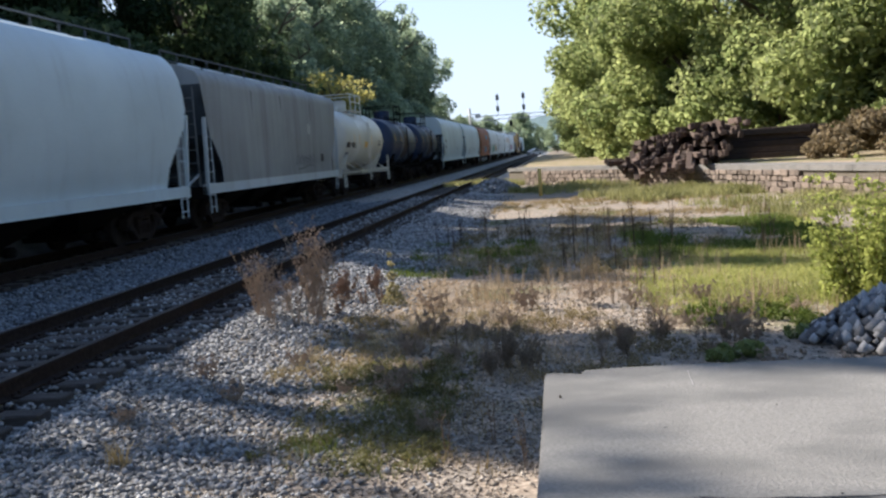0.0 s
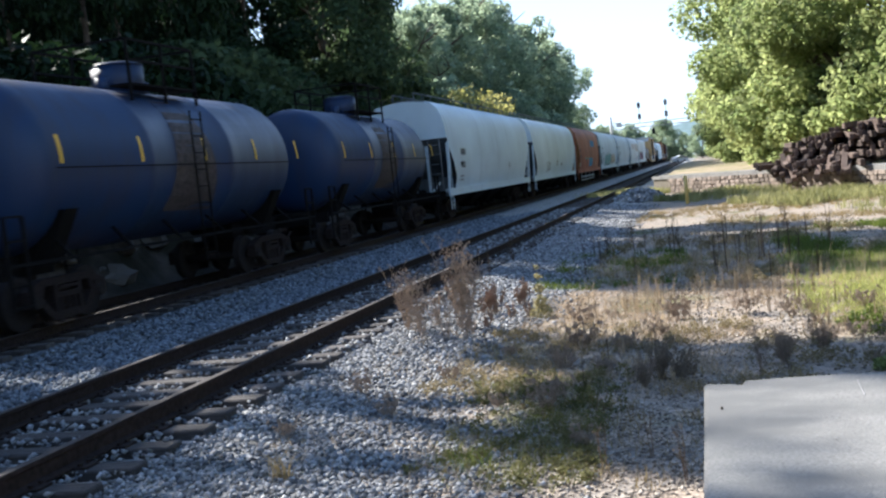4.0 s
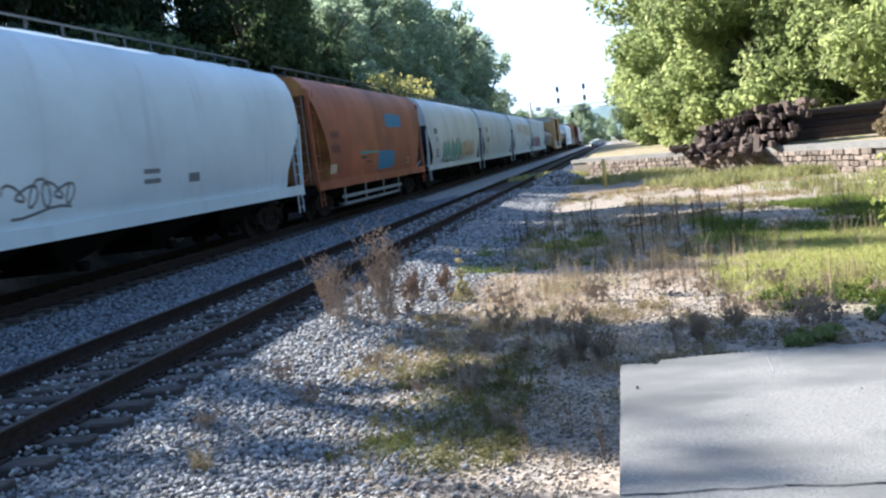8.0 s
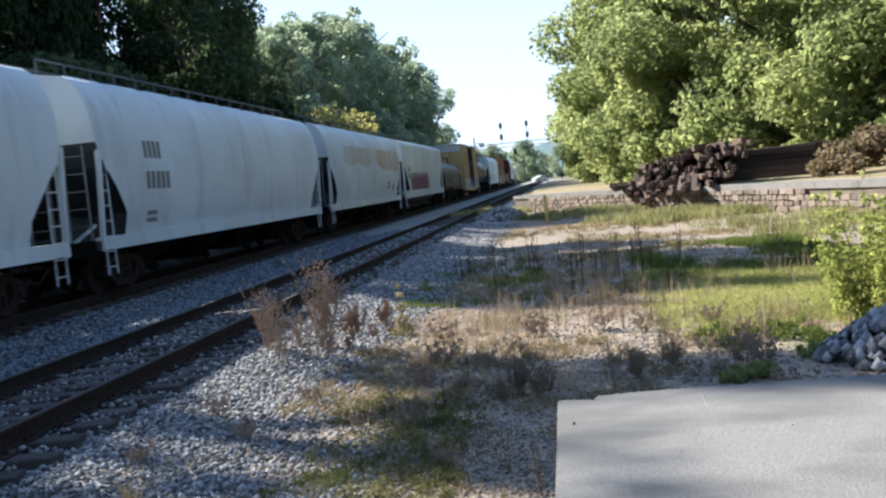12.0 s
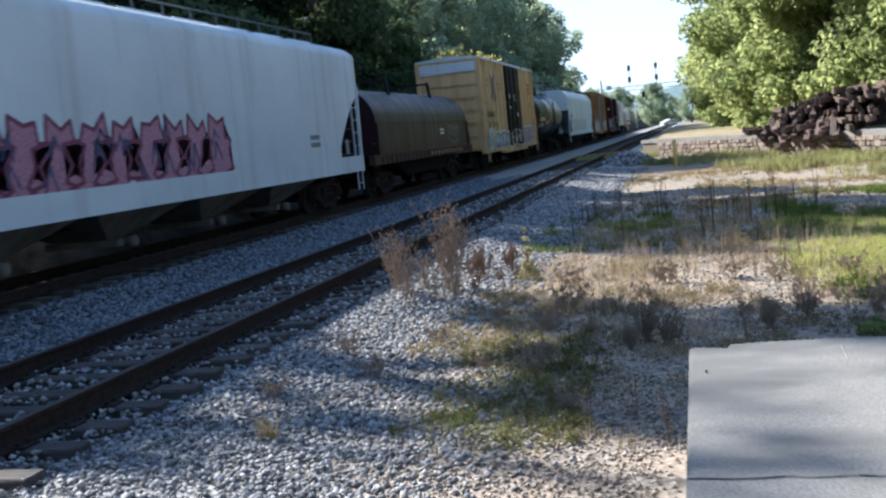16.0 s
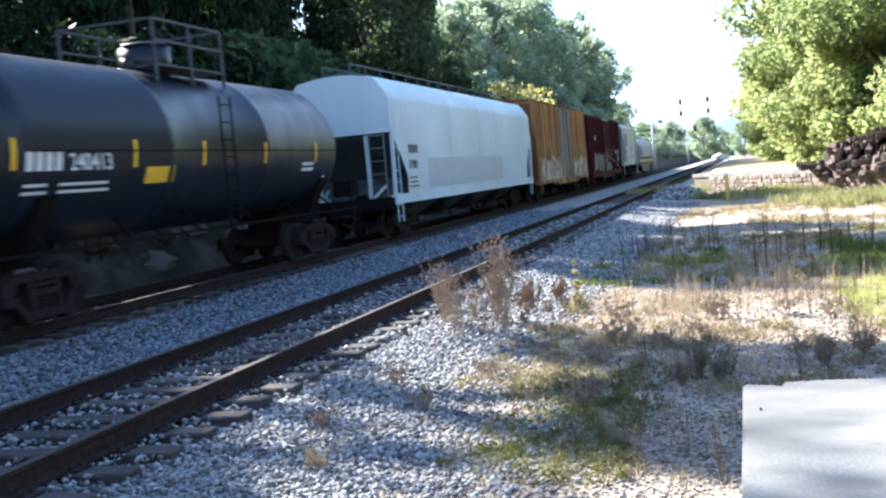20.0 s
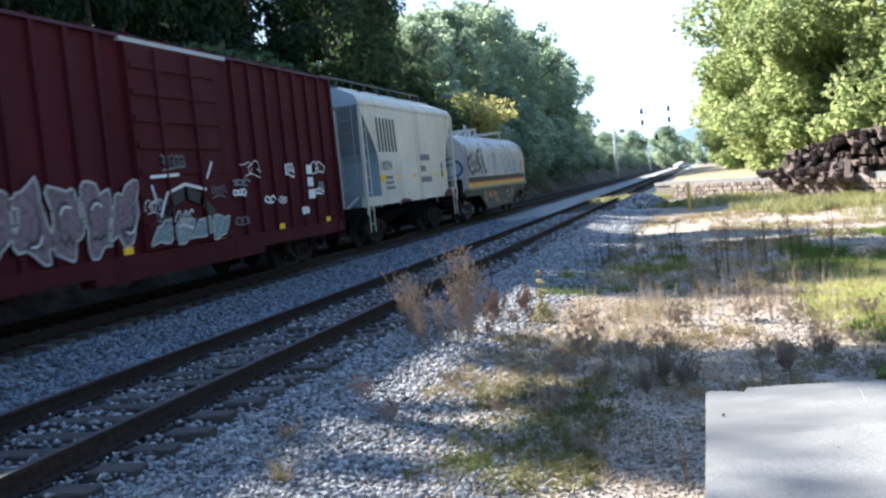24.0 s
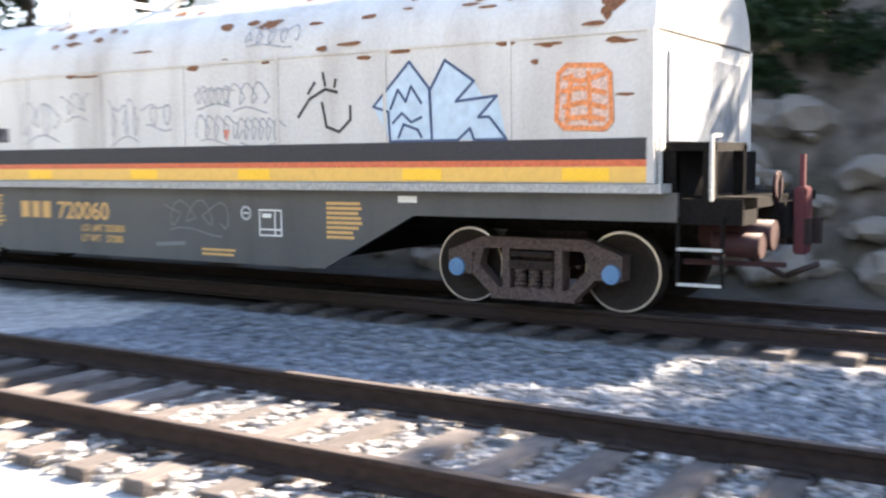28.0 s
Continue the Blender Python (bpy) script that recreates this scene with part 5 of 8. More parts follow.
def boxcar(name, label, c0, c1, skin, door_skin, ends="ribs", top=4.75, posts=14, double=False, roof_skin=None, end_skin=None, top_skin=None, chord=0, door_at=None, foot=0.75, smooth_door=False):
    L = c1 - c0
    car = tagged(new(name), label, "boxcar", "cars of the freight train")
    z0 = 0.95
    bm = bmesh.new()
    bx(bm, -1.48, 1.48, 0.05, L - 0.05, z0, top)
    part("body", bm, skin, car)
    bm = bmesh.new()
    prof = [(-1.56, top - 0.02), (1.56, top - 0.02), (1.5, top + 0.06), (0, top + 0.2), (-1.5, top + 0.06)]
    a = [bm.verts.new((x, 0, z)) for x, z in prof]
    b = [bm.verts.new((x, L, z)) for x, z in prof]
    bm.faces.new(a[::-1])
    bm.faces.new(b)
    for i in range(5):
        bm.faces.new((a[i], a[(i + 1) % 5], b[(i + 1) % 5], b[i]))
    for k in range(1, 12):
        bar(bm, (-1.5, L * k / 12, top + 0.08), (0, L * k / 12, top + 0.22), 0.08, 0.05)
        bar(bm, (0, L * k / 12, top + 0.22), (1.5, L * k / 12, top + 0.08), 0.08, 0.05)
    part("roof", bm, roof_skin or GALV, car, "ribbed metal roof")
    d0, d1 = door_at or (L / 2 - 1.75, L / 2 + 1.55)
    post = bmesh.new()
    bx(post, -0.035, 0.05, -0.06, 0.06, z0 - 0.15, top - 0.02)
    pme = mesh_of("side_post", post, skin)
    for s in (1, -1):
        for k in range(posts + 1):
            y = 0.1 + (L - 0.2) * k / posts
            if not d0 - 0.1 < y < d1 + 0.1:
                inst("side_post", pme, car, pose(s * 1.5, y, 0, 0, 0, 0 if s > 0 else 180))
        if chord:
            for ya, yb in ((0.1, d0), (d1, L - 0.1)):
                bm = bmesh.new()
                xa, xb = sorted((s * 1.47, s * 1.535))
                bx(bm, xa, xb, ya, yb, chord - 0.04, chord + 0.04)
                part("belt_rail", bm, skin, car)
        bm = bmesh.new()
        x0, x1 = sorted((s * 1.44, s * 1.6))
        bx(bm, x0, x1, d0, d1, z0 + 0.05, top - 0.1)
        door = part("sliding_door", bm, door_skin, car)
        for k in range(1, 3 if smooth_door else 8):
            z = z0 + (top - z0) * k / (3 if smooth_door else 8)
            xa, xb = sorted((s * 1.58, s * 1.635))
            bm = bmesh.new()
            bx(bm, xa, xb, d0 + 0.06, d1 - 0.06, z - 0.05, z + 0.05)
            part("door_rib", bm, door_skin, door)
        for y in (d0 + 0.9, d0 + 2.2):
            bm = bmesh.new()
            tube(bm, (s * 1.64, y, z0 + 0.1), (s * 1.64, y, top - 0.15), 0.03, n=6)
            part("lock_rod", bm, door_skin, door)
        bm = bmesh.new()
        x0, x1 = sorted((s * 1.3, s * 1.57))
        bx(bm, x0, x1, 0.05, L - 0.05, foot, z0 + 0.02)
        bx(bm, x0, x1, d0 - 1.6, d1 + 1.6, foot - 0.14, foot)
        part("side_sill", bm, skin, car)
    for y, way in ((0.05, -1), (L - 0.05, 1)):
        bm = bmesh.new()
        bx(bm, -1.4, 1.4, *sorted((y, y + way * 0.02)), z0, top - 0.1)
        wall = part("end_wall", bm, end_skin or skin, car, "corrugated end wall")
        for s in (-1, 1):
            xa, xb = sorted((s * 1.36, s * 1.52))
            ya, yb = sorted((y, y + way * 0.06))
            bm = bmesh.new()
            bx(bm, xa, xb, ya, yb, z0 - 0.1, top)
            part("corner_post", bm, skin, wall)
        for k in range(7):
            rb = bmesh.new()
            pitch = (top - 0.08 - z0) / 7
            z = z0 + pitch * (k + 0.5)
            v = bx(rb, -1.34, 1.34, *sorted((y + way * 0.015, y + way * 0.15)), z - pitch * 0.40, z + pitch * 0.40)
            bmesh.ops.bevel(rb, geom=list(rb.edges), offset=0.05, segments=2, affect="EDGES")
            part("rib", rb, top_skin if k == 6 and top_skin else end_skin or skin, wall)
        end_ladder(car, y + way * 0.2, 0.75, 1.25, z0, top - 1.6, skin, 6)
        ladder(car, 1.58, y - way * 0.1, y - way * 0.55, 0.4, 2.6, skin, 6)
        coupler(car, y, way)
    bm = bmesh.new()
    bx(bm, -0.3, 0.3, 0.2, L - 0.2, 0.65, 0.95)
    for k in range(6):
        y = 3.2 + (L - 6.4) * k / 5
        bx(bm, -1.35, 1.35, y - 0.05, y + 0.05, 0.7, 0.95)
    part("underframe", bm, UNDER, car)
    add_trucks(car, 2.0, L - 2.0)
    return car, (lambda z: 1.48), L


def coil_car(name, label, c0, c1, hood, frame_skin, end_skin=None, trough=True, bright=False, top=3.72, eave=2.8, base=1.72, walls=1.5):
    """A flat trough car under one long arched hood."""
    L = c1 - c0
    car = tagged(new(name), label, "coil car", "cars of the freight train")
    bm = bmesh.new()
    prof = [(walls, base), (walls, eave - 0.05), (walls - 0.01, eave)]
    for k in range(1, 9):
        a = math.pi / 2 * k / 8
        prof.append((walls * math.cos(a) ** 0.85, eave + (top - eave) * math.sin(a)))
    e = [0.12, 0.0, 0.0] + [0.0] * 8
    rows = []
    ny = 16
    for (x, z), q in zip(prof, e):
        rows.append([[bm.verts.new((s * x, L * k / ny, z)) for k in range(ny + 1)] for s in (1, -1)])
    for a, b in zip(rows, rows[1:]):
        for s in (0, 1):
            for k in range(ny):
                bm.faces.new((a[s][k], a[s][k + 1], b[s][k + 1], b[s][k])).smooth = True
        for k in (0, ny):
            f = bm.faces.new((a[0][k], a[1][k], b[1][k], b[0][k]))
            f.material_index = 1
    bmesh.ops.remove_doubles(bm, verts=bm.verts, dist=1e-4)
    for e in bm.edges:
        if len(e.link_faces) == 2 and any(f.material_index for f in e.link_faces):
            e.smooth = False
    hood_ob = part("hood", bm, (hood, end_skin or hood), car, "long arched sheet metal hood")
    bm = bmesh.new()
    bx(bm, -walls - 0.012, walls + 0.012, 0.0, L, eave - 0.025, eave + 0.01)
    for y in (0.03, L - 0.03):
        for s in (-1, 1):
            bar(bm, (s * (walls + 0.01), y, base), (s * (walls + 0.01), y, eave), 0.07)
    part("hood_seam", bm, hood, hood_ob)
    return car, hood_ob, L

# ---- the train, from its leading car seen to its last ----
P_WHITE = paint("chalky_white_paint", (0.60, 0.69, 0.735), (0.25, 0.22, 0.2), 0.2, 0.4, 0.3)
P_WHITE2 = paint("pale_grey_paint", (0.57, 0.63, 0.665), (0.22, 0.19, 0.16), 0.35, 0.45, 0.4)
P_GREY = paint("grimy_grey_paint", (0.31, 0.325, 0.33), (0.12, 0.10, 0.085), 0.6, 0.55, 0.5)
P_CREAM = paint("dirty_cream_paint", (0.62, 0.59, 0.49), (0.3, 0.22, 0.13), 0.45, 0.5, 0.5)
P_RED = paint("faded_orange_red_paint", (0.36, 0.115, 0.05), (0.15, 0.04, 0.03), 0.7, 0.55, 0.7, 0.84, run=0.8, fading=0.38)
P_TANKW = paint("cream_white_tank_paint", (0.72, 0.70, 0.62), (0.3, 0.26, 0.2), 0.25, 0.35, 0.35)
P_NAVY = paint("dark_blue_tank_paint", (0.017, 0.036, 0.095), (0.05, 0.035, 0.03), 0.55, 0.4, 0.6)
P_TANKB = paint("black_tank_paint", (0.009, 0.013, 0.021), (0.022, 0.022, 0.022), 0.35, 0.3, 0.4)
P_MAROON = paint("dark_maroon_paint", (0.025, 0.011, 0.014), (0.014, 0.007, 0.008), 0.5, 0.42, 0.6, spec=0.22)
P_BOXRED = paint("oxide_red_boxcar_paint", (0.058, 0.010, 0.014), (0.028, 0.008, 0.010), 0.5, 0.6, 0.55, spec=0.08)
P_YELLOW = paint("faded_yellow_boxcar_paint", (0.60, 0.43, 0.215), (0.24, 0.14, 0.065), 0.6, 0.55, 0.6, 0.75)
P_AMBER = paint("amber_end_paint", (0.36, 0.17, 0.045), (0.12, 0.04, 0.02), 0.7, 0.6, 0.8, 0.7)
P_DOOR = paint("rusted_grey_door_paint", (0.25, 0.235, 0.20), (0.09, 0.05, 0.03), 0.7, 0.65, 0.8, 0.62)
P_RUSTY = paint("rusted_orange_boxcar_paint", (0.50, 0.27, 0.085), (0.10, 0.032, 0.016), 0.72, 0.65, 0.92, 0.58)
WALK_GREY = mat("weathered_walkway_grey", (0.10, 0.11, 0.12), 0.75, 0, 0.3, 5, 0.1)
P_RUSTBROWN = paint("rust_brown_roof_paint", (0.17, 0.075, 0.04), (0.07, 0.03, 0.02), 0.6, 0.7, 0.7, 0.7, spec=0.15)
P_BLUEGREY = paint("sky_grey_end_paint", (0.30, 0.37, 0.42), (0.14, 0.13, 0.12), 0.4, 0.5, 0.5)
P_HOOD = paint("peeling_white_hood_paint", (0.55, 0.54, 0.51), (0.24, 0.19, 0.15), 0.55, 0.55, 0.5, 0.78)
# bay colour lowered to hold the shade beneath the car
SHADE_BAY = paint("shaded_bay_paint", (0.075, 0.075, 0.072), (0.02, 0.02, 0.02), 0.6, 0.7, 0.8, spec=0.1)
P_SILL = paint("charcoal_sill_paint", (0.075, 0.077, 0.077), (0.02, 0.02, 0.02), 0.4, 0.5, 0.4)
D_BLACK = mat("stencil_black", (0.03, 0.03, 0.035), 0.6, 0, 0.3, 10, 0)
D_GREY = mat("stencil_grey", (0.16, 0.17, 0.18), 0.6, 0, 0.3, 10, 0)
D_GOLD = mat("stencil_gold", (0.58, 0.35, 0.13), 0.6, 0, 0.3, 10, 0)
D_WHITE = mat("stencil_white", (0.7, 0.7, 0.68), 0.6, 0, 0.25, 10, 0)
D_CHALK = mat("chalky_white_iron", (0.42, 0.42, 0.40), 0.7, 0, 0.35, 10, 0)
D_OXIDE = mat("dark_red_oxide", (0.10, 0.03, 0.03), 0.85, 0, 0.5, 6, 0.3)
D_TEAL = mat("teal_spray", (0.10, 0.30, 0.27), 0.6, 0, 0.4, 3, 0)
D_MINT = mat("pale_mint_spray", (0.55, 0.64, 0.58), 0.6, 0, 0.25, 3, 0)
D_TAN = mat("tan_spray", (0.52, 0.43, 0.31), 0.6, 0, 0.4, 3, 0)
D_BLUE = mat("pale_blue_spray", (0.42, 0.53, 0.62), 0.6, 0, 0.1, 1.5, 0)
D_NAVY = mat("navy_outline", (0.05, 0.08, 0.16), 0.6, 0, 0.3, 6, 0)
D_ORANGE = mat("orange_spray", (0.62, 0.22, 0.08), 0.6, 0, 0.35, 5, 0)
D_RUST = mat("rust_patch", (0.17, 0.075, 0.035), 0.85, 0, 0.5, 6, 0.3)
D_CYAN = mat("turquoise_patch", (0.045, 0.20, 0.36), 0.6, 0, 0.3, 4, 0)
D_STRIPE_Y = mat("orange_yellow_stripe", (0.70, 0.42, 0.10), 0.45, 0, 0.08, 2, 0)
D_STRIPE_R = mat("red_stripe", (0.55, 0.12, 0.05), 0.45, 0, 0.2, 5, 0)


def car_text(car, text, y, z, size, fx, ink, bars=None):
    """The car's number, with its owner's initials as plain bars above or before it."""
    lettering(car, text, y, z, size, max(fx(z), fx(z + size * 0.72)), ink)
    if bars:
        decal(car, "owner_mark", bars, fx, ink)


def initials(y, z, n, h, w):
    return [rect(y + k * w * 1.35, y + k * w * 1.35 + w, z, z + h) for k in range(n)]


def reflectors(car, L, fx, z=1.06, step=2.6, ink=None):
    decal(car, "reflector", [rect(1.2 + k * step, 1.55 + k * step, z, z + 0.12) for k in range(int((L - 1.5) / step))], lambda q: 1.57, ink or YELLOW)


def ribbed(car, L, fx, skin, n, z0, z1):
    """Vertical weld seams down a smooth body."""
    for k in range(1, n):
        bm = bmesh.new()
        y = 0.4 + (L - 0.8) * k / n
        zs = np.linspace(z0, z1, 7)
        for a, b in zip(zs, zs[1:]):
            bm.faces.new([bm.verts.new(p) for p in ((fx(a) + 0.004, y - 0.02, a), (fx(a) + 0.004, y + 0.02, a), (fx(b) + 0.004, y + 0.02, b), (fx(b) + 0.004, y - 0.02, b))])
        bmesh.ops.remove_doubles(bm, verts=bm.verts, dist=1e-4)
        part("weld_seam", bm, skin, car, fix=False)


def build_train():
    # A and B: white and grey hoppers
    car, fx, L = hopper("hopper_car", "chalky white curved-side covered hopper car", 6.9, 26.2, P_WHITE)
    place(car, 6.9)
    car, fx, L = hopper("hopper_car", "grimy grey covered hopper car with faded scrawl", 27.7, 44.7, P_GREY, SQUARE, rail=True, sill_skin=P_WHITE2)
    ribbed(car, L, fx, P_GREY, 9, 1.3, 3.6)
    decal(car, "graffiti", strokes(graffiti(4, L - 7.2, L - 4.4, 1.5, 1.95, 6), 0.05), fx, D_GREY, "grey sprayed scrawl")
    decal(car, "placard", [rect(L - 3.3, L - 2.8, 1.65, 1.95)], fx, D_BLACK, "small dark placard")
    disc = [(L - 5.0 + 0.17 * math.cos(a), 2.9 + 0.17 * math.sin(a)) for a in (2 * math.pi * k / 18 for k in range(18))]
    decal(car, "marking", strokes([disc + [disc[0]], [disc[2], disc[11]], [disc[7], disc[16]]], 0.035), fx, D_WHITE, "small round white mark")
    decal(car, "soot_run", [[(L - 4.7, 4.0), (L - 4.5, 4.05), (L - 4.55, 3.3), (L - 4.65, 3.1)], [(L - 9.0, 4.0), (L - 8.8, 4.0), (L - 8.85, 3.4)], [(L - 12.4, 4.0), (L - 12.25, 4.0), (L - 12.3, 3.0)]], fx, mat("soot_stain", (0.16, 0.165, 0.165), 0.8, 0, 0.3, 3, 0), "dark soot runs", 0.004)
    place(car, 27.7)
    # C, D, E: tank cars
    car, fx, L = tank("tank_car", "cream white tank car with white railings", 46.2, 58.8, P_TANKW, 1.45, 2.62, frame_skin=P_TANKW)
    car_text(car, "180202", 2.25, 2.2, 0.34, fx, D_BLACK)
    decal(car, "owner_mark", initials(1.3, 2.2, 4, 0.25, 0.15), fx, D_BLACK)
    decal(car, "stencil", bars_of(9.6, 2.45, 1.1, 2, 0.1, 0.06) + bars_of(1.4, 1.9, 0.9, 2, 0.09, 0.05), fx, D_GREY)
    decal(car, "placard", [rect(5.8, 6.55, 2.2, 2.48)] + [rect(q, q + 0.1, 2.35, 2.8) for q in (3.1, 4.3, 7.6)], fx, YELLOW, "yellow placard and reflective strips")
    place(car, 46.2)
    for c0, c1 in ((60.2, 72.2), (73.3, 85.0)):
        car, fx, L = tank("tank_car", "dark blue tank car streaked with rust and spilled product", c0, c1, P_NAVY, 1.45, 2.55)
        decal(car, "spill_stain", [[(L / 2 - 0.9, 1.6), (L / 2 + 1.1, 1.55), (L / 2 + 0.7, 3.0), (L / 2 + 0.3, 3.7), (L / 2 - 0.5, 3.7), (L / 2 - 0.7, 2.8)]], fx, mat("dried_spill", (0.065, 0.05, 0.047), 0.7, 0, 0.6, 2, 0.1), "dull brown spill down the side")
        decal(car, "reflector", [rect(1.6 + k * 2.4, 1.68 + k * 2.4, 2.5, 2.95) for k in range(5)], fx, YELLOW)
        place(car, c0)
    # U, V: white hoppers
    car, fx, L = hopper("hopper_car", "clean white curved-side covered hopper car with stencilled number", 86.3, 105.3, P_WHITE)
    car_text(car, "49023", 1.92, 2.03, 0.34, fx, D_BLACK, initials(2.06, 2.52, 4, 0.26, 0.17))
    decal(car, "stencil", bars_of(1.95, 1.65, 0.8, 2, 0.06, 0.08), fx, D_GREY)
    decal(car, "scrawl", strokes([[(12.5, 1.95), (12.75, 2.15), (12.7, 1.8), (12.95, 2.1), (13.0, 1.85), (13.2, 2.0)]], 0.05), fx, D_GREY)
    place(car, 86.3)
    car, fx, L = hopper("hopper_car", "white covered hopper car with a black tag near its trailing end", 107.0, 127.1, P_WHITE)
    decal(car, "graffiti", strokes(graffiti(15, 4.9, 6.9, 1.5, 2.05, 4), 0.05), fx, D_GREY, "sprayed tag")
    decal(car, "stencil", bars_of(9.6, 1.95, 1.0, 2, 0.1, 0.1) + [rect(11.8, 12.4, 1.7, 1.9)], fx, D_GREY)
    place(car, 107.0)
    # R: orange-red hopper
    car, fx, L = hopper("hopper_car", "faded orange-red covered hopper car with turquoise patches", 128.7, 146.8, P_RED, ROUND, 4, 1.6, 4.0, rail=True, cut_h=2.2, end_skin=P_AMBER)
    bm = bmesh.new()
    bar(bm, (1.42, 3.2, 0.62), (1.42, 12.7, 0.62), 0.11)
    bar(bm, (1.36, 3.4, 0.36), (1.36, 12.5, 0.36), 0.09)
    for y in (3.5, 6.5, 9.5, 12.4):
        bar(bm, (1.40, y, 0.34), (1.42, y, 1.0), 0.06)
    part("vent_pipe", bm, P_GREY, car, "long pale pipes under the side sill")
    rounded = lambda y0, y1, z0, z1, c: [(y0 + c * 0.4, z0), (y1 - c, z0 + 0.03), (y1 - c * 0.2, z0 + c * 0.5), (y1, z1 - c * 0.6), (y1 - c * 0.5, z1 - 0.02), (y0 + c, z1), (y0 + c * 0.1, z1 - c * 0.5), (y0, z0 + c * 0.4)]
    decal(car, "painted_patch", [rounded(10.2, 13.3, 3.05, 3.62, 0.3), rounded(8.4, 11.5, 1.38, 2.12, 0.4)], fx, D_CYAN, "turquoise painted-out patches")
    decal(car, "painted_patch", [rounded(5.5, 8.6, 2.02, 2.14, 0.1)], fx, D_TEAL, "thin sprayed tail")
    ghost = mat("ghost_lettering", (0.11, 0.05, 0.045), 0.7, 0, 0.4, 5, 0)
    decal(car, "stencil", initials(1.7, 2.62, 4, 0.24, 0.2) + initials(1.7, 2.14, 5, 0.24, 0.17), fx, ghost)
    decal(car, "stencil", [rect(5.7, 6.5, 1.86, 1.95), rect(6.4, 7.3, 1.7, 1.76)], fx, D_BLACK, off=0.008)
    decal(car, "placard", [rect(1.55, 2.35, 1.45, 1.75)], fx, D_TAN, "pale stencil panel")
    decal(car, "placard", [rect(14.0, 14.5, 1.5, 1.74)], fx, D_TAN, "pale stencil panel")
    decal(car, "painted_patch", [rect(14.06, 14.44, 1.55, 1.69)], fx, P_RED, "rust-coloured panel middle", 0.009)
    place(car, 128.7)
    # W: white with large coloured graffiti
    car, fx, L = hopper("hopper_car", "white covered hopper car with large teal and tan graffiti", 148.0, 167.4, P_WHITE2)
    car_text(car, "43", 2.5, 2.36, 0.34, fx, D_BLACK, initials(2.0, 2.78, 4, 0.28, 0.17))
    decal(car, "stencil", bars_of(2.2, 1.9, 1.2, 3, 0.1, 0.06), fx, D_GREY)
    fills, rims, inner = throw_up(22, 4.3, 11.0, 1.1, 2.5, 5)
    pieces(car, "graffiti_fill", fills, fx, D_TEAL, "teal graffiti shapes", 0.008)
    pieces(car, "graffiti_shadow", [[(y + 0.1, z - 0.28) for y, z in p] for p in fills], fx, D_BLACK, "black graffiti shadow", 0.004)
    decal(car, "graffiti_outline", strokes(rims, 0.16), fx, D_BLACK, "heavy black graffiti outlines", 0.006)
    decal(car, "graffiti_outline", strokes(rims, 0.06), fx, D_MINT, "pale mint graffiti outlines", 0.014)
    decal(car, "graffiti_highlight", strokes(inner, 0.06), fx, D_WHITE, "white graffiti highlights", 0.018)
    fills, rims, inner = throw_up(23, 11.2, 16.4, 1.3, 2.45, 4)
    pieces(car, "graffiti_fill", fills, fx, D_TAN, "tan graffiti shapes", 0.008)
    decal(car, "graffiti_outline", strokes(rims + inner, 0.04), fx, D_RUST, "brown graffiti outlines", 0.014)
    pieces(car, "graffiti_fill", [[(11.0, 1.02), (16.2, 1.02), (16.0, 1.28), (11.2, 1.28)]], fx, mat("mint_spray", (0.33, 0.45, 0.38), 0.6, 0, 0.3, 3, 0), "pale mint spray band", 0.006)
    place(car, 148.0)
    # X, Y: white hoppers
    car, fx, L = hopper("hopper_car", "plain dull white covered hopper car", 168.9, 188.4, P_WHITE2)
    decal(car, "stencil", initials(2.4, 2.9, 4, 0.4, 0.2) + initials(2.4, 2.2, 5, 0.4, 0.22) + bars_of(2.4, 1.6, 0.8, 2, 0.1, 0.06), fx, D_GREY)
    place(car, 168.9)
    car, fx, L = hopper("hopper_car", "white covered hopper car with a brown stain at the top", 190.2, 208.9, P_WHITE2)
    decal(car, "stain", [[(3.0, 3.0), (4.6, 2.8), (6.0, 3.05), (8.2, 2.75), (10.4, 3.1), (12.8, 2.7), (L - 0.6, 2.6), (L - 0.4, 3.75), (3.4, 3.75)]], fx, mat("brown_run_stain", (0.44, 0.38, 0.30), 0.6, 0, 0.2, 0.5, 0, second=(0.52, 0.52, 0.50), fine=4, stretch=(1, 1, 0.4), amount=0.5), "brown run-off stain")
    decal(car, "stencil", bars_of(L - 4.6, 1.9, 1.0, 2, 0.14, 0.08) + [rect(L - 3.0, L - 2.4, 1.55, 1.95)], fx, D_GREY)
    reflectors(car, L, fx)
    place(car, 190.2)
    # Z: flat-sided white hopper with pink graffiti
    car, fx, L = hopper("hopper_car", "white flat-sided covered hopper car with pink and purple graffiti", 210.6, 231.1, P_WHITE2, BOXY, 4, 1.9, 3.2, cut_h=1.5, sill_h=0.45, bay_skin=paint("grimy_bay_paint", (0.17, 0.165, 0.155), (0.04, 0.035, 0.03), 0.7, 0.7, 0.8, spec=0.15))
    decal(car, "stencil", initials(2.0, 2.6, 4, 0.3, 0.18) + initials(1.9, 2.15, 5, 0.3, 0.17), fx, D_GREY)
    fills, rims, inner = spikes(33, 3.1, 11.3, 1.02, 2.6, 9)
    pieces(car, "graffiti_fill", fills, fx, mat("faint_pink_spray", (0.38, 0.19, 0.26), 0.6, 0, 0.4, 3, 0), "faded pink graffiti shapes", 0.006)
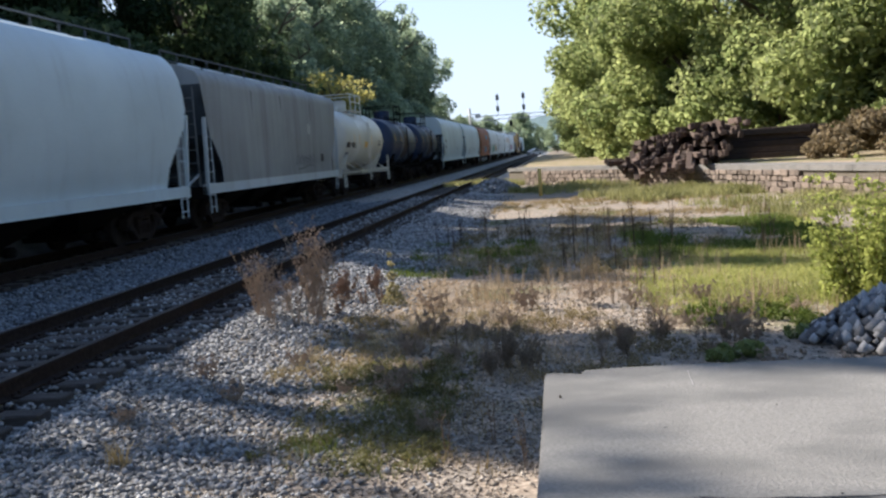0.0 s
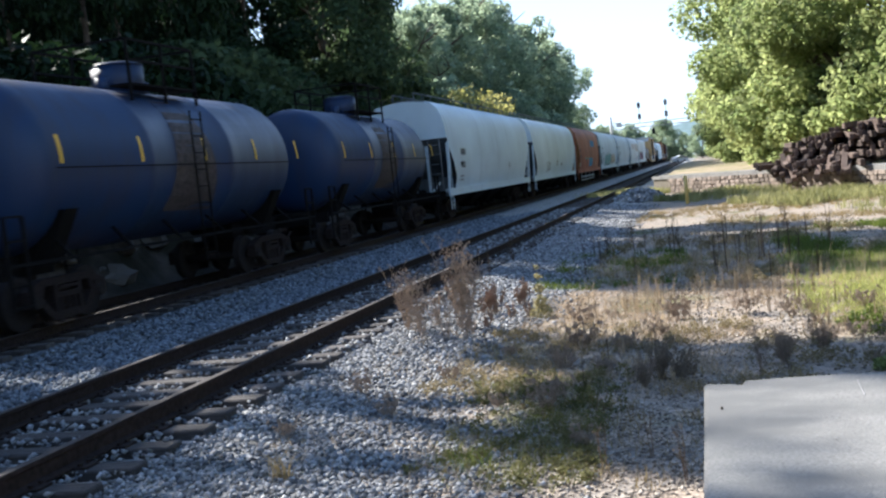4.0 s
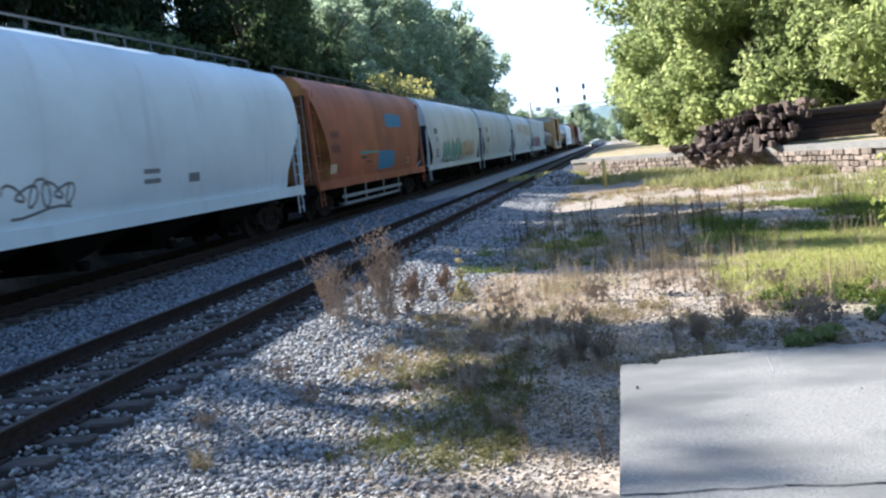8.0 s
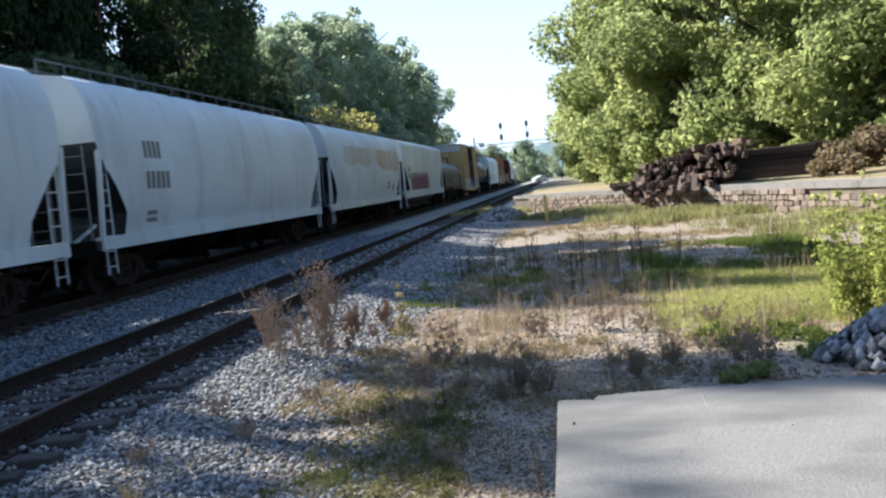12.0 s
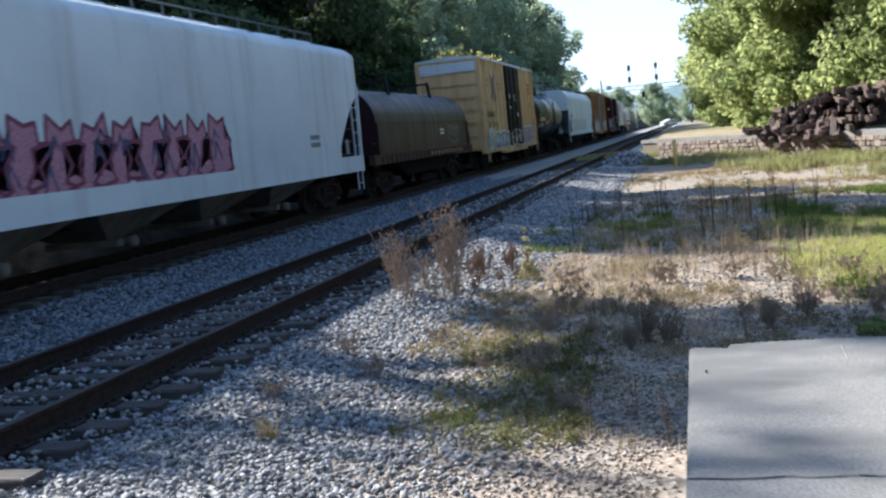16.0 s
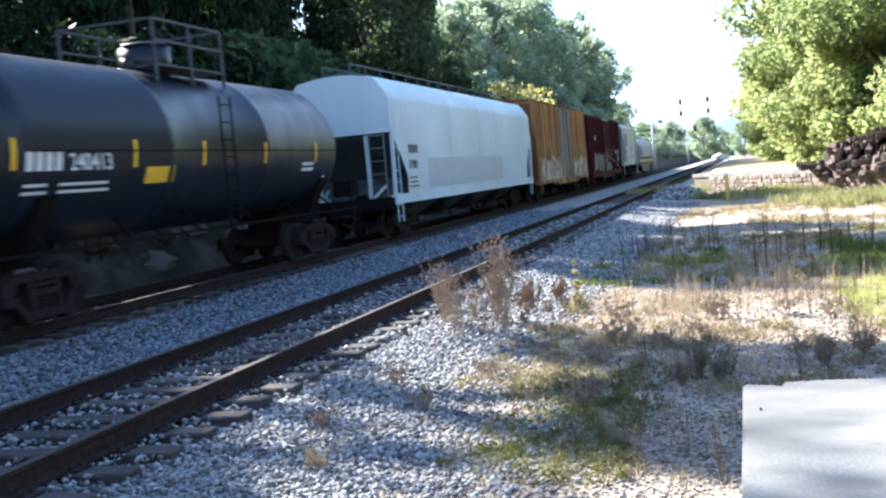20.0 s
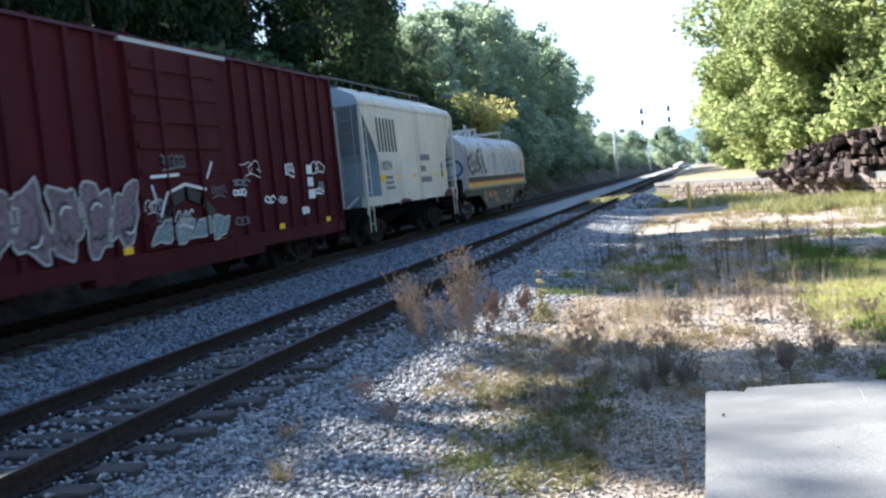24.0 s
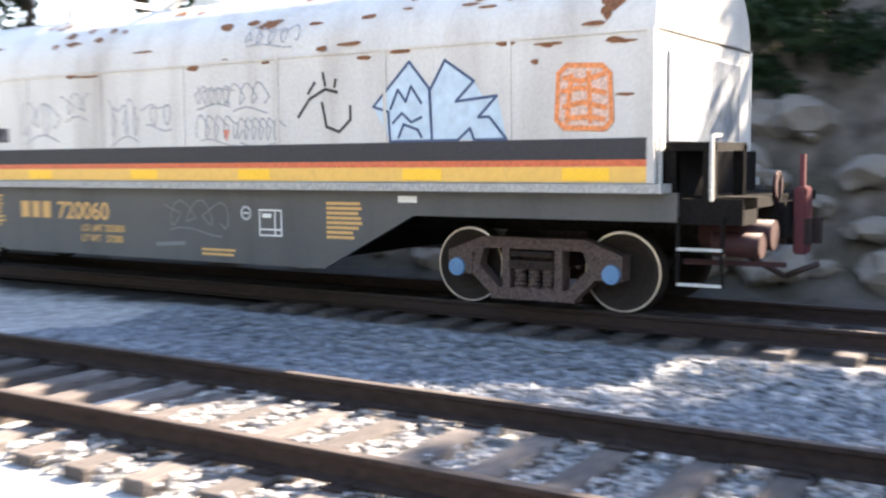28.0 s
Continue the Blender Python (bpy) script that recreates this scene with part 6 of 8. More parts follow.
    decal(car, "graffiti_outline", strokes(rims, 0.07), fx, mat("plum_spray", (0.16, 0.045, 0.09), 0.6, 0, 0.3, 4, 0), "plum graffiti outlines", 0.012)
    decal(car, "graffiti_highlight", strokes(inner, 0.05), fx, D_NAVY, "dark graffiti strokes", 0.016)
    decal(car, "stencil", bars_of(L - 4.2, 1.95, 0.9, 2, 0.12, 0.07) + [rect(L - 1.5, L - 1.2, 1.5, 1.9)], fx, D_GREY)
    place(car, 210.6)
    # M: maroon coil car
    c0 = 233.0
    car, hood, L = coil_car("coil_car", "dark maroon coil car under a long arched hood", c0, 246.4, P_MAROON, UNDER, top=3.55, eave=2.35, base=1.35, walls=1.45)
    bm = bmesh.new()
    for s in (1, -1):
        x0, x1 = sorted((s * 1.3, s * 1.5))
        bx(bm, x0, x1, -0.6, L + 0.6, 1.05, 1.34)
        for k in range(26):
            y = 0.2 + k * (L - 0.4) / 25
            xa, xb = sorted((s * 1.49, s * 1.54))
            bx(bm, xa, xb, y - 0.04, y + 0.04, 1.06, 1.32)
    part("side_sill", bm, mat("rusty_brown_sill", (0.06, 0.03, 0.02), 0.8, 0, 0.5, 6, 0.3), car, "rusty brown ribbed sill")
    bm = bmesh.new()
    slab_poly(bm, [(2.6, 1.05), (4.0, 0.55), (L - 4.0, 0.55), (L - 2.6, 1.05)], -1.2, 1.2)
    bx(bm, -0.4, 0.4, -0.6, L + 0.6, 0.75, 1.05)
    part("trough", bm, UNDER, car)
    for y in (L * 0.28, L * 0.72):
        bm = bmesh.new()
        for s in (1, -1):
            bar(bm, (s * 0.9, y, 3.1), (s * 0.75, y + 0.15, 3.95), 0.1)
        bar(bm, (-0.75, y + 0.15, 3.9), (0.75, y + 0.15, 3.9), 0.08)
        part("lifting_frame", bm, BLACK, car, "black lifting bracket on the hood")
    decal(car, "graffiti", strokes(graffiti(41, L - 3.6, L - 1.6, 1.6, 2.25, 6), 0.04), lambda z: 1.45, D_GREY, "faint grey scrawl")
    decal(car, "stencil", bars_of(8.4, 2.0, 0.8, 2, 0.07, 0.06), lambda z: 1.45, D_WHITE)
    pieces(car, "marking", [rect(6.3 + 0.52 * k, 6.5 + 0.52 * k, 1.12, 1.26) for k in range(11)], lambda z: 1.545, mat("tan_square_paint", (0.36, 0.26, 0.14), 0.7, 0, 0.3, 5, 0), "small tan square")
    for y, way in ((-0.5, -1), (L + 0.5, 1)):
        coupler(car, y, way)
        ladder(car, 1.42, y, y - way * 0.4, 0.45, 1.9, BLACK, 4)
    add_trucks(car, 1.7, L - 1.7)
    place(car, c0)
    # T: yellow boxcar
    car, fx, L = boxcar("boxcar", "faded yellow ribbed boxcar with a black plug door and graffiti", 250.0, 266.6, P_YELLOW, mat("dull_black_door_paint", (0.005, 0.006, 0.010), 0.6, 0, 0.4, 3, 0.1, spec=0.1), top=5.28, door_at=(6.75, 10.85), foot=0.8, smooth_door=True, roof_skin=P_WHITE2, top_skin=P_WHITE2, chord=3.25)
    gx = lambda z: 1.56
    bm = bmesh.new()
    bx(bm, 1.46, 1.5, 0.1, L - 0.1, 1.0, 1.02)
    part("floor_edge", bm, P_YELLOW, car)
    pieces(car, "graffiti_fill", [[(0.5, 0.85), (2.1, 0.82), (2.3, 1.9), (1.2, 2.0), (0.6, 1.7)], [(2.3, 0.8), (6.6, 0.8), (6.65, 1.75), (5.2, 1.85), (2.4, 1.8)], [(11.0, 0.85), (15.6, 0.85), (15.4, 1.9), (13.6, 2.05), (11.2, 1.95)]], gx, mat("white_spray", (0.52, 0.52, 0.5), 0.6, 0, 0.4, 1.5, 0, second=(0.46, 0.32, 0.16), amount=0.36), "white graffiti fill", 0.002)
    fills, rims, inner = throw_up(51, 2.5, 6.5, 0.86, 1.74, 4)
    pieces(car, "graffiti_fill", fills, gx, mat("pale_blue_grey_spray", (0.44, 0.49, 0.53), 0.6, 0, 0.3, 2, 0), "pale blue-grey letter shapes", 0.005)
    decal(car, "graffiti_outline", strokes(rims, 0.07) + strokes(inner, 0.05), gx, D_BLACK, "black graffiti outlines", 0.008)
    fills, rims, inner = spikes(52, 11.2, 15.3, 0.95, 1.95, 5)
    pieces(car, "graffiti_fill", fills[::2], gx, mat("mauve_spray", (0.42, 0.33, 0.40), 0.6, 0, 0.3, 2, 0), "pale mauve letter shapes", 0.005)
    decal(car, "graffiti_outline", strokes(rims, 0.055) + strokes(inner, 0.05), gx, D_NAVY, "dark graffiti outlines", 0.008)
    decal(car, "graffiti", strokes(graffiti(58, 0.6, 2.0, 0.95, 1.75, 2), 0.09), gx, D_TEAL, "teal graffiti loops", 0.006)
    door_x = lambda z: 1.61
    decal(car, "graffiti_outline", strokes(graffiti(53, 7.0, 10.5, 1.05, 1.9, 4), 0.06) + strokes(graffiti(54, 7.2, 9.6, 1.0, 1.5, 3), 0.1), door_x, D_WHITE, "white graffiti on the door", 0.002)
    decal(car, "graffiti", strokes(graffiti(55, 7.1, 10.4, 1.0, 1.7, 3), 0.12), door_x, mat("dark_mauve_spray", (0.16, 0.10, 0.13), 0.6, 0, 0.4, 2, 0), "dark mauve graffiti on the door", 0.001)
    decal(car, "stencil", bars_of(8.6, 3.62, 0.9, 3, 0.07, 0.06, 6) + [rect(7.2, 7.45, 3.5, 3.7), rect(7.1, 7.6, 2.95, 3.05)] + bars_of(9.2, 2.65, 0.7, 2, 0.06, 0.06, 7), door_x, D_WHITE, off=0.002)
    decal(car, "emblem", strokes([[(2.4, 3.42), (3.55, 4.5)], [(3.55, 3.42), (2.4, 4.5)]], 0.22), gx, mat("slate_blue_emblem", (0.10, 0.13, 0.22), 0.6, 0, 0.3, 4, 0), "slate blue crossed emblem")
    decal(car, "emblem_edge", strokes([[(2.62, 3.42), (2.97, 3.9), (3.33, 3.42)], [(2.62, 4.5), (2.97, 4.02), (3.33, 4.5)]], 0.06), gx, D_STRIPE_R, "thin red emblem edges", 0.01)
    decal(car, "owner_mark", initials(1.1, 2.5, 2, 0.27, 0.26) + initials(2.15, 2.5, 2, 0.27, 0.26), gx, D_BLACK)
    for k, q in ((1.08, "50"), (2.2, "51"), (3.0, "81")):
        lettering(car, q, k, 2.0, 0.38, 1.565, D_BLACK, stretch=1.25)
    decal(car, "stencil", bars_of(1.2, 4.2, 0.55, 2, 0.12, 0.1) + bars_of(4.5, 4.1, 0.6, 2, 0.1, 0.1), gx, D_GREY)
    decal(car, "emblem", bars_of(14.0, 4.3, 1.2, 3, 0.14, 0.1, 8), gx, mat("faded_rust_marks", (0.36, 0.17, 0.07), 0.7, 0, 0.4, 4, 0), "faded rust-red marks")
    decal(car, "stencil", bars_of(14.2, 3.3, 1.0, 3, 0.06, 0.08, 9) + [rect(15.2, 15.6, 1.95, 2.3)], gx, D_GREY)
    decal(car, "rust_streak", [[(q, 5.2), (q + 0.16, 5.2), (q + 0.12, z), (q + 0.04, z)] for q, z in ((0.9, 4.7), (4.1, 4.8), (13.2, 4.5), (15.3, 4.3), (15.9, 3.9))], gx, mat("rust_run", (0.30, 0.15, 0.06), 0.8, 0, 0.4, 3, 0), "thin rust runs", 0.003)
    place(car, 250.0)
    # S: black tank car
    car, fx, L = tank("tank_car", "glossy black tank car with white stencils and yellow strips", 268.2, 282.2, P_TANKB, 1.5, 2.6, trim=mat("worn_grey_rail", (0.06, 0.063, 0.07), 0.6, 0.0, 0.3, 8, 0.1), side_trim=UNDER)
    car_text(car, "240413", 2.25, 2.2, 0.36, fx, D_WHITE, initials(1.3, 2.2, 4, 0.27, 0.16))
    decal(car, "stencil", bars_of(1.3, 1.98, 0.7, 2, 0.045, 0.06) + bars_of(2.1, 1.98, 1.3, 2, 0.045, 0.06, 4) + bars_of(L - 3.3, 2.15, 0.8, 2, 0.07, 0.05), fx, D_WHITE)
    decal(car, "placard", [rect(4.35, 5.25, 1.95, 2.22)] + [rect(y, y + 0.1, 2.22, 2.66) for y in (1.0, 3.95, 6.2, 8.75, 11.35)], fx, YELLOW, "yellow placard and strips")
    decal(car, "warning_diamond", [[(L - 1.9, 1.45), (L - 1.72, 1.7), (L - 1.9, 1.95), (L - 2.08, 1.7)]], fx, D_WHITE, "white diamond placard")
    place(car, 268.2)
    # O: white hopper
    car, fx, L = hopper("hopper_car", "white covered hopper car with stencilled number and open end frames", 284.9, 304.6, P_WHITE, FLAT, 4, 1.2, 2.9, bay_skin=SHADE_BAY)
    car_text(car, "57809", 1.38, 1.95, 0.34, fx, D_BLACK, initials(1.45, 2.4, 4, 0.25, 0.17))
    decal(car, "stencil", bars_of(1.35, 1.65, 1.0, 3, 0.06, 0.07), fx, D_GREY)
    decal(car, "painted_out_panel", [rect(3.3, 13.6, 1.32, 2.25)], fx, mat("faded_grey_panel", (0.47, 0.52, 0.55), 0.5, 0, 0.05, 0.5, 0), "faded grey painted-out panel", 0.003)
    place(car, 284.9)
    # P: rusted boxcar
    car, fx, L = boxcar("boxcar", "rust-streaked orange boxcar with a battered pale door", 306.2, 322.2, P_RUSTY, P_DOOR, top=4.82, door_at=(6.7, 10.5), foot=0.82, posts=18, roof_skin=P_RUSTBROWN, end_skin=P_RUSTBROWN)
    r = random.Random(61)
    for y0, y1 in ((0.15, 6.6), (10.6, L - 0.15)):
        n = int((y1 - y0) / 0.3)
        ys = [y0 + (y1 - y0) * k / n for k in range(n + 1)]
        ragged = [(y, r.uniform(1.75, 2.35)) for y in ys]
        worn = [[(a[0], 0.86), (b[0], 0.86), (b[0], b[1]), (a[0], a[1])] for a, b in zip(ragged, ragged[1:])]
        pieces(car, "graffiti_fill", worn, gx, mat("worn_cream_spray", (0.56, 0.47, 0.33), 0.7, 0, 0.4, 2.5, 0, second=(0.34, 0.2, 0.1), amount=0.5), "pale worn sprayed band", 0.002)
        pale, dark = [], []
        for k in range(int((y1 - y0) * 4.5)):
            y, z = r.uniform(y0 + 0.1, y1 - 0.3), r.uniform(0.9, 1.6)
            w, h = r.uniform(0.05, 0.2), r.uniform(0.2, 0.8)
            shape = [(y, z), (y + w, z - r.uniform(0, 0.1)), (y + w * r.uniform(0.8, 1.3), z + h), (y + w * 0.3, z + h + r.uniform(0, 0.2)), (y - w * 0.2, z + h * 0.6)]
            (dark if k % 3 == 0 else pale).append(shape)
        pieces(car, "graffiti", pale, gx, mat("chalk_white_spray", (0.62, 0.62, 0.60), 0.7, 0, 0.25, 4, 0), "chalk-white sprayed drip", 0.006)
        pieces(car, "graffiti", dark, gx, mat("slate_spray", (0.07, 0.07, 0.09), 0.7, 0, 0.3, 4, 0), "dark sprayed drip", 0.009)
    place(car, 306.2)
    # Q: dark red boxcar
    car, fx, L = boxcar("boxcar", "dark oxide red boxcar with white and grey graffiti along its foot", 324.0, 340.9, P_BOXRED, P_BOXRED, top=4.66, foot=0.68, posts=20, roof_skin=P_BOXRED)
    mauve, slate = mat("mauve_grey_spray", (0.16, 0.12, 0.135), 0.6, 0, 0.45, 2.2, 0), mat("slate_green_spray", (0.20, 0.25, 0.25), 0.6, 0, 0.45, 2.2, 0)
    fills, rims, inner = throw_up(71, 1.6, 6.6, 0.98, 2.3, 6)
    for k, p in enumerate(fills):
        pieces(car, "graffiti_fill", [p], gx, slate if k == 0 else mauve, "muted grey sprayed letter shape", 0.002)
    decal(car, "graffiti_outline", strokes(rims, 0.045), gx, D_CHALK, "chalky sprayed outlines", 0.006)
    decal(car, "graffiti_inner", strokes(inner, 0.05), gx, D_BLACK, "dark inner strokes", 0.004)
    decal(car, "graffiti_highlight", strokes([[(a + 0.05, b - 0.06) for a, b in q[:4]] for q in inner[::2]], 0.03), gx, D_WHITE, "white highlights", 0.007)
    door = lambda z: 1.64
    fills, rims, inner = throw_up(74, 6.9, 9.8, 1.0, 1.5, 4)
    pieces(car, "graffiti_fill", fills, door, slate, "muted grey sprayed letter shape", 0.002)
    decal(car, "graffiti_outline", strokes(rims, 0.035), door, D_CHALK, "chalky sprayed outlines", 0.006)
    decal(car, "graffiti", strokes([[(7.3, 1.5), (7.6, 1.8), (8.2, 1.95), (8.8, 1.8), (9.2, 1.5)]], 0.22), door, D_BLACK, "black sprayed arch", 0.004)
    decal(car, "graffiti_highlight", strokes([[(7.2, 1.55), (7.5, 1.95), (8.2, 2.1), (9.0, 1.98)], [(7.0, 2.25), (8.0, 2.28)], [(9.1, 2.2), (9.35, 2.5)], [(7.1, 1.85), (7.0, 2.1)]], 0.06), door, D_WHITE, "white sprayed strokes", 0.006)
    bm = bmesh.new()
    bx(bm, 1.5, 1.585, 6.6, 10.6, 4.58, 4.66)
    part("door_header", bm, D_CHALK, car, "chalky white strip over the door")
    decal(car, "stencil", bars_of(7.1, 3.0, 1.1, 3, 0.12, 0.25) + bars_of(L - 2.4, 2.2, 0.5, 3, 0.22, 0.08) + [rect(2.4, 2.8, 3.1, 3.4)], gx, D_WHITE, off=0.002)
    q = random.Random(73)
    for k in range(16):
        y, z = q.uniform(6.5, L - 0.8), q.uniform(1.15, 2.5)
        decal(car, "graffiti", strokes(graffiti(300 + k, y, y + q.uniform(0.3, 0.9), z, z + q.uniform(0.12, 0.35), q.randrange(2, 5)), q.uniform(0.02, 0.045)), lambda v: 1.64 if 6.6 < y < 9.9 else 1.56, D_WHITE if k % 3 else D_GREY, "small white sprayed scrawl", 0.004)
    decal(car, "reflector", [rect(q, q + 0.3, 0.98, 1.1) for q in (1.2, 6.0, 9.5, 12.5, 15.5)], gx, YELLOW, off=0.01)
    place(car, 324.0)
    # N: two-bay hopper with a large dark emblem
    c0 = 343.0
    car, fx, L = hopper("hopper_car", "dirty cream two-bay covered hopper car with a dark barred emblem", c0, 354.1, P_CREAM, TALL, 2, 1.4, 3.95, cut_h=1.3, end_skin=P_BLUEGREY, rail=True, bay_skin=UNDER, sill_z=1.19)
    ribbed(car, L, fx, P_CREAM, 5, 1.5, 4.0)
    pieces(car, "emblem", strokes([[(1.62 + 0.34 * q, 2.84), (1.54 + 0.34 * q, 3.74)] for q in range(6)], 0.2), fx, mat("dark_green_emblem", (0.035, 0.06, 0.06), 0.6, 0, 0.3, 5, 0), "large dark slanted emblem")
    lettering(car, "180794", 1.53, 2.22, 0.4, fx(2.1), D_GREY)
    decal(car, "owner_name", [rect(6.1, 7.35, 2.5, 2.72), rect(6.05, 6.7, 2.13, 2.33), rect(6.0, 7.4, 1.76, 1.95)], fx, D_GREY, "dark stencilled lines")
    decal(car, "reflector", [rect(1.45, 1.95, 1.88, 2.1)] + [rect(q, q + 0.4, 1.95, 2.06) for q in (3.2, 4.95, 7.7)] + [rect(9.2, 9.62, 1.9, 2.1)], fx, YELLOW)
    decal(car, "stencil", bars_of(1.9, 1.95, 1.1, 3, 0.09, 0.07) + [rect(8.82, 9.12, 2.18, 2.42), rect(8.82, 9.12, 1.9, 2.14)], fx, D_GREY)
    pieces(car, "rust_patch", [[(L - 2.3, 1.18), (L - 1.2, 1.17), (L - 0.9, 1.2), (L - 0.95, 1.36), (L - 1.2, 1.45), (L - 1.7, 1.44), (L - 2.1, 1.32)], [(L - 0.7, 1.2), (L - 0.35, 1.17), (L - 0.25, 1.3), (L - 0.4, 1.44), (L - 0.65, 1.4)], [(3.0, 1.2), (4.6, 1.18), (4.3, 1.26), (3.5, 1.3)]], lambda z: 1.578, D_OXIDE, "dark red-brown rust patch")
    bm = bmesh.new()
    bx(bm, 1.5, 1.575, 0.0, L, 4.14, 4.22)
    part("top_chord", bm, P_CREAM, car)
    place(car, c0)
    build_last_car()


def build_last_car():
    """The white-hooded coil car that ends the train."""
    c0, c1 = 356.2, 370.05
    car, hood, L = coil_car("coil_car", "white-hooded coil car with orange and black stripes and graffiti", c0, c1, P_HOOD, P_SILL, top=3.72, eave=2.8, base=1.36, walls=1.5)
    wall = lambda z: 1.5

    def arch(z):
        if z <= 2.8:
            return 1.5
        a = math.asin(min(1, (z - 2.8) / 0.92))
        return 1.5 * math.cos(a) ** 0.85

    for name, z0, z1, m, lab in (("stripe", 1.37, 1.52, D_STRIPE_Y, "orange-yellow stripe"), ("stripe", 1.52, 1.585, D_STRIPE_R, "red stripe"), ("stripe", 1.585, 1.79, D_BLACK, "black stripe")):
        bm = bmesh.new()
        bx(bm, 1.498, 1.512, 0.0, L, z0, z1)
        part(name, bm, m, hood, lab)
    pieces(car, "reflector", [rect(q, q + 0.5, 1.385, 1.505) for q in (0.2, 2.4, 4.6, 6.7, 8.6, 11.0, L - 0.95)], lambda z: 1.512, YELLOW, off=0.004)
    # frame: ledge, fish-bellied sills, platforms
    bm = bmesh.new()
    bx(bm, -1.6, 1.6, -0.1, L + 0.1, 1.27, 1.355)
    part("ledge", bm, mat("pale_grey_ledge", (0.33, 0.33, 0.32), 0.6, 0.2, 0.3, 6, 0.2), car, "pale grey hood ledge")
    for s in (1, -1):
        bm = bmesh.new()
        x0, x1 = sorted((s * 1.40, s * 1.46))
        slab_poly(bm, [(-0.2, 1.27), (-0.2, 1.0), (2.6, 1.0), (3.9, 0.36), (L - 4.0, 0.36), (L - 2.75, 1.0), (L + 0.2, 1.0), (L + 0.2, 1.27)], x0, x1)
        part("side_sill", bm, P_SILL, car, "charcoal fish-bellied side sill")
    bm = bmesh.new()
    slab_poly(bm, [(2.7, 1.2), (4.0, 0.45), (L - 4.1, 0.45), (L - 2.85, 1.2)], -1.38, 1.38)
    bx(bm, -0.35, 0.35, -0.9, L + 0.9, 0.8, 1.15)
    bx(bm, -1.3, 1.3, 1.2, 1.7, 1.0, 1.2)
    bx(bm, -1.3, 1.3, L - 1.7, L - 1.2, 1.0, 1.2)
    part("trough", bm, UNDER, car)
    for y, way in ((0.0, -1), (L, 1)):
        bm = bmesh.new()
        ya, yb = sorted((y + way * 0.1, y + way * 0.8))
        bx(bm, -1.35, 1.35, ya, yb, 1.12, 1.22)
        bx(bm, 0.95, 1.4, ya, yb, 0.98, 1.22)
        ya, yb = sorted((y + way * 0.04, y + way * 0.5))
        part("end_platform", bm, UNDER, car, "dark end platform")
        # open bulkhead frame under the hood end
        bm = bmesh.new()
        for xx in (0.35, 1.28):
            bx(bm, xx - 0.05, xx + 0.05, ya, ya + 0.1, 1.22, 1.72)
            bx(bm, xx - 0.05, xx + 0.05, yb - 0.1, yb, 1.22, 1.72)
        bx(bm, 0.28, 1.35, ya, yb, 1.66, 1.74)
        bx(bm, -1.3, 1.3, min(y, y + way * 0.14), max(y, y + way * 0.14), 1.2, 1.66)
        part("bulkhead_frame", bm, UNDER, car, "dark open frame under the hood end")
        bm = bmesh.new()
        for yy in (y + way * 0.03, y + way * 0.52):
            bar(bm, (1.44, yy, 1.2), (1.44, yy, 1.8), 0.03)
        bar(bm, (1.44, y + way * 0.52, 1.8), (1.2, y + way * 0.52, 1.8), 0.03)
        part("handrail", bm, D_CHALK, car, "chalky white grab irons")
        bm = bmesh.new()
        for yy in (y + way * 0.2, y + way * 0.62):
            bar(bm, (1.42, yy, 0.4), (1.42, yy, 1.05), 0.03)
        part("step_stile", bm, UNDER, car)
        bm = bmesh.new()
        for z in (0.42, 0.75):
            bar(bm, (1.43, y + way * 0.2, z), (1.43, y + way * 0.62, z), 0.028)
        part("sill_step", bm, D_CHALK, car, "chalky white sill steps")
        bm = bmesh.new()
        tube(bm, (1.12, y + way * 0.45, 0.78), (1.12, y + way * 0.9, 0.78), 0.12, n=10)
        bar(bm, (1.25, y + way * 0.2, 0.62), (0.5, y + way * 0.95, 0.55), 0.05)
        tube(bm, (0.7, y + way * 0.2, 0.85), (0.7, y + way * 0.9, 0.85), 0.15, n=10)
        tube(bm, (0.3, y + way * 0.8, 1.32), (0.3, y + way * 0.83, 1.32), 0.14, n=14)
        bar(bm, (0.3, y + way * 0.8, 1.1), (0.3, y + way * 0.8, 1.35), 0.06)
        part("brake_gear", bm, mat("dark_red_gear", (0.035, 0.012, 0.012), 0.7, 0.2, 0.4, 8, 0.2), car, "dark red brake wheel and gear")
        coupler(car, y + way * 0.3, way)
    # thin grey-blue sheet added to paint shade on the lower hood end
    bm = bmesh.new()
    bx(bm, -1.05, 1.2, L + 0.004, L + 0.022, 1.75, 2.62)
    bmesh.ops.bevel(bm, geom=list(bm.edges), offset=0.008, segments=1, affect="EDGES")
    part("end_shade_sheet", bm, mat("shade_grey_blue", (0.19, 0.21, 0.235), 0.6, 0, 0.3, 1.5, 0.2), car, "grey-blue sheet added as shade on the lower hood end")
    # train-end marker hung on the last coupler
    bm = bmesh.new()
    bx(bm, -0.13, 0.13, L + 0.92, L + 1.05, 0.62, 1.3)
    bmesh.ops.bevel(bm, geom=list(bm.edges), offset=0.02, segments=2, affect="EDGES")
    bar(bm, (0, L + 0.98, 1.26), (0, L + 0.98, 1.62), 0.05)
    part("end_marker", bm, mat("dull_crimson_case", (0.09, 0.02, 0.026), 0.6, 0, 0.4, 9, 0.2), car, "dull crimson marker box on the coupler")
    # hood lifting gear and roof rails
    bm = bmesh.new()
    yc = L / 2
    bar(bm, (0, 0.9, 3.74), (0, L - 0.9, 3.74), 0.12, 0.08)
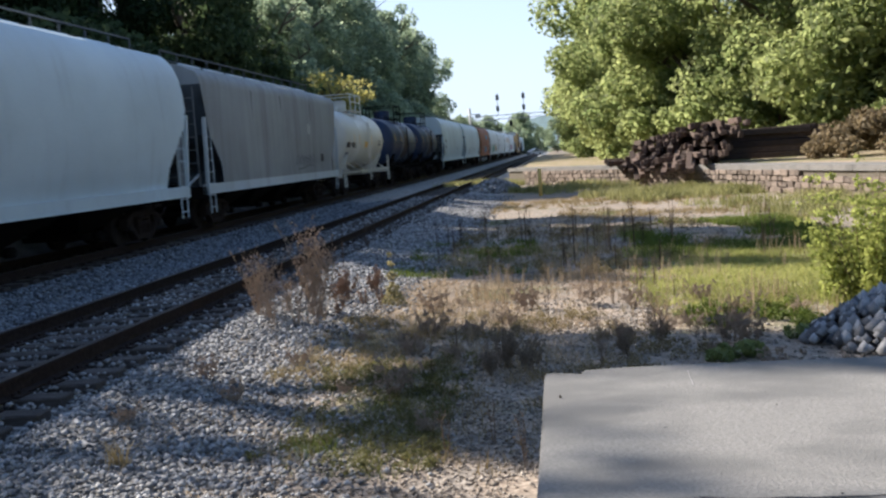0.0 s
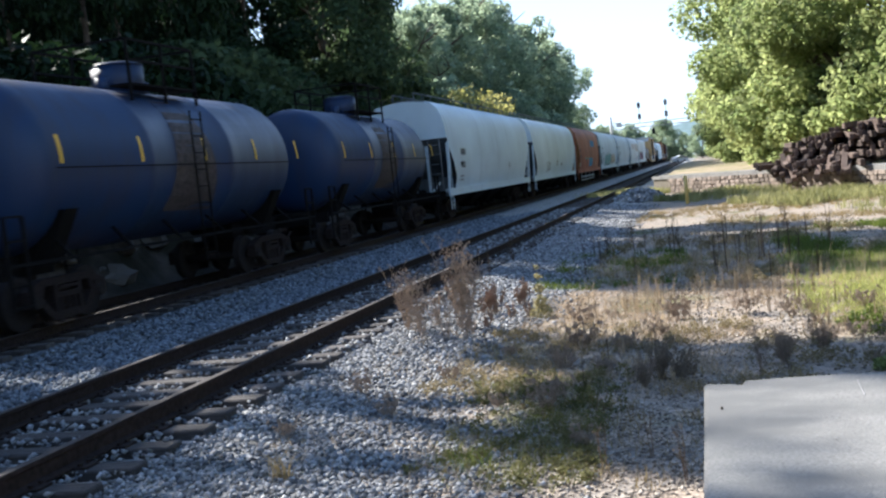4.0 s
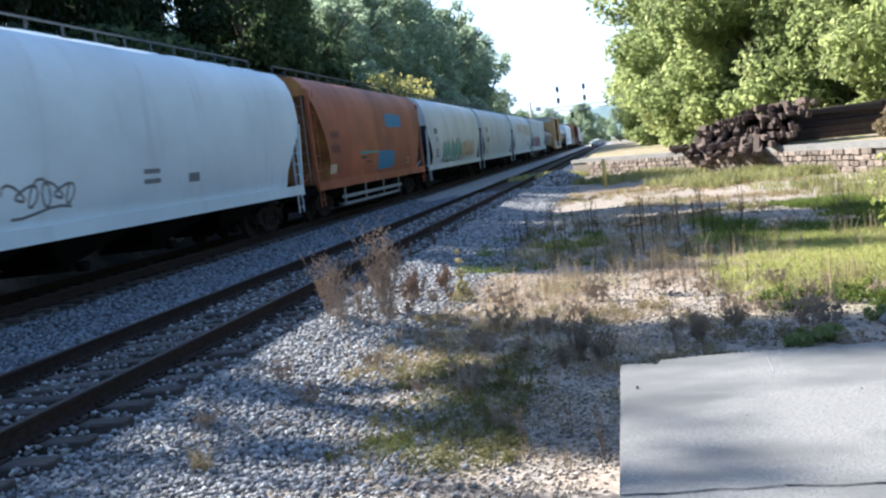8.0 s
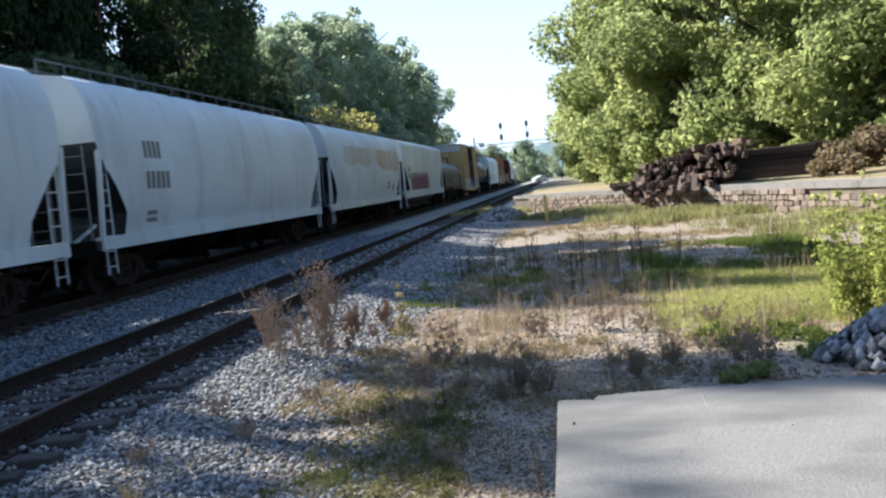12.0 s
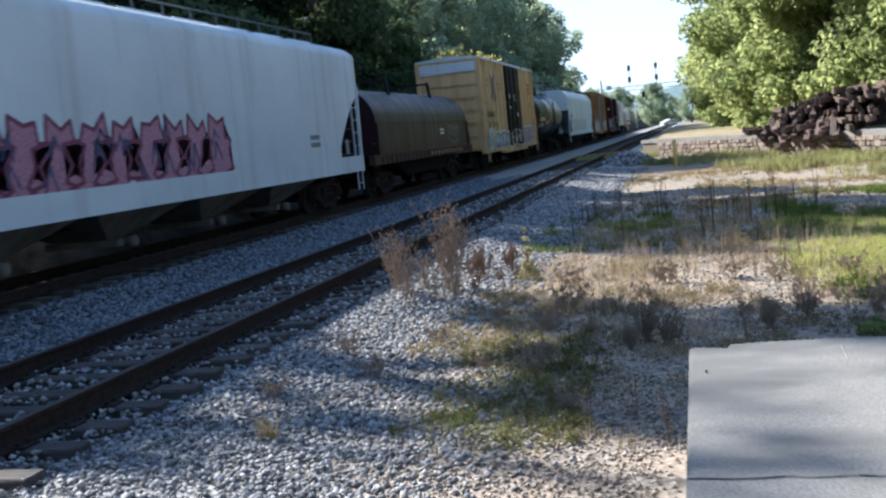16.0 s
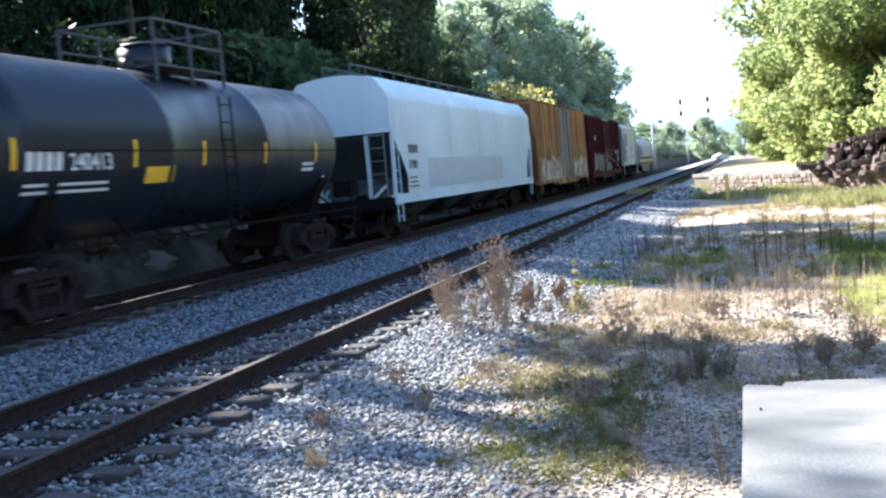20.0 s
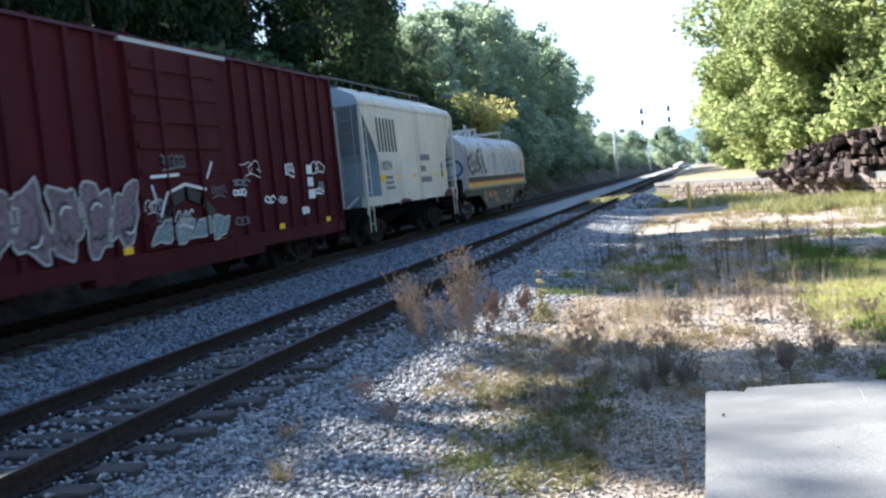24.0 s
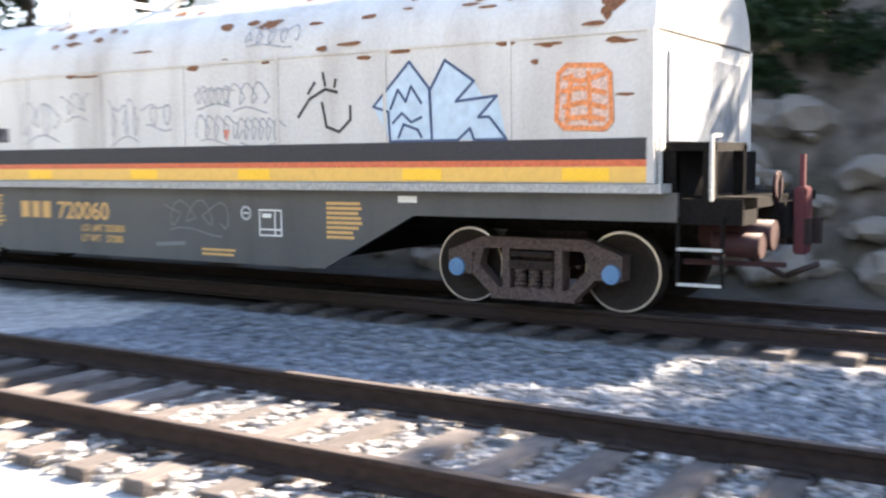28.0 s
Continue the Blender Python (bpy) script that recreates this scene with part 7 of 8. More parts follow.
    for s in (-1, 1):
        bar(bm, (0.2 * s, yc - 0.9, 3.72), (0.2 * s, yc - 0.25, 4.05), 0.08)
        bar(bm, (0.2 * s, yc + 0.9, 3.72), (0.2 * s, yc + 0.25, 4.05), 0.08)
        bx(bm, 0.2 * s - 0.05, 0.2 * s + 0.05, yc - 0.26, yc + 0.26, 3.72, 4.1)
    part("lifting_saddle", bm, P_HOOD, hood, "white lifting saddle")
    bm = bmesh.new()
    for k in range(12):
        a0, a1 = math.pi * k / 12, math.pi * (k + 1) / 12
        bar(bm, (0.05, yc + 0.17 * math.cos(a0), 4.1 + 0.17 * math.sin(a0)), (0.05, yc + 0.17 * math.cos(a1), 4.1 + 0.17 * math.sin(a1)), 0.08)
    part("lifting_eye", bm, P_HOOD, hood, "rounded lifting eye")
    for y in (L * 0.36, L * 0.78):
        bm = bmesh.new()
        bar(bm, (0.95, y, 3.45), (0.95, y, 3.98), 0.07)
        bar(bm, (-0.95, y, 3.45), (-0.95, y, 3.98), 0.07)
        bar(bm, (-0.95, y, 3.95), (0.95, y, 3.95), 0.08)
        bar(bm, (0.95, y, 3.95), (0, y - 1.4, 3.78), 0.05)
        part("corner_guide", bm, P_HOOD, hood, "white bracket on the hood")
    for k in range(1, 9):
        bm = bmesh.new()
        y = L * k / 9
        bx(bm, 1.5, 1.512, y - 0.02, y + 0.02, 1.8, 2.78)
        part("panel_seam", bm, P_HOOD, hood)
    # sprayed pieces on the hood
    fills, rims, inner = throw_up(88, -1.2, 1.25, 1.55, 2.75, 3)
    for name, polys, m, d in (("graffiti_fill", fills, mat("grey_blue_spray", (0.36, 0.42, 0.47), 0.6, 0, 0.3, 3, 0), 0.006), ("graffiti_outline", strokes(rims + inner, 0.09), D_NAVY, 0.012)):
        bm = bmesh.new()
        for p in polys:
            bm.faces.new([bm.verts.new((a, -d, b)) for a, b in p])
        part(name, bm, m, hood, "dark sprayed outline on the hood end" if d > 0.01 else "grey-blue sprayed shapes")
    big = [[[(0.35, 1.9), (0.32, 3.1)], [(0.4, 2.45), (1.2, 2.75)], [(0.45, 2.35), (0.9, 1.95), (1.4, 1.98)]], [[(1.55, 2.8), (1.5, 2.05), (2.05, 2.05), (2.15, 2.8)]], [[(2.9, 2.95), (2.35, 2.8), (2.4, 2.4), (2.85, 2.25), (2.35, 2.0)]], [[(3.05, 2.0), (3.25, 2.8), (3.35, 3.2)], [(3.3, 2.8), (3.9, 2.0)], [(2.98, 2.0), (3.25, 2.0)], [(3.75, 2.0), (4.1, 2.0)]]]
    decal(car, "graffiti", [q for g in big for q in strokes(g, 0.2)], lambda z: arch(z), mat("smoke_black_spray", (0.09, 0.09, 0.10), 0.6, 0, 0.6, 2.5, 0), "large dark sprayed shapes", 0.007)
    decal(car, "graffiti", strokes([[(0.7, 2.15), (1.1, 2.45), (1.4, 2.3)], [(1.6, 2.35), (2.05, 2.35)], [(2.45, 2.6), (2.8, 2.55)], [(3.3, 2.3), (3.5, 2.3)]], 0.28), arch, mat("grey_brown_spray", (0.27, 0.25, 0.22), 0.6, 0, 0.5, 3, 0), "grey spray shading", 0.004)
    FAINT = mat("faint_grey_spray", (0.3, 0.31, 0.33), 0.6, 0, 0.3, 5, 0)
    for k, (ya, yb, za, zb, m) in enumerate(((4.5, 5.3, 1.95, 2.5, 3), (5.4, 5.9, 2.2, 2.55, 2), (6.3, 6.9, 1.9, 2.45, 3), (7.0, 7.5, 2.05, 2.4, 2), (7.9, 8.5, 2.28, 2.56, 4), (8.5, 9.1, 2.22, 2.55, 3), (7.95, 8.6, 1.85, 2.2, 4), (8.6, 9.3, 1.82, 2.15, 5), (8.7, 9.5, 2.95, 3.2, 4))):
        decal(car, "graffiti", strokes(graffiti(181 + k, ya, yb, za, zb, m), 0.018), arch, FAINT, "thin grey tag", 0.005)
    decal(car, "graffiti", strokes([[(9.55, 2.1), (9.72, 2.3), (9.95, 2.4), (10.12, 2.36)], [(9.7, 2.36), (9.8, 2.48)], [(9.95, 2.44), (9.92, 2.58)], [(10.08, 2.42), (10.1, 2.5)], [(9.9, 2.25), (9.96, 1.98), (10.14, 1.92), (10.3, 2.05), (10.3, 2.2)]], 0.035), wall, D_BLACK, "black sprayed squiggle", 0.005)
    blue = [[(10.62, 2.18), (11.1, 2.64), (11.35, 2.35), (11.38, 1.8), (10.84, 1.8), (10.82, 2.12)], [(11.38, 1.8), (11.36, 2.33), (11.55, 2.63), (11.9, 2.4), (11.68, 2.2), (12.17, 2.24), (11.95, 2.03), (12.08, 2.03), (12.28, 1.8), (11.9, 1.8), (11.85, 1.92), (11.7, 1.8)]]
    pieces(car, "graffiti_fill", blue, wall, D_BLUE, "pale blue sprayed shapes", 0.005)
    decal(car, "graffiti_outline", strokes([p + [p[0]] for p in blue] + [[(10.85, 2.15), (10.95, 2.35), (11.05, 2.22), (11.12, 2.38), (11.25, 2.2)], [(10.88, 2.0), (11.0, 2.1), (11.12, 2.0), (11.25, 2.05)], [(10.95, 1.84), (11.02, 1.98), (11.2, 1.92), (11.25, 1.84)]], 0.03), wall, D_NAVY, "navy outline", 0.01)
    box_o = [(12.84, 1.98), (12.92, 1.9), (13.35, 1.88), (13.42, 1.96), (13.4, 2.4), (13.32, 2.48), (12.95, 2.5), (12.86, 2.42)]
    pieces(car, "graffiti_fill", [box_o], wall, mat("thin_orange_spray", (0.56, 0.40, 0.33), 0.6, 0, 0.3, 5, 0), "faded orange sprayed panel", 0.005)
    decal(car, "graffiti_outline", strokes([box_o + [box_o[0]], [(12.92, 2.38), (13.1, 2.34), (13.34, 2.4)], [(12.9, 2.25), (13.1, 2.28), (13.35, 2.22)], [(12.92, 2.1), (13.12, 2.14), (13.36, 2.08)], [(12.95, 1.99), (13.2, 2.0), (13.34, 1.97)], [(12.95, 1.95), (13.0, 2.4)], [(13.2, 1.95), (13.18, 2.42)]], 0.05), wall, D_ORANGE, "orange strokes", 0.01)
    decal(car, "marking", [[(8.35, 1.98), (8.41, 1.84), (8.47, 1.98)]], wall, D_STRIPE_R, "small red triangle", 0.005)
    r = random.Random(90)
    peel = []
    for k in range(46):
        y, z = r.uniform(3.5, L - 0.2), r.choice((2.76, 2.84, 3.2, 3.35, 3.5)) + r.uniform(-0.05, 0.05)
        w, h = r.uniform(0.05, 0.22), r.uniform(0.02, 0.07)
        peel.append([(y + w * math.cos(a) * r.uniform(0.6, 1), z + h * math.sin(a) * r.uniform(0.5, 1)) for a in (2 * math.pi * q / 7 for q in range(7))])
    for y, z, w, h in ((9.05, 3.2, 0.22, 0.07), (8.75, 3.24, 0.14, 0.04), (13.4, 3.12, 0.2, 0.14), (13.35, 3.0, 0.08, 0.12), (12.75, 2.72, 0.2, 0.03), (13.5, 2.7, 0.22, 0.025), (12.6, 2.55, 0.06, 0.05), (13.55, 2.2, 0.12, 0.02), (7.0, 3.0, 0.25, 0.03), (5.9, 2.74, 0.3, 0.02)):
        peel.append([(y + w * math.cos(a) * r.uniform(0.5, 1), z + h * math.sin(a) * r.uniform(0.4, 1)) for a in (2 * math.pi * q / 9 for q in range(9))])
    pieces(car, "peeled_paint", peel, arch, D_RUST, "rusty patch of peeled paint", 0.006)
    # lettering on the sill
    sill = lambda z: 1.46
    lettering(car, "720060", 5.12, 0.84, 0.33, 1.46, D_GOLD, stretch=1.08)
    decal(car, "owner_mark", [rect(4.32, 4.5, 0.84, 1.07), rect(4.57, 4.73, 0.84, 1.07), rect(4.8, 4.97, 0.84, 1.07)], sill, D_GOLD, "gold owner's mark")
    lettering(car, "LD LMT 205800", 5.62, 0.68, 0.13, 1.46, D_GOLD, "stencil")
    lettering(car, "LT WT   57200", 5.62, 0.54, 0.13, 1.46, D_GOLD, "stencil")
    decal(car, "stencil", bars_of(3.42, 1.12, 0.5, 8, 0.035, 0.025, 3, 0.25) + bars_of(9.9, 1.1, 0.52, 8, 0.033, 0.022, 4, 0.3) + bars_of(7.9, 0.5, 0.7, 2, 0.03, 0.025, 5), sill, D_GOLD, "small gold stencil lines")
    box = [(8.88, 0.72), (9.22, 0.72), (9.22, 1.02), (8.88, 1.02)]
    decal(car, "data_frame", strokes([box + [box[0]], [(9.12, 0.72), (9.12, 1.02)], [(8.88, 0.79), (9.22, 0.79)]], 0.02) + [rect(8.92, 9.06, 0.93, 0.98)], sill, D_WHITE, "white framed data panel")
    disc = [(8.66 + 0.075 * math.cos(a), 0.98 + 0.075 * math.sin(a)) for a in (2 * math.pi * k / 16 for k in range(16))]
    decal(car, "emblem", strokes([disc + [disc[0]], [(8.62, 0.98), (8.70, 0.98)]], 0.025), sill, D_WHITE, "small round white emblem")
    decal(car, "smudge", strokes([[(7.1, 0.55), (7.6, 0.58)]], 0.05) + strokes(graffiti(95, 7.3, 8.3, 0.75, 1.15, 3), 0.02), sill, D_GREY, "faint grey chalk marks")
    decal(car, "plate", [rect(L - 2.95, L - 2.7, 1.14, 1.21)], sill, D_WHITE, "white plate", 0.006)
    add_trucks(car, 1.5, L - 1.52, True, 0.91)
    place(car, c0)


build_train()

# ---- plants of the yard ----


def blades(name, xs, ys, h, lean, width, material, label, per=1):
    """Grass blades, three corners each, bent outwards."""
    n = len(xs)
    a = rng.uniform(0, 6.28, n)
    hh = h * rng.uniform(0.45, 1.25, n)
    z = ground_z(xs, ys) - 0.02
    out = lean * hh * rng.uniform(0.2, 1.2, n)
    b = rng.uniform(0, 6.28, n)
    w = width * 0.7 * rng.uniform(0.6, 1.3, n) * (1 + 0.05 * np.maximum(ys - 8, 0))
    side = np.stack([np.cos(a), np.sin(a), np.zeros(n)], 1) * w[:, None]
    root = np.stack([xs, ys, z], 1)
    knee = np.stack([xs + np.cos(b) * out * 0.4, ys + np.sin(b) * out * 0.4, z + hh * 0.6], 1)
    tip = np.stack([xs + np.cos(b) * out * 1.4, ys + np.sin(b) * out * 1.4, z + hh], 1)
    v = np.stack([root - side, root + side, knee + side * 0.75, knee - side * 0.75, tip], 1).reshape(-1, 3)
    k = 5 * np.arange(n)[:, None]
    f = np.concatenate([k + [[0, 1, 2]], k + [[0, 2, 3]], k + [[3, 2, 4]]], 0)
    return tagged(new(name, from_np(name, v, f, material)), label, "grass", kind="stuff")


def tufts(n, per, xr, yr, spread, keep=None, power=1.0):
    cx = rng.uniform(*xr, n)
    cy = yr[0] + (yr[1] - yr[0]) * rng.random(n) ** power
    if keep is not None:
        k = keep(cx, cy)
        cx, cy = cx[k], cy[k]
    x = np.repeat(cx, per) + rng.normal(0, spread, len(cx) * per)
    y = np.repeat(cy, per) + rng.normal(0, spread, len(cx) * per)
    return x, y


def drift(x, y, scale, seed):
    """A smooth uneven field of about -1 to 1 over the yard, for patches of growth."""
    g = np.random.default_rng(seed)
    out = np.zeros(len(x))
    for k in range(7):
        a, f, p = g.uniform(0, 6.28), scale * g.uniform(0.6, 2.2), g.uniform(0, 6.28)
        out += np.sin((x * math.cos(a) + y * math.sin(a)) * f + p)
    return out / 3.2


def clumps(name, cx, cy, height, width, per, size, material, label, seed):
    """Small-leaved weeds: each a little cloud of leaf sprays on the ground."""
    g = np.random.default_rng(seed)
    blobs = []
    for x, y in zip(cx, cy):
        k = g.uniform(0.55, 1.3)
        z = float(ground_z(x, y))
        for _ in range(4):
            blobs.append((x + g.normal(0, width * 0.45) * k, y + g.normal(0, width * 0.45) * k, z + height * k * g.uniform(0.15, 0.75), width * k * g.uniform(0.3, 0.55)))
    v, f = leaf_cloud(blobs, per * len(cx), size, seed)
    return tagged(new(name, from_np(name, v, f, material)), label, "weeds", kind="stuff")


def spots(n, xr, yr, scale, seed, least, keep=None):
    """Places of growth where the drift is high."""
    x, y = rng.uniform(*xr, n), rng.uniform(*yr, n)
    k = (drift(x, y, scale, seed) + rng.normal(0, 0.18, n) > least) & off_slab(x, y)
    if keep is not None:
        k &= keep(x, y)
    return x[k], y[k]


def around(x, y, per, spread):
    return np.repeat(x, per) + rng.normal(0, spread, len(x) * per), np.repeat(y, per) + rng.normal(0, spread, len(y) * per)


def build_grass():
    olive = leaf_mat("olive_brown_weed", (0.14, 0.118, 0.06), (0.40, 0.33, 0.19), 0.5)
    dull = leaf_mat("dull_green_weed", (0.085, 0.09, 0.035), (0.25, 0.235, 0.095), 0.4)
    # thin dry grass all over, in drifts
    x, y = spots(3000, (-2.3, 5.5), (6.8, 40), 0.9, 201, 0.0)
    blades("dry_grass", *around(x, y, 16, 0.07), 0.13, 0.75, 0.0042, DRYGRASS, "thin bleached dry grass over the gravelly yard")
    # lawn at the side
    x, y = tufts(2300, 30, (1.0, 8.0), (12.4, 19.8), 0.11, lambda x, y: x > 1.3 + 0.10 * np.abs(y - 15.5) + 0.7 * np.sin(y * 1.9) * np.sin(y * 0.7 + 1) + rng.normal(0, 0.35, len(x)))
    blades("green_grass", x, y, 0.12, 0.9, 0.009, leaf_mat("sunny_grass", (0.22, 0.245, 0.06), (0.53, 0.53, 0.19), 0.5), "bright yellow-green grass at the side of the yard")
    x, y = spots(900, (1.3, 5.0), (18.2, 25.5), 0.7, 202, -0.25, lambda x, y: x > 1.2 + 0.08 * np.abs(y - 21))
    blades("green_grass", *around(x, y, 34, 0.12), 0.16, 0.7, 0.008, GRASS, "lush green grass in the shade of the yard")
    # green growth beside the ballast
    x, y = spots(560, (-3.0, -0.6), (17.2, 23), 0.8, 203, -0.1)
    blades("green_grass", *around(x, y, 24, 0.08), 0.13, 0.6, 0.006, GRASS, "patchy green grass beside the ballast")
    x, y = spots(300, (-2.5, -1.0), (6.6, 10.2), 1.3, 204, 0.3, lambda x, y: x < -1.3 + 0.25 * (9 - y) * 0.3 + 0.3)
    blades("green_grass", *around(x, y, 20, 0.06), 0.10, 0.8, 0.0035, leaf_mat("yellowing_grass", (0.10, 0.115, 0.03), (0.30, 0.29, 0.11), 0.4), "low yellowing grass along the ballast foot")
    x, y = spots(200, (-2.7, -0.9), (6.8, 10.4), 1.3, 204, 0.25)
    clumps("weedy_cover", x, y, 0.08, 0.09, 60, 0.016, dull, "low dull green weeds along the ballast foot", 205)
    # shaded weedy ground
    x, y = spots(330, (-2.8, 0.3), (9.2, 13.2), 1.4, 206, 0.05)
    clumps("weedy_cover", x, y, 0.09, 0.10, 60, 0.015, olive, "low olive-brown weeds on stony ground", 207)
    blades("weedy_cover", *around(x, y, 12, 0.10), 0.15, 0.7, 0.0035, DRYGRASS, "thin dry blades among the weeds")
    x, y = spots(200, (0.2, 2.0), (8.4, 11.8), 1.2, 208, -0.1)
    clumps("weedy_cover", x, y, 0.10, 0.12, 60, 0.017, olive, "low olive-brown weeds behind the slab", 209)
    x, y = spots(90, (1.2, 2.6), (10.2, 12.6), 1.0, 210, -0.2)
    clumps("leafy_growth", x, y, 0.13, 0.13, 120, 0.022, GRASS, "rank green weeds behind the slab", 211)
    x, y = spots(300, (-2.4, 3.0), (16.5, 27), 0.9, 212, 0.1)
    clumps("weedy_cover", x, y, 0.14, 0.16, 60, 0.028, olive, "olive-brown weeds in the shaded yard", 213)
    # long yellowish grass at the foot of the platform
    us = rng.uniform(0.5, 45, 4200)
    us = us[np.sin(us * 1.3) + np.sin(us * 0.57 + 1) + rng.normal(0, 0.7, 4200) + 0.5 * (us > 14) - 0.3 > 0.75][:900]
    pts = [on_front(float(u)) for u in us]
    off = 0.25 + 4.6 * rng.random(len(us)) ** 1.4
    cx = np.array([p.x + d.y * o for (p, d), o in zip(pts, off)])
    cy = np.array([p.y - d.x * o for (p, d), o in zip(pts, off)])
    blades("tall_grass", *around(cx, cy, 18, 0.12), 0.34, 0.5, 0.008, leaf_mat("straw_green_grass", (0.17, 0.18, 0.06), (0.46, 0.44, 0.20), 0.4), "tall straw-green grass at the platform foot")


build_grass()


def weed_mesh(name, stems, h, spread, seeds, material, seed, thick=0.006, branch=5, root=0.03):
    """Upright dead stems with side twigs and seed heads."""
    r = random.Random(seed)
    bm = bmesh.new()
    for k in range(stems):
        a, d = r.uniform(0, 6.28), root * math.sqrt(r.random())
        p = Vector((d * math.cos(a), d * math.sin(a), 0))
        hh = h * r.uniform(0.45, 1.1)
        out = r.uniform(0.1, 1.0) * spread / h
        way = Vector((math.cos(a) * out, math.sin(a) * out, 1)).normalized()
        q = p + way * hh
        tube(bm, p, q, thick, thick * 0.35, 4, False)
        for j in range(branch):
            t = r.uniform(0.35, 0.98)
            b = p.lerp(q, t)
            e = b + Vector((r.uniform(-1, 1), r.uniform(-1, 1), r.uniform(0.6, 1.6))).normalized() * hh * r.uniform(0.08, 0.24)
            tube(bm, b, e, thick * 0.55, thick * 0.3, 3, False)
            if seeds:
                for _ in range(seeds):
                    c = b.lerp(e, r.uniform(0.4, 1.05)) + Vector((r.uniform(-1, 1), r.uniform(-1, 1), r.uniform(-1, 1))) * 0.018
                    s = r.uniform(0.008, 0.02)
                    v = [bm.verts.new(c + Vector(o) * s) for o in ((1, 0, 0), (-0.5, 0.87, 0), (-0.5, -0.87, 0), (0, 0, 1.6))]
                    for f in ((0, 1, 3), (1, 2, 3), (2, 0, 3)):
                        bm.faces.new([v[i] for i in f])
    return mesh_of(name, bm, material, fix=False)


def build_weeds():
    brown = leaf_mat("pinkish_brown_weed", (0.27, 0.21, 0.165), (0.54, 0.45, 0.36), 0.5)
    bushy = [weed_mesh("dead_weed", 13, 0.95, 0.34, 2, brown, 101 + k, 0.0042, 11) for k in range(3)]
    umber = [weed_mesh("brown_bush", 22, 0.55, 0.4, 3, leaf_mat("umber_twig", (0.21, 0.17, 0.13), (0.46, 0.38, 0.29), 0.5), 106 + k, 0.0035, 12) for k in range(2)]
    thin = [weed_mesh("dry_stalk", 3, 0.75, 0.07, 1, STALK, 111 + k, 0.009, 3) for k in range(3)]
    dark = [weed_mesh("dark_stalk", 2, 0.85, 0.06, 1, leaf_mat("dark_stem", (0.05, 0.035, 0.025), (0.12, 0.085, 0.06), 0.1), 121 + k, 0.008, 4) for k in range(3)]
    low = [weed_mesh("low_weed", 12, 0.28, 0.3, 2, brown, 131 + k, 0.003, 7) for k in range(2)]
    r = random.Random(140)

    def put(me, name, x, y, s, label, cat="weed", group=""):
        ob = new(name, me)
        ob.matrix_basis = Matrix.Translation((x, y, float(ground_z(x, y)) - 0.02)) @ Matrix.Rotation(r.uniform(0, 6.28), 4, "Z") @ Matrix.Diagonal((s, s, s, 1))
        tagged(ob, label, cat, group)

    lab = "bushy dead brown weed beside the siding rail"
    for x, y, s in ((-3.85, 12.9, 0.85), (-3.72, 12.75, 0.75), (-3.95, 13.1, 0.7), (-3.22, 13.3, 1.2), (-3.12, 13.2, 1.05), (-3.34, 13.45, 1.1), (-3.55, 12.4, 0.55), (-3.3, 12.6, 0.6), (-3.05, 12.5, 0.5), (-3.62, 13.3, 0.6)):
        put(bushy[r.randrange(3)], "dead_weed", x, y, s, lab, "weed", "dead weeds by the rail")
    for x, y, s in ((-0.62, 9.9, 0.66), (-0.4, 9.75, 0.62), (-0.75, 9.6, 0.4), (0.5, 10.5, 0.4), (0.9, 11.0, 0.42), (-1.2, 10.3, 0.3)):
        put(umber[r.randrange(2)], "brown_bush", x, y, s, "low dark brown dead bush in the weedy yard", "weed", "brown dead bushes")
    for k in range(6):
        put(bushy[k % 3], "dead_weed", r.uniform(0.0, 1.6), r.uniform(9.2, 11.4), r.uniform(0.3, 0.5), "thin grey-brown dead weed behind the slab", "weed", "dead weeds behind the slab")
    for x, y, s in ((-1.26, 14.5, 0.7), (-1.12, 14.3, 0.75), (0.77, 19.65, 1.35), (0.3, 14.6, 0.7), (0.95, 14.4, 0.75), (1.2, 14.9, 0.65), (0.55, 13.6, 0.5), (-0.4, 13.2, 0.4), (-0.6, 7.5, 0.55), (-0.9, 7.2, 0.5), (-0.35, 6.9, 0.5), (2.2, 22, 1.2), (3.5, 19.2, 1.1), (3.7, 19.5, 1.2)):
        put(thin[r.randrange(3)], "dry_stalk", x, y, s, "thin dry upright stalk in the yard", "weed", "dry stalks")
    for k in range(34):
        x, y = r.uniform(-2.4, 1.6), r.uniform(6.9, 15.5)
        if off_slab(np.array([x]), np.array([y]))[0]:
            put(dark[r.randrange(3)], "dark_stalk", x, y, r.uniform(0.25, 0.5), "thin dark twig standing in the gravel", "weed", "dark twigs")
    for k in range(46):
        x, y = r.uniform(-2.6, 2.2), r.uniform(16.5, 27)
        put(dark[r.randrange(3)], "dark_stalk", x, y, r.uniform(0.5, 1.15), "dark leafless weed stalk in the shade", "weed", "dark stalks")
    for k in range(16):
        put(dark[r.randrange(3)], "dark_stalk", -4.35 + r.uniform(-0.25, 0.5), r.uniform(16, 27), r.uniform(0.5, 0.95), "dark weed stalk at the edge of the ballast", "weed", "stalks by the rail")
    for k in range(46):
        x, y = r.uniform(-2.4, 2.6), r.uniform(6.9, 14)
        if off_slab(np.array([x]), np.array([y]))[0]:
            put(low[r.randrange(2)], "low_weed", x, y, r.uniform(0.5, 1.25), "low brown dead weed tangle", "weed", "low dead weeds")
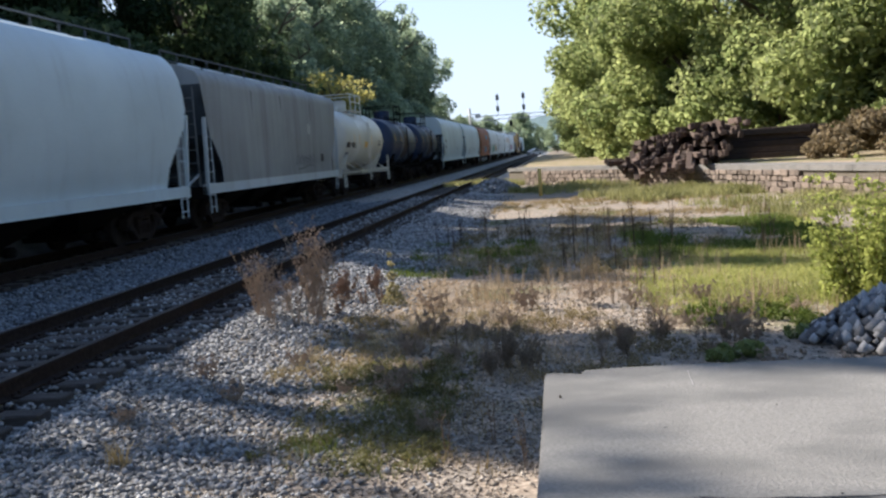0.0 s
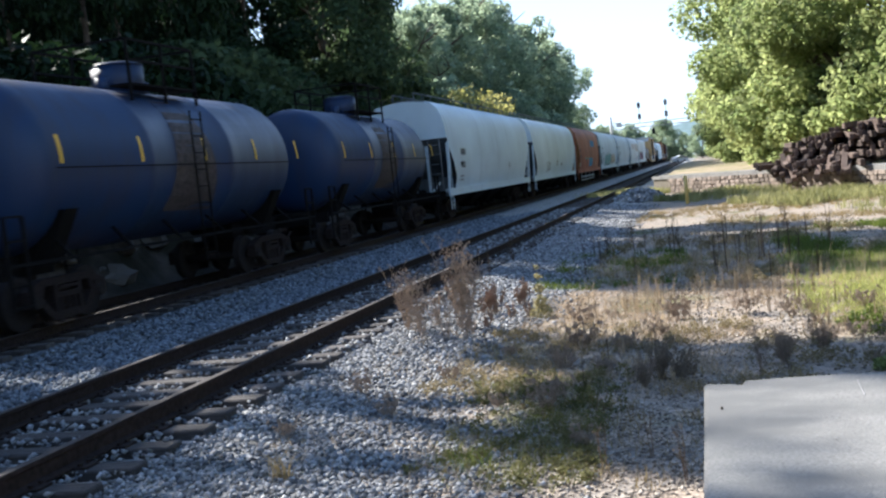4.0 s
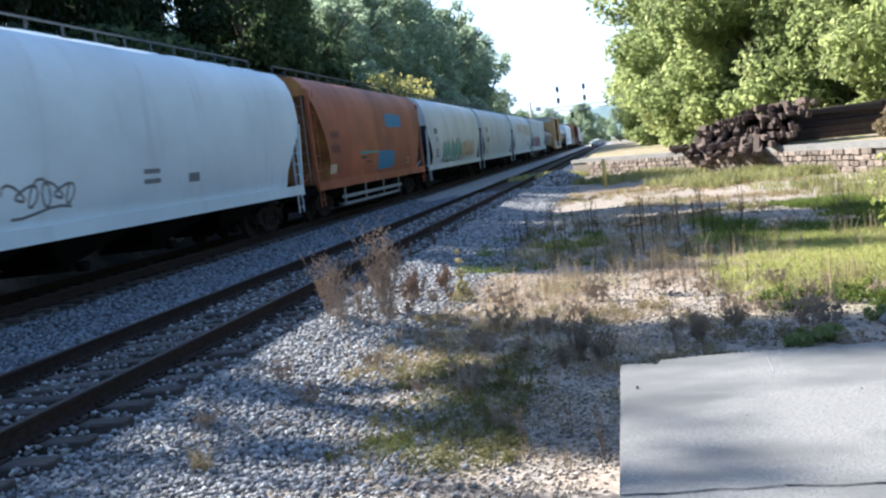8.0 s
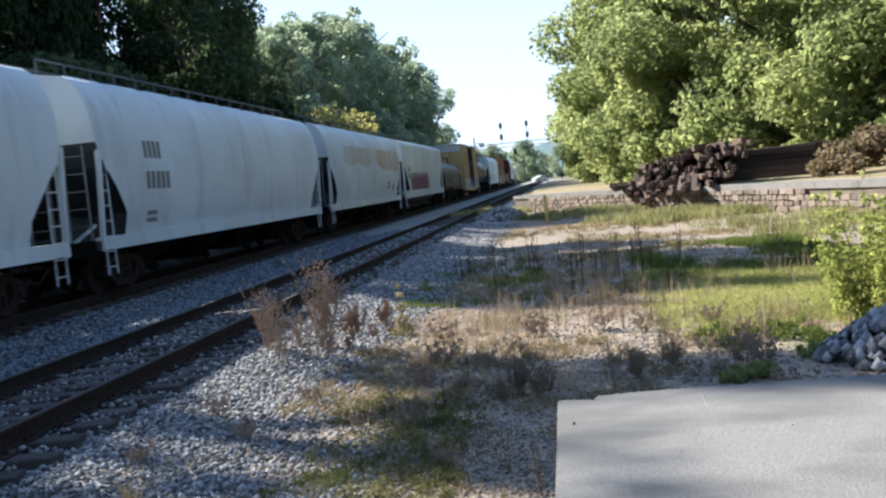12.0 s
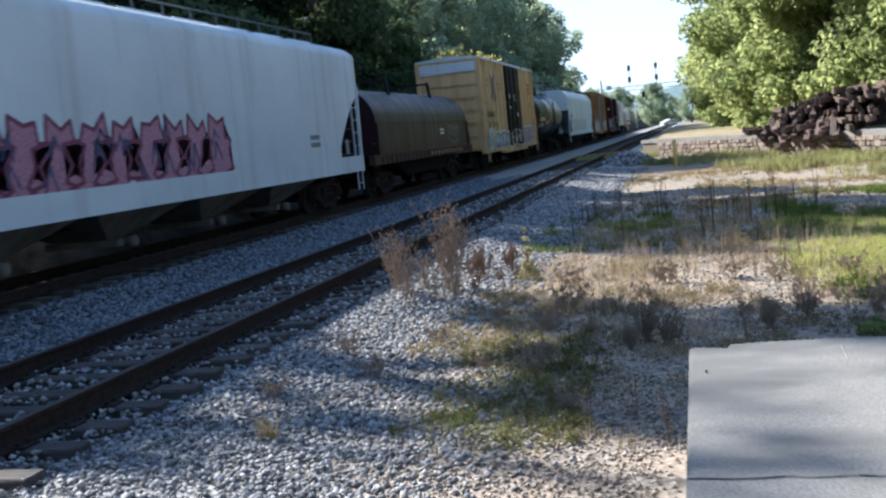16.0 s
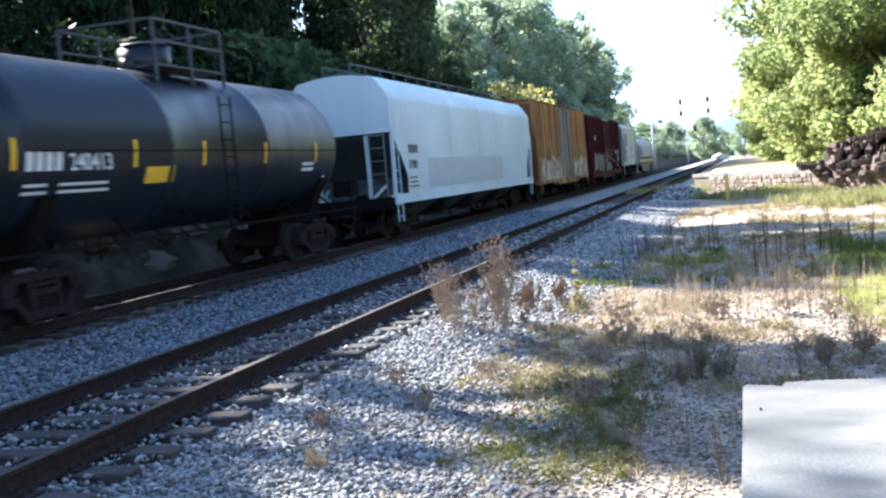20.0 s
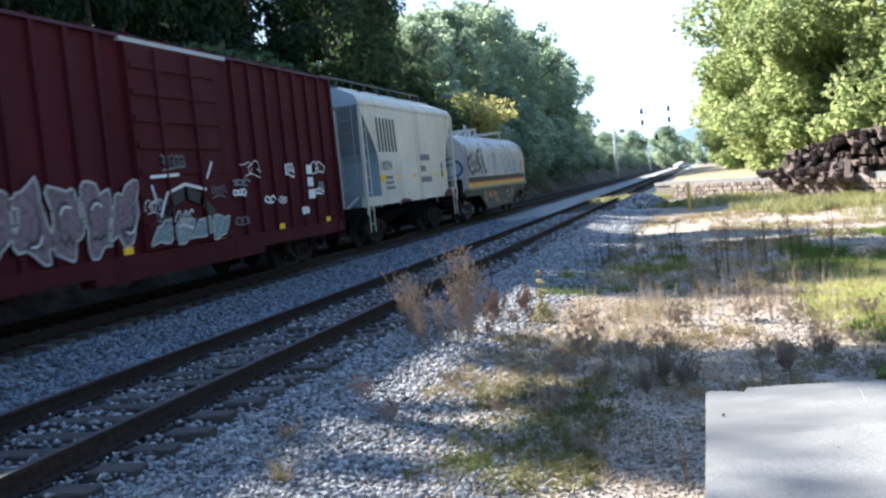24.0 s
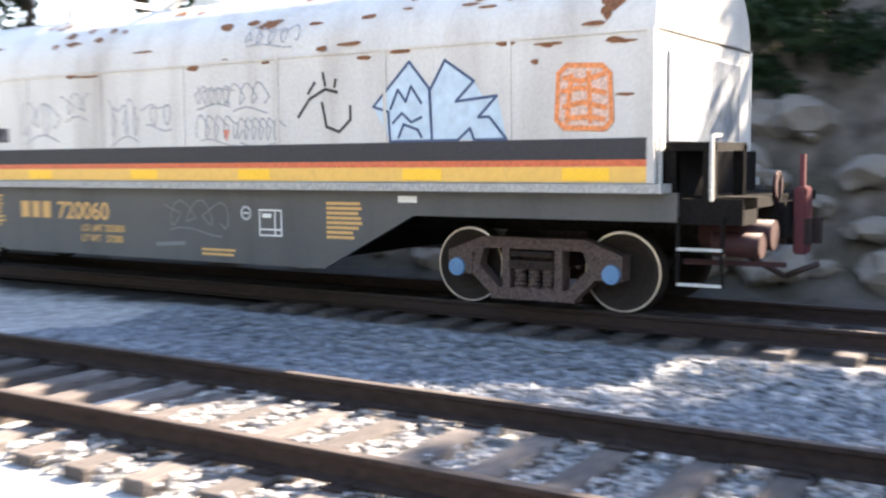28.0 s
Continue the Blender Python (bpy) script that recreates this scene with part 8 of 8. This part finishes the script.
    for x, y in ((-3.4, 9.6), (-2.9, 8.8), (-3.5, 8.0), (-2.7, 10.3)):
        put(low[r.randrange(2)], "low_weed", x, y, r.uniform(0.6, 0.9), "greyish weed in the white stone", "weed", "low dead weeds")
    russet = [weed_mesh("russet_weed", 10, 0.34, 0.22, 2, leaf_mat("russet_stem", (0.25, 0.165, 0.115), (0.44, 0.325, 0.235), 0.45), 135 + k, 0.0032, 8) for k in range(2)]
    for k in range(9):
        put(russet[k % 2], "russet_weed", r.uniform(-3.3, -2.5), r.uniform(13.3, 15.6), r.uniform(0.7, 1.25), "low russet weed at the edge of the ballast", "weed", "russet weeds")
    # mullein-like spike and straw tuft
    v, f = leaf_cloud([(0, 0, 0.08, 0.16), (0, 0, 0.25, 0.09), (0, 0, 0.42, 0.07), (0, 0, 0.58, 0.05), (0, 0, 0.7, 0.03)], 800, 0.026, 150)
    me = from_np("spike_weed", v, f, leaf_mat("straw_yellow_leaf", (0.24, 0.22, 0.10), (0.46, 0.40, 0.21), 0.4))
    put(me, "spike_weed", -2.41, 14.4, 1.05, "tall straw-yellow leafy weed spike")
    x, y = tufts(1, 60, (-3.17, -3.15), (7.0, 7.1), 0.05)
    tagged(blades("straw_tuft", x, y, 0.22, 0.5, 0.005, DRYGRASS, "small straw-yellow grass tuft in the stone"), category="grass tuft", kind="thing")
    x, y = tufts(1, 60, (-1.85, -1.8), (7.3, 7.4), 0.12)
    tagged(blades("grass_tuft", x, y, 0.18, 0.5, 0.005, GRASS, "green grass tuft at the ballast foot"), category="grass tuft", kind="thing")
    # feathery green bush
    bush = tagged(new("bush"), "feathery yellow-green bush at the side of the yard", "bush")
    bush.matrix_basis = pose(3.35, 12.3, -0.45)
    plumes = []
    for k in range(46):
        a, d, hh = r.uniform(0, 6.28), math.sqrt(r.random()), r.uniform(0.85, 1.9)
        for q in range(7):
            w = (q + 0.5) / 7
            plumes.append((0.8 * d * math.cos(a) * (0.45 + 0.55 * w), 0.75 * d * math.sin(a) * (0.45 + 0.55 * w), 0.1 + hh * w * (1 - 0.25 * d), 0.15 * (1.15 - 0.75 * w)))
    v, f = leaf_cloud(plumes, 12000, 0.035, 151)
    inst("foliage", from_np("foliage", v, f, leaf_mat("feathery_leaf", (0.22, 0.27, 0.06), (0.55, 0.57, 0.18), 0.65)), bush)
    bm = bmesh.new()
    for k in range(24):
        a = r.uniform(0, 6.28)
        tube(bm, (0.06 * math.cos(a), 0.06 * math.sin(a), 0), (0.7 * math.cos(a) * r.random(), 0.7 * math.sin(a) * r.random(), r.uniform(0.9, 1.6)), 0.012, 0.003, 4, False)
    part("woody_base", bm, STALK, bush)
    for x, y, s in ((5.6, 14.5, 1.3), (5.2, 10.6, 1.0)):
        copy_thing(bush, pose(x, y, -0.45)).scale = (s, s, s)
    # rubble mound with leafy weeds
    n = 700
    a, d = rng.uniform(0, 6.28, n), np.sqrt(rng.random(n))
    base = np.array([(1, 0, 0), (-1, 0, 0), (0, 1, 0), (0, -1, 0), (0, 0, 1), (0, 0, -1)], float)
    tri = np.array([(0, 2, 4), (2, 1, 4), (1, 3, 4), (3, 0, 4), (2, 0, 5), (1, 2, 5), (3, 1, 5), (0, 3, 5)])
    for name, cx, cy, rx, ry, hh, sz, m, label in (("rubble_mound", 3.3, 10.4, 1.1, 0.9, 0.5, 0.075, STONE, "mound of bluish grey rubble with weeds"), ("gravel_pile", -3.3, 52, 1.3, 4.5, 0.5, 0.09, STONE, "pale heap of gravel beside the siding")):
        s = sz * rng.uniform(0.5, 1.4, n)
        z = float(ground_z(cx, cy)) + hh * (1 - d ** 1.6)
        v = base[None] * s[:, None, None] * rng.uniform(0.6, 1.2, (n, 6, 1))
        v = v + np.stack([cx + rx * d * np.cos(a), cy + ry * d * np.sin(a), z], 1)[:, None, :]
        ff = (tri[None] + 6 * np.arange(n)[:, None, None]).reshape(-1, 3)
        core = np.array([(cx + rx * 0.98 * math.cos(q), cy + ry * 0.98 * math.sin(q), float(ground_z(cx, cy)) - 0.1) for q in np.linspace(0, 6.28, 13)[:-1]] + [(cx, cy, z.max() - 0.05)])
        k = 6 * n
        ff = np.concatenate([ff, np.array([(k + i, k + (i + 1) % 12, k + 12) for i in range(12)])])
        tagged(new(name, from_np(name, np.concatenate([v.reshape(-1, 3), core]), ff, m)), label, "rubble", kind="stuff")
    vines = [(13.0 + 4.4 * math.cos(q) * k, 39.2 + 2.0 * math.sin(q) * k, PLAT_TOP + 0.15 + 1.5 * (1 - k ** 1.8) + r.uniform(-0.1, 0.15), r.uniform(0.25, 0.5)) for q, k in ((r.uniform(0, 6.28), math.sqrt(r.random())) for _ in range(130))]
    v, f = leaf_cloud(vines, 9000, 0.12, 153)
    tagged(new("vine_bank", from_np("vine_bank", v, f, leaf_mat("dead_vine_leaves", (0.09, 0.07, 0.04), (0.34, 0.27, 0.16), 0.4))), "brown bank of dead vines and leaves on the platform", "dead vines", kind="stuff")
    v, f = leaf_cloud([(r.gauss(0, 0.16), r.gauss(0, 0.12), 0.06 + 0.1 * r.random(), 0.08) for _ in range(10)], 260, 0.05, 152)
    me = from_np("leafy_weed", v, f, leaf_mat("fresh_green_leaf", (0.14, 0.18, 0.055), (0.32, 0.37, 0.14), 0.45))
    for x, y, s in ((1.5, 10.0, 0.9), (1.3, 9.9, 0.7), (2.2, 10.7, 0.8)):
        put(me, "leafy_weed", x, y, s, "low fresh green leafy weed behind the slab", "weed", "leafy weeds")


build_weeds()


def build_rocks():
    """Broken rock of the cutting behind the far track."""
    r = random.Random(160)
    shapes = []
    for k in range(7):
        bm = bmesh.new()
        bmesh.ops.create_icosphere(bm, subdivisions=2, radius=1)
        for v in bm.verts:
            q = v.co * 1.7 + Vector((k * 9, 0, 0))
            v.co *= 1 + 0.5 * noise.noise(q) + 0.2 * noise.noise(q * 3)
            v.co.z *= 0.7
        shapes.append(mesh_of("rock", bm, ROCK, fix=False))
    for k in range(330):
        y = r.uniform(-30, 60) if k < 200 else r.uniform(-16, 16)
        x = -14.7 - r.random() ** 1.3 * 2.6
        ob = inst("rock", shapes[r.randrange(7)])
        s = r.uniform(0.12, 0.5)
        ob.matrix_basis = Matrix.Translation((x, y, float(ground_z(x, y)) + 0.05)) @ Euler((r.uniform(-0.4, 0.4), r.uniform(-0.4, 0.4), r.uniform(0, 6.28))).to_matrix().to_4x4() @ Matrix.Diagonal((s * r.uniform(0.7, 1.2), s * r.uniform(0.9, 1.9), s, 1))
        tagged(ob, "rough brown-grey rock in the cutting bank", "rock", "rocks of the bank")


build_rocks()


def build_far_house():
    bm = bmesh.new()
    bx(bm, -4, 4, -3, 3, -0.5, 2.6)
    house = tagged(new("house"), "small pale house with a low gable roof far down the line", "house")
    house.matrix_basis = pose(-5.4, 255, -0.6, 0, 0, 20) @ Matrix.Diagonal((0.42, 0.42, 0.42, 1))
    part("wall", bm, mat("pale_siding", (0.6, 0.6, 0.58), 0.7, 0, 0.15, 2, 0.1), house)
    bm = bmesh.new()
    pr = [(-4.4, 2.5), (0, 4.2), (4.4, 2.5), (4.4, 2.65), (0, 4.4), (-4.4, 2.65)]
    a = [bm.verts.new((x, -3.4, z)) for x, z in pr]
    b = [bm.verts.new((x, 3.4, z)) for x, z in pr]
    bm.faces.new(a)
    bm.faces.new(b[::-1])
    for i in range(6):
        bm.faces.new((a[i], a[(i + 1) % 6], b[(i + 1) % 6], b[i]))
    part("roof", bm, mat("pale_metal_roof", (0.62, 0.62, 0.62), 0.5, 0.3, 0.1, 2, 0.1), house)
    for x in (-2, 2):
        bm = bmesh.new()
        bx(bm, x - 0.5, x + 0.5, -3.05, -2.98, 0.8, 2.0)
        part("window", bm, mat("dark_glass", (0.03, 0.035, 0.04), 0.1, 0, 0.1, 2, 0), house)


build_far_house()


def build_straw():
    """Matted straw and bleached stalks over the sunny middle of the yard."""
    mat_ = leaf_mat("bleached_straw", (0.27, 0.20, 0.125), (0.54, 0.43, 0.29), 0.45)
    keep = lambda x, y: off_slab(x, y) & (np.sin(x * 1.9 + y * 0.8) + np.sin(y * 1.3 - x * 0.7) + rng.normal(0, 0.6, len(x)) > -0.7)
    x, y = tufts(1500, 18, (-2.6, 2.2), (11.8, 17.0), 0.12, keep)
    blades("straw_mat", x, y, 0.06, 1.6, 0.0055, mat_, "flattened straw and dead stalks over the yard")
    x, y = tufts(70, 18, (-2.0, 0.2), (9.2, 11.2), 0.10, keep)
    blades("straw_mat", x, y, 0.13, 0.8, 0.005, mat_, "pale straw tufts among the weeds")
    x, y = tufts(170, 12, (-2.0, 4.0), (11.0, 20.0), 0.07, keep)
    blades("straw_mat", x, y, 0.38, 0.25, 0.004, mat_, "thin standing straw stalks")
    x, y = tufts(120, 16, (-3.6, -2.1), (6.0, 16.0), 0.09)
    blades("straw_mat", x, y, 0.10, 0.9, 0.004, mat_, "dead stalks between the shoulder stones")


build_straw()



def motions():
    """The train runs towards the viewer and past; the last car's wheels turn with it."""
    for car, c0 in MOVING:
        walk(car, [(t, pose(X_MAIN, c0 - ran(t), 0)) for t in range(0, 29, 2)])
    for w, y in SPINNING:
        walk(w, [(k / 30, pose(0, y, WHEEL_R + 0.01, math.degrees(ran(k / 30) / WHEEL_R) % 360)) for k in range(0, 841)])


motions()
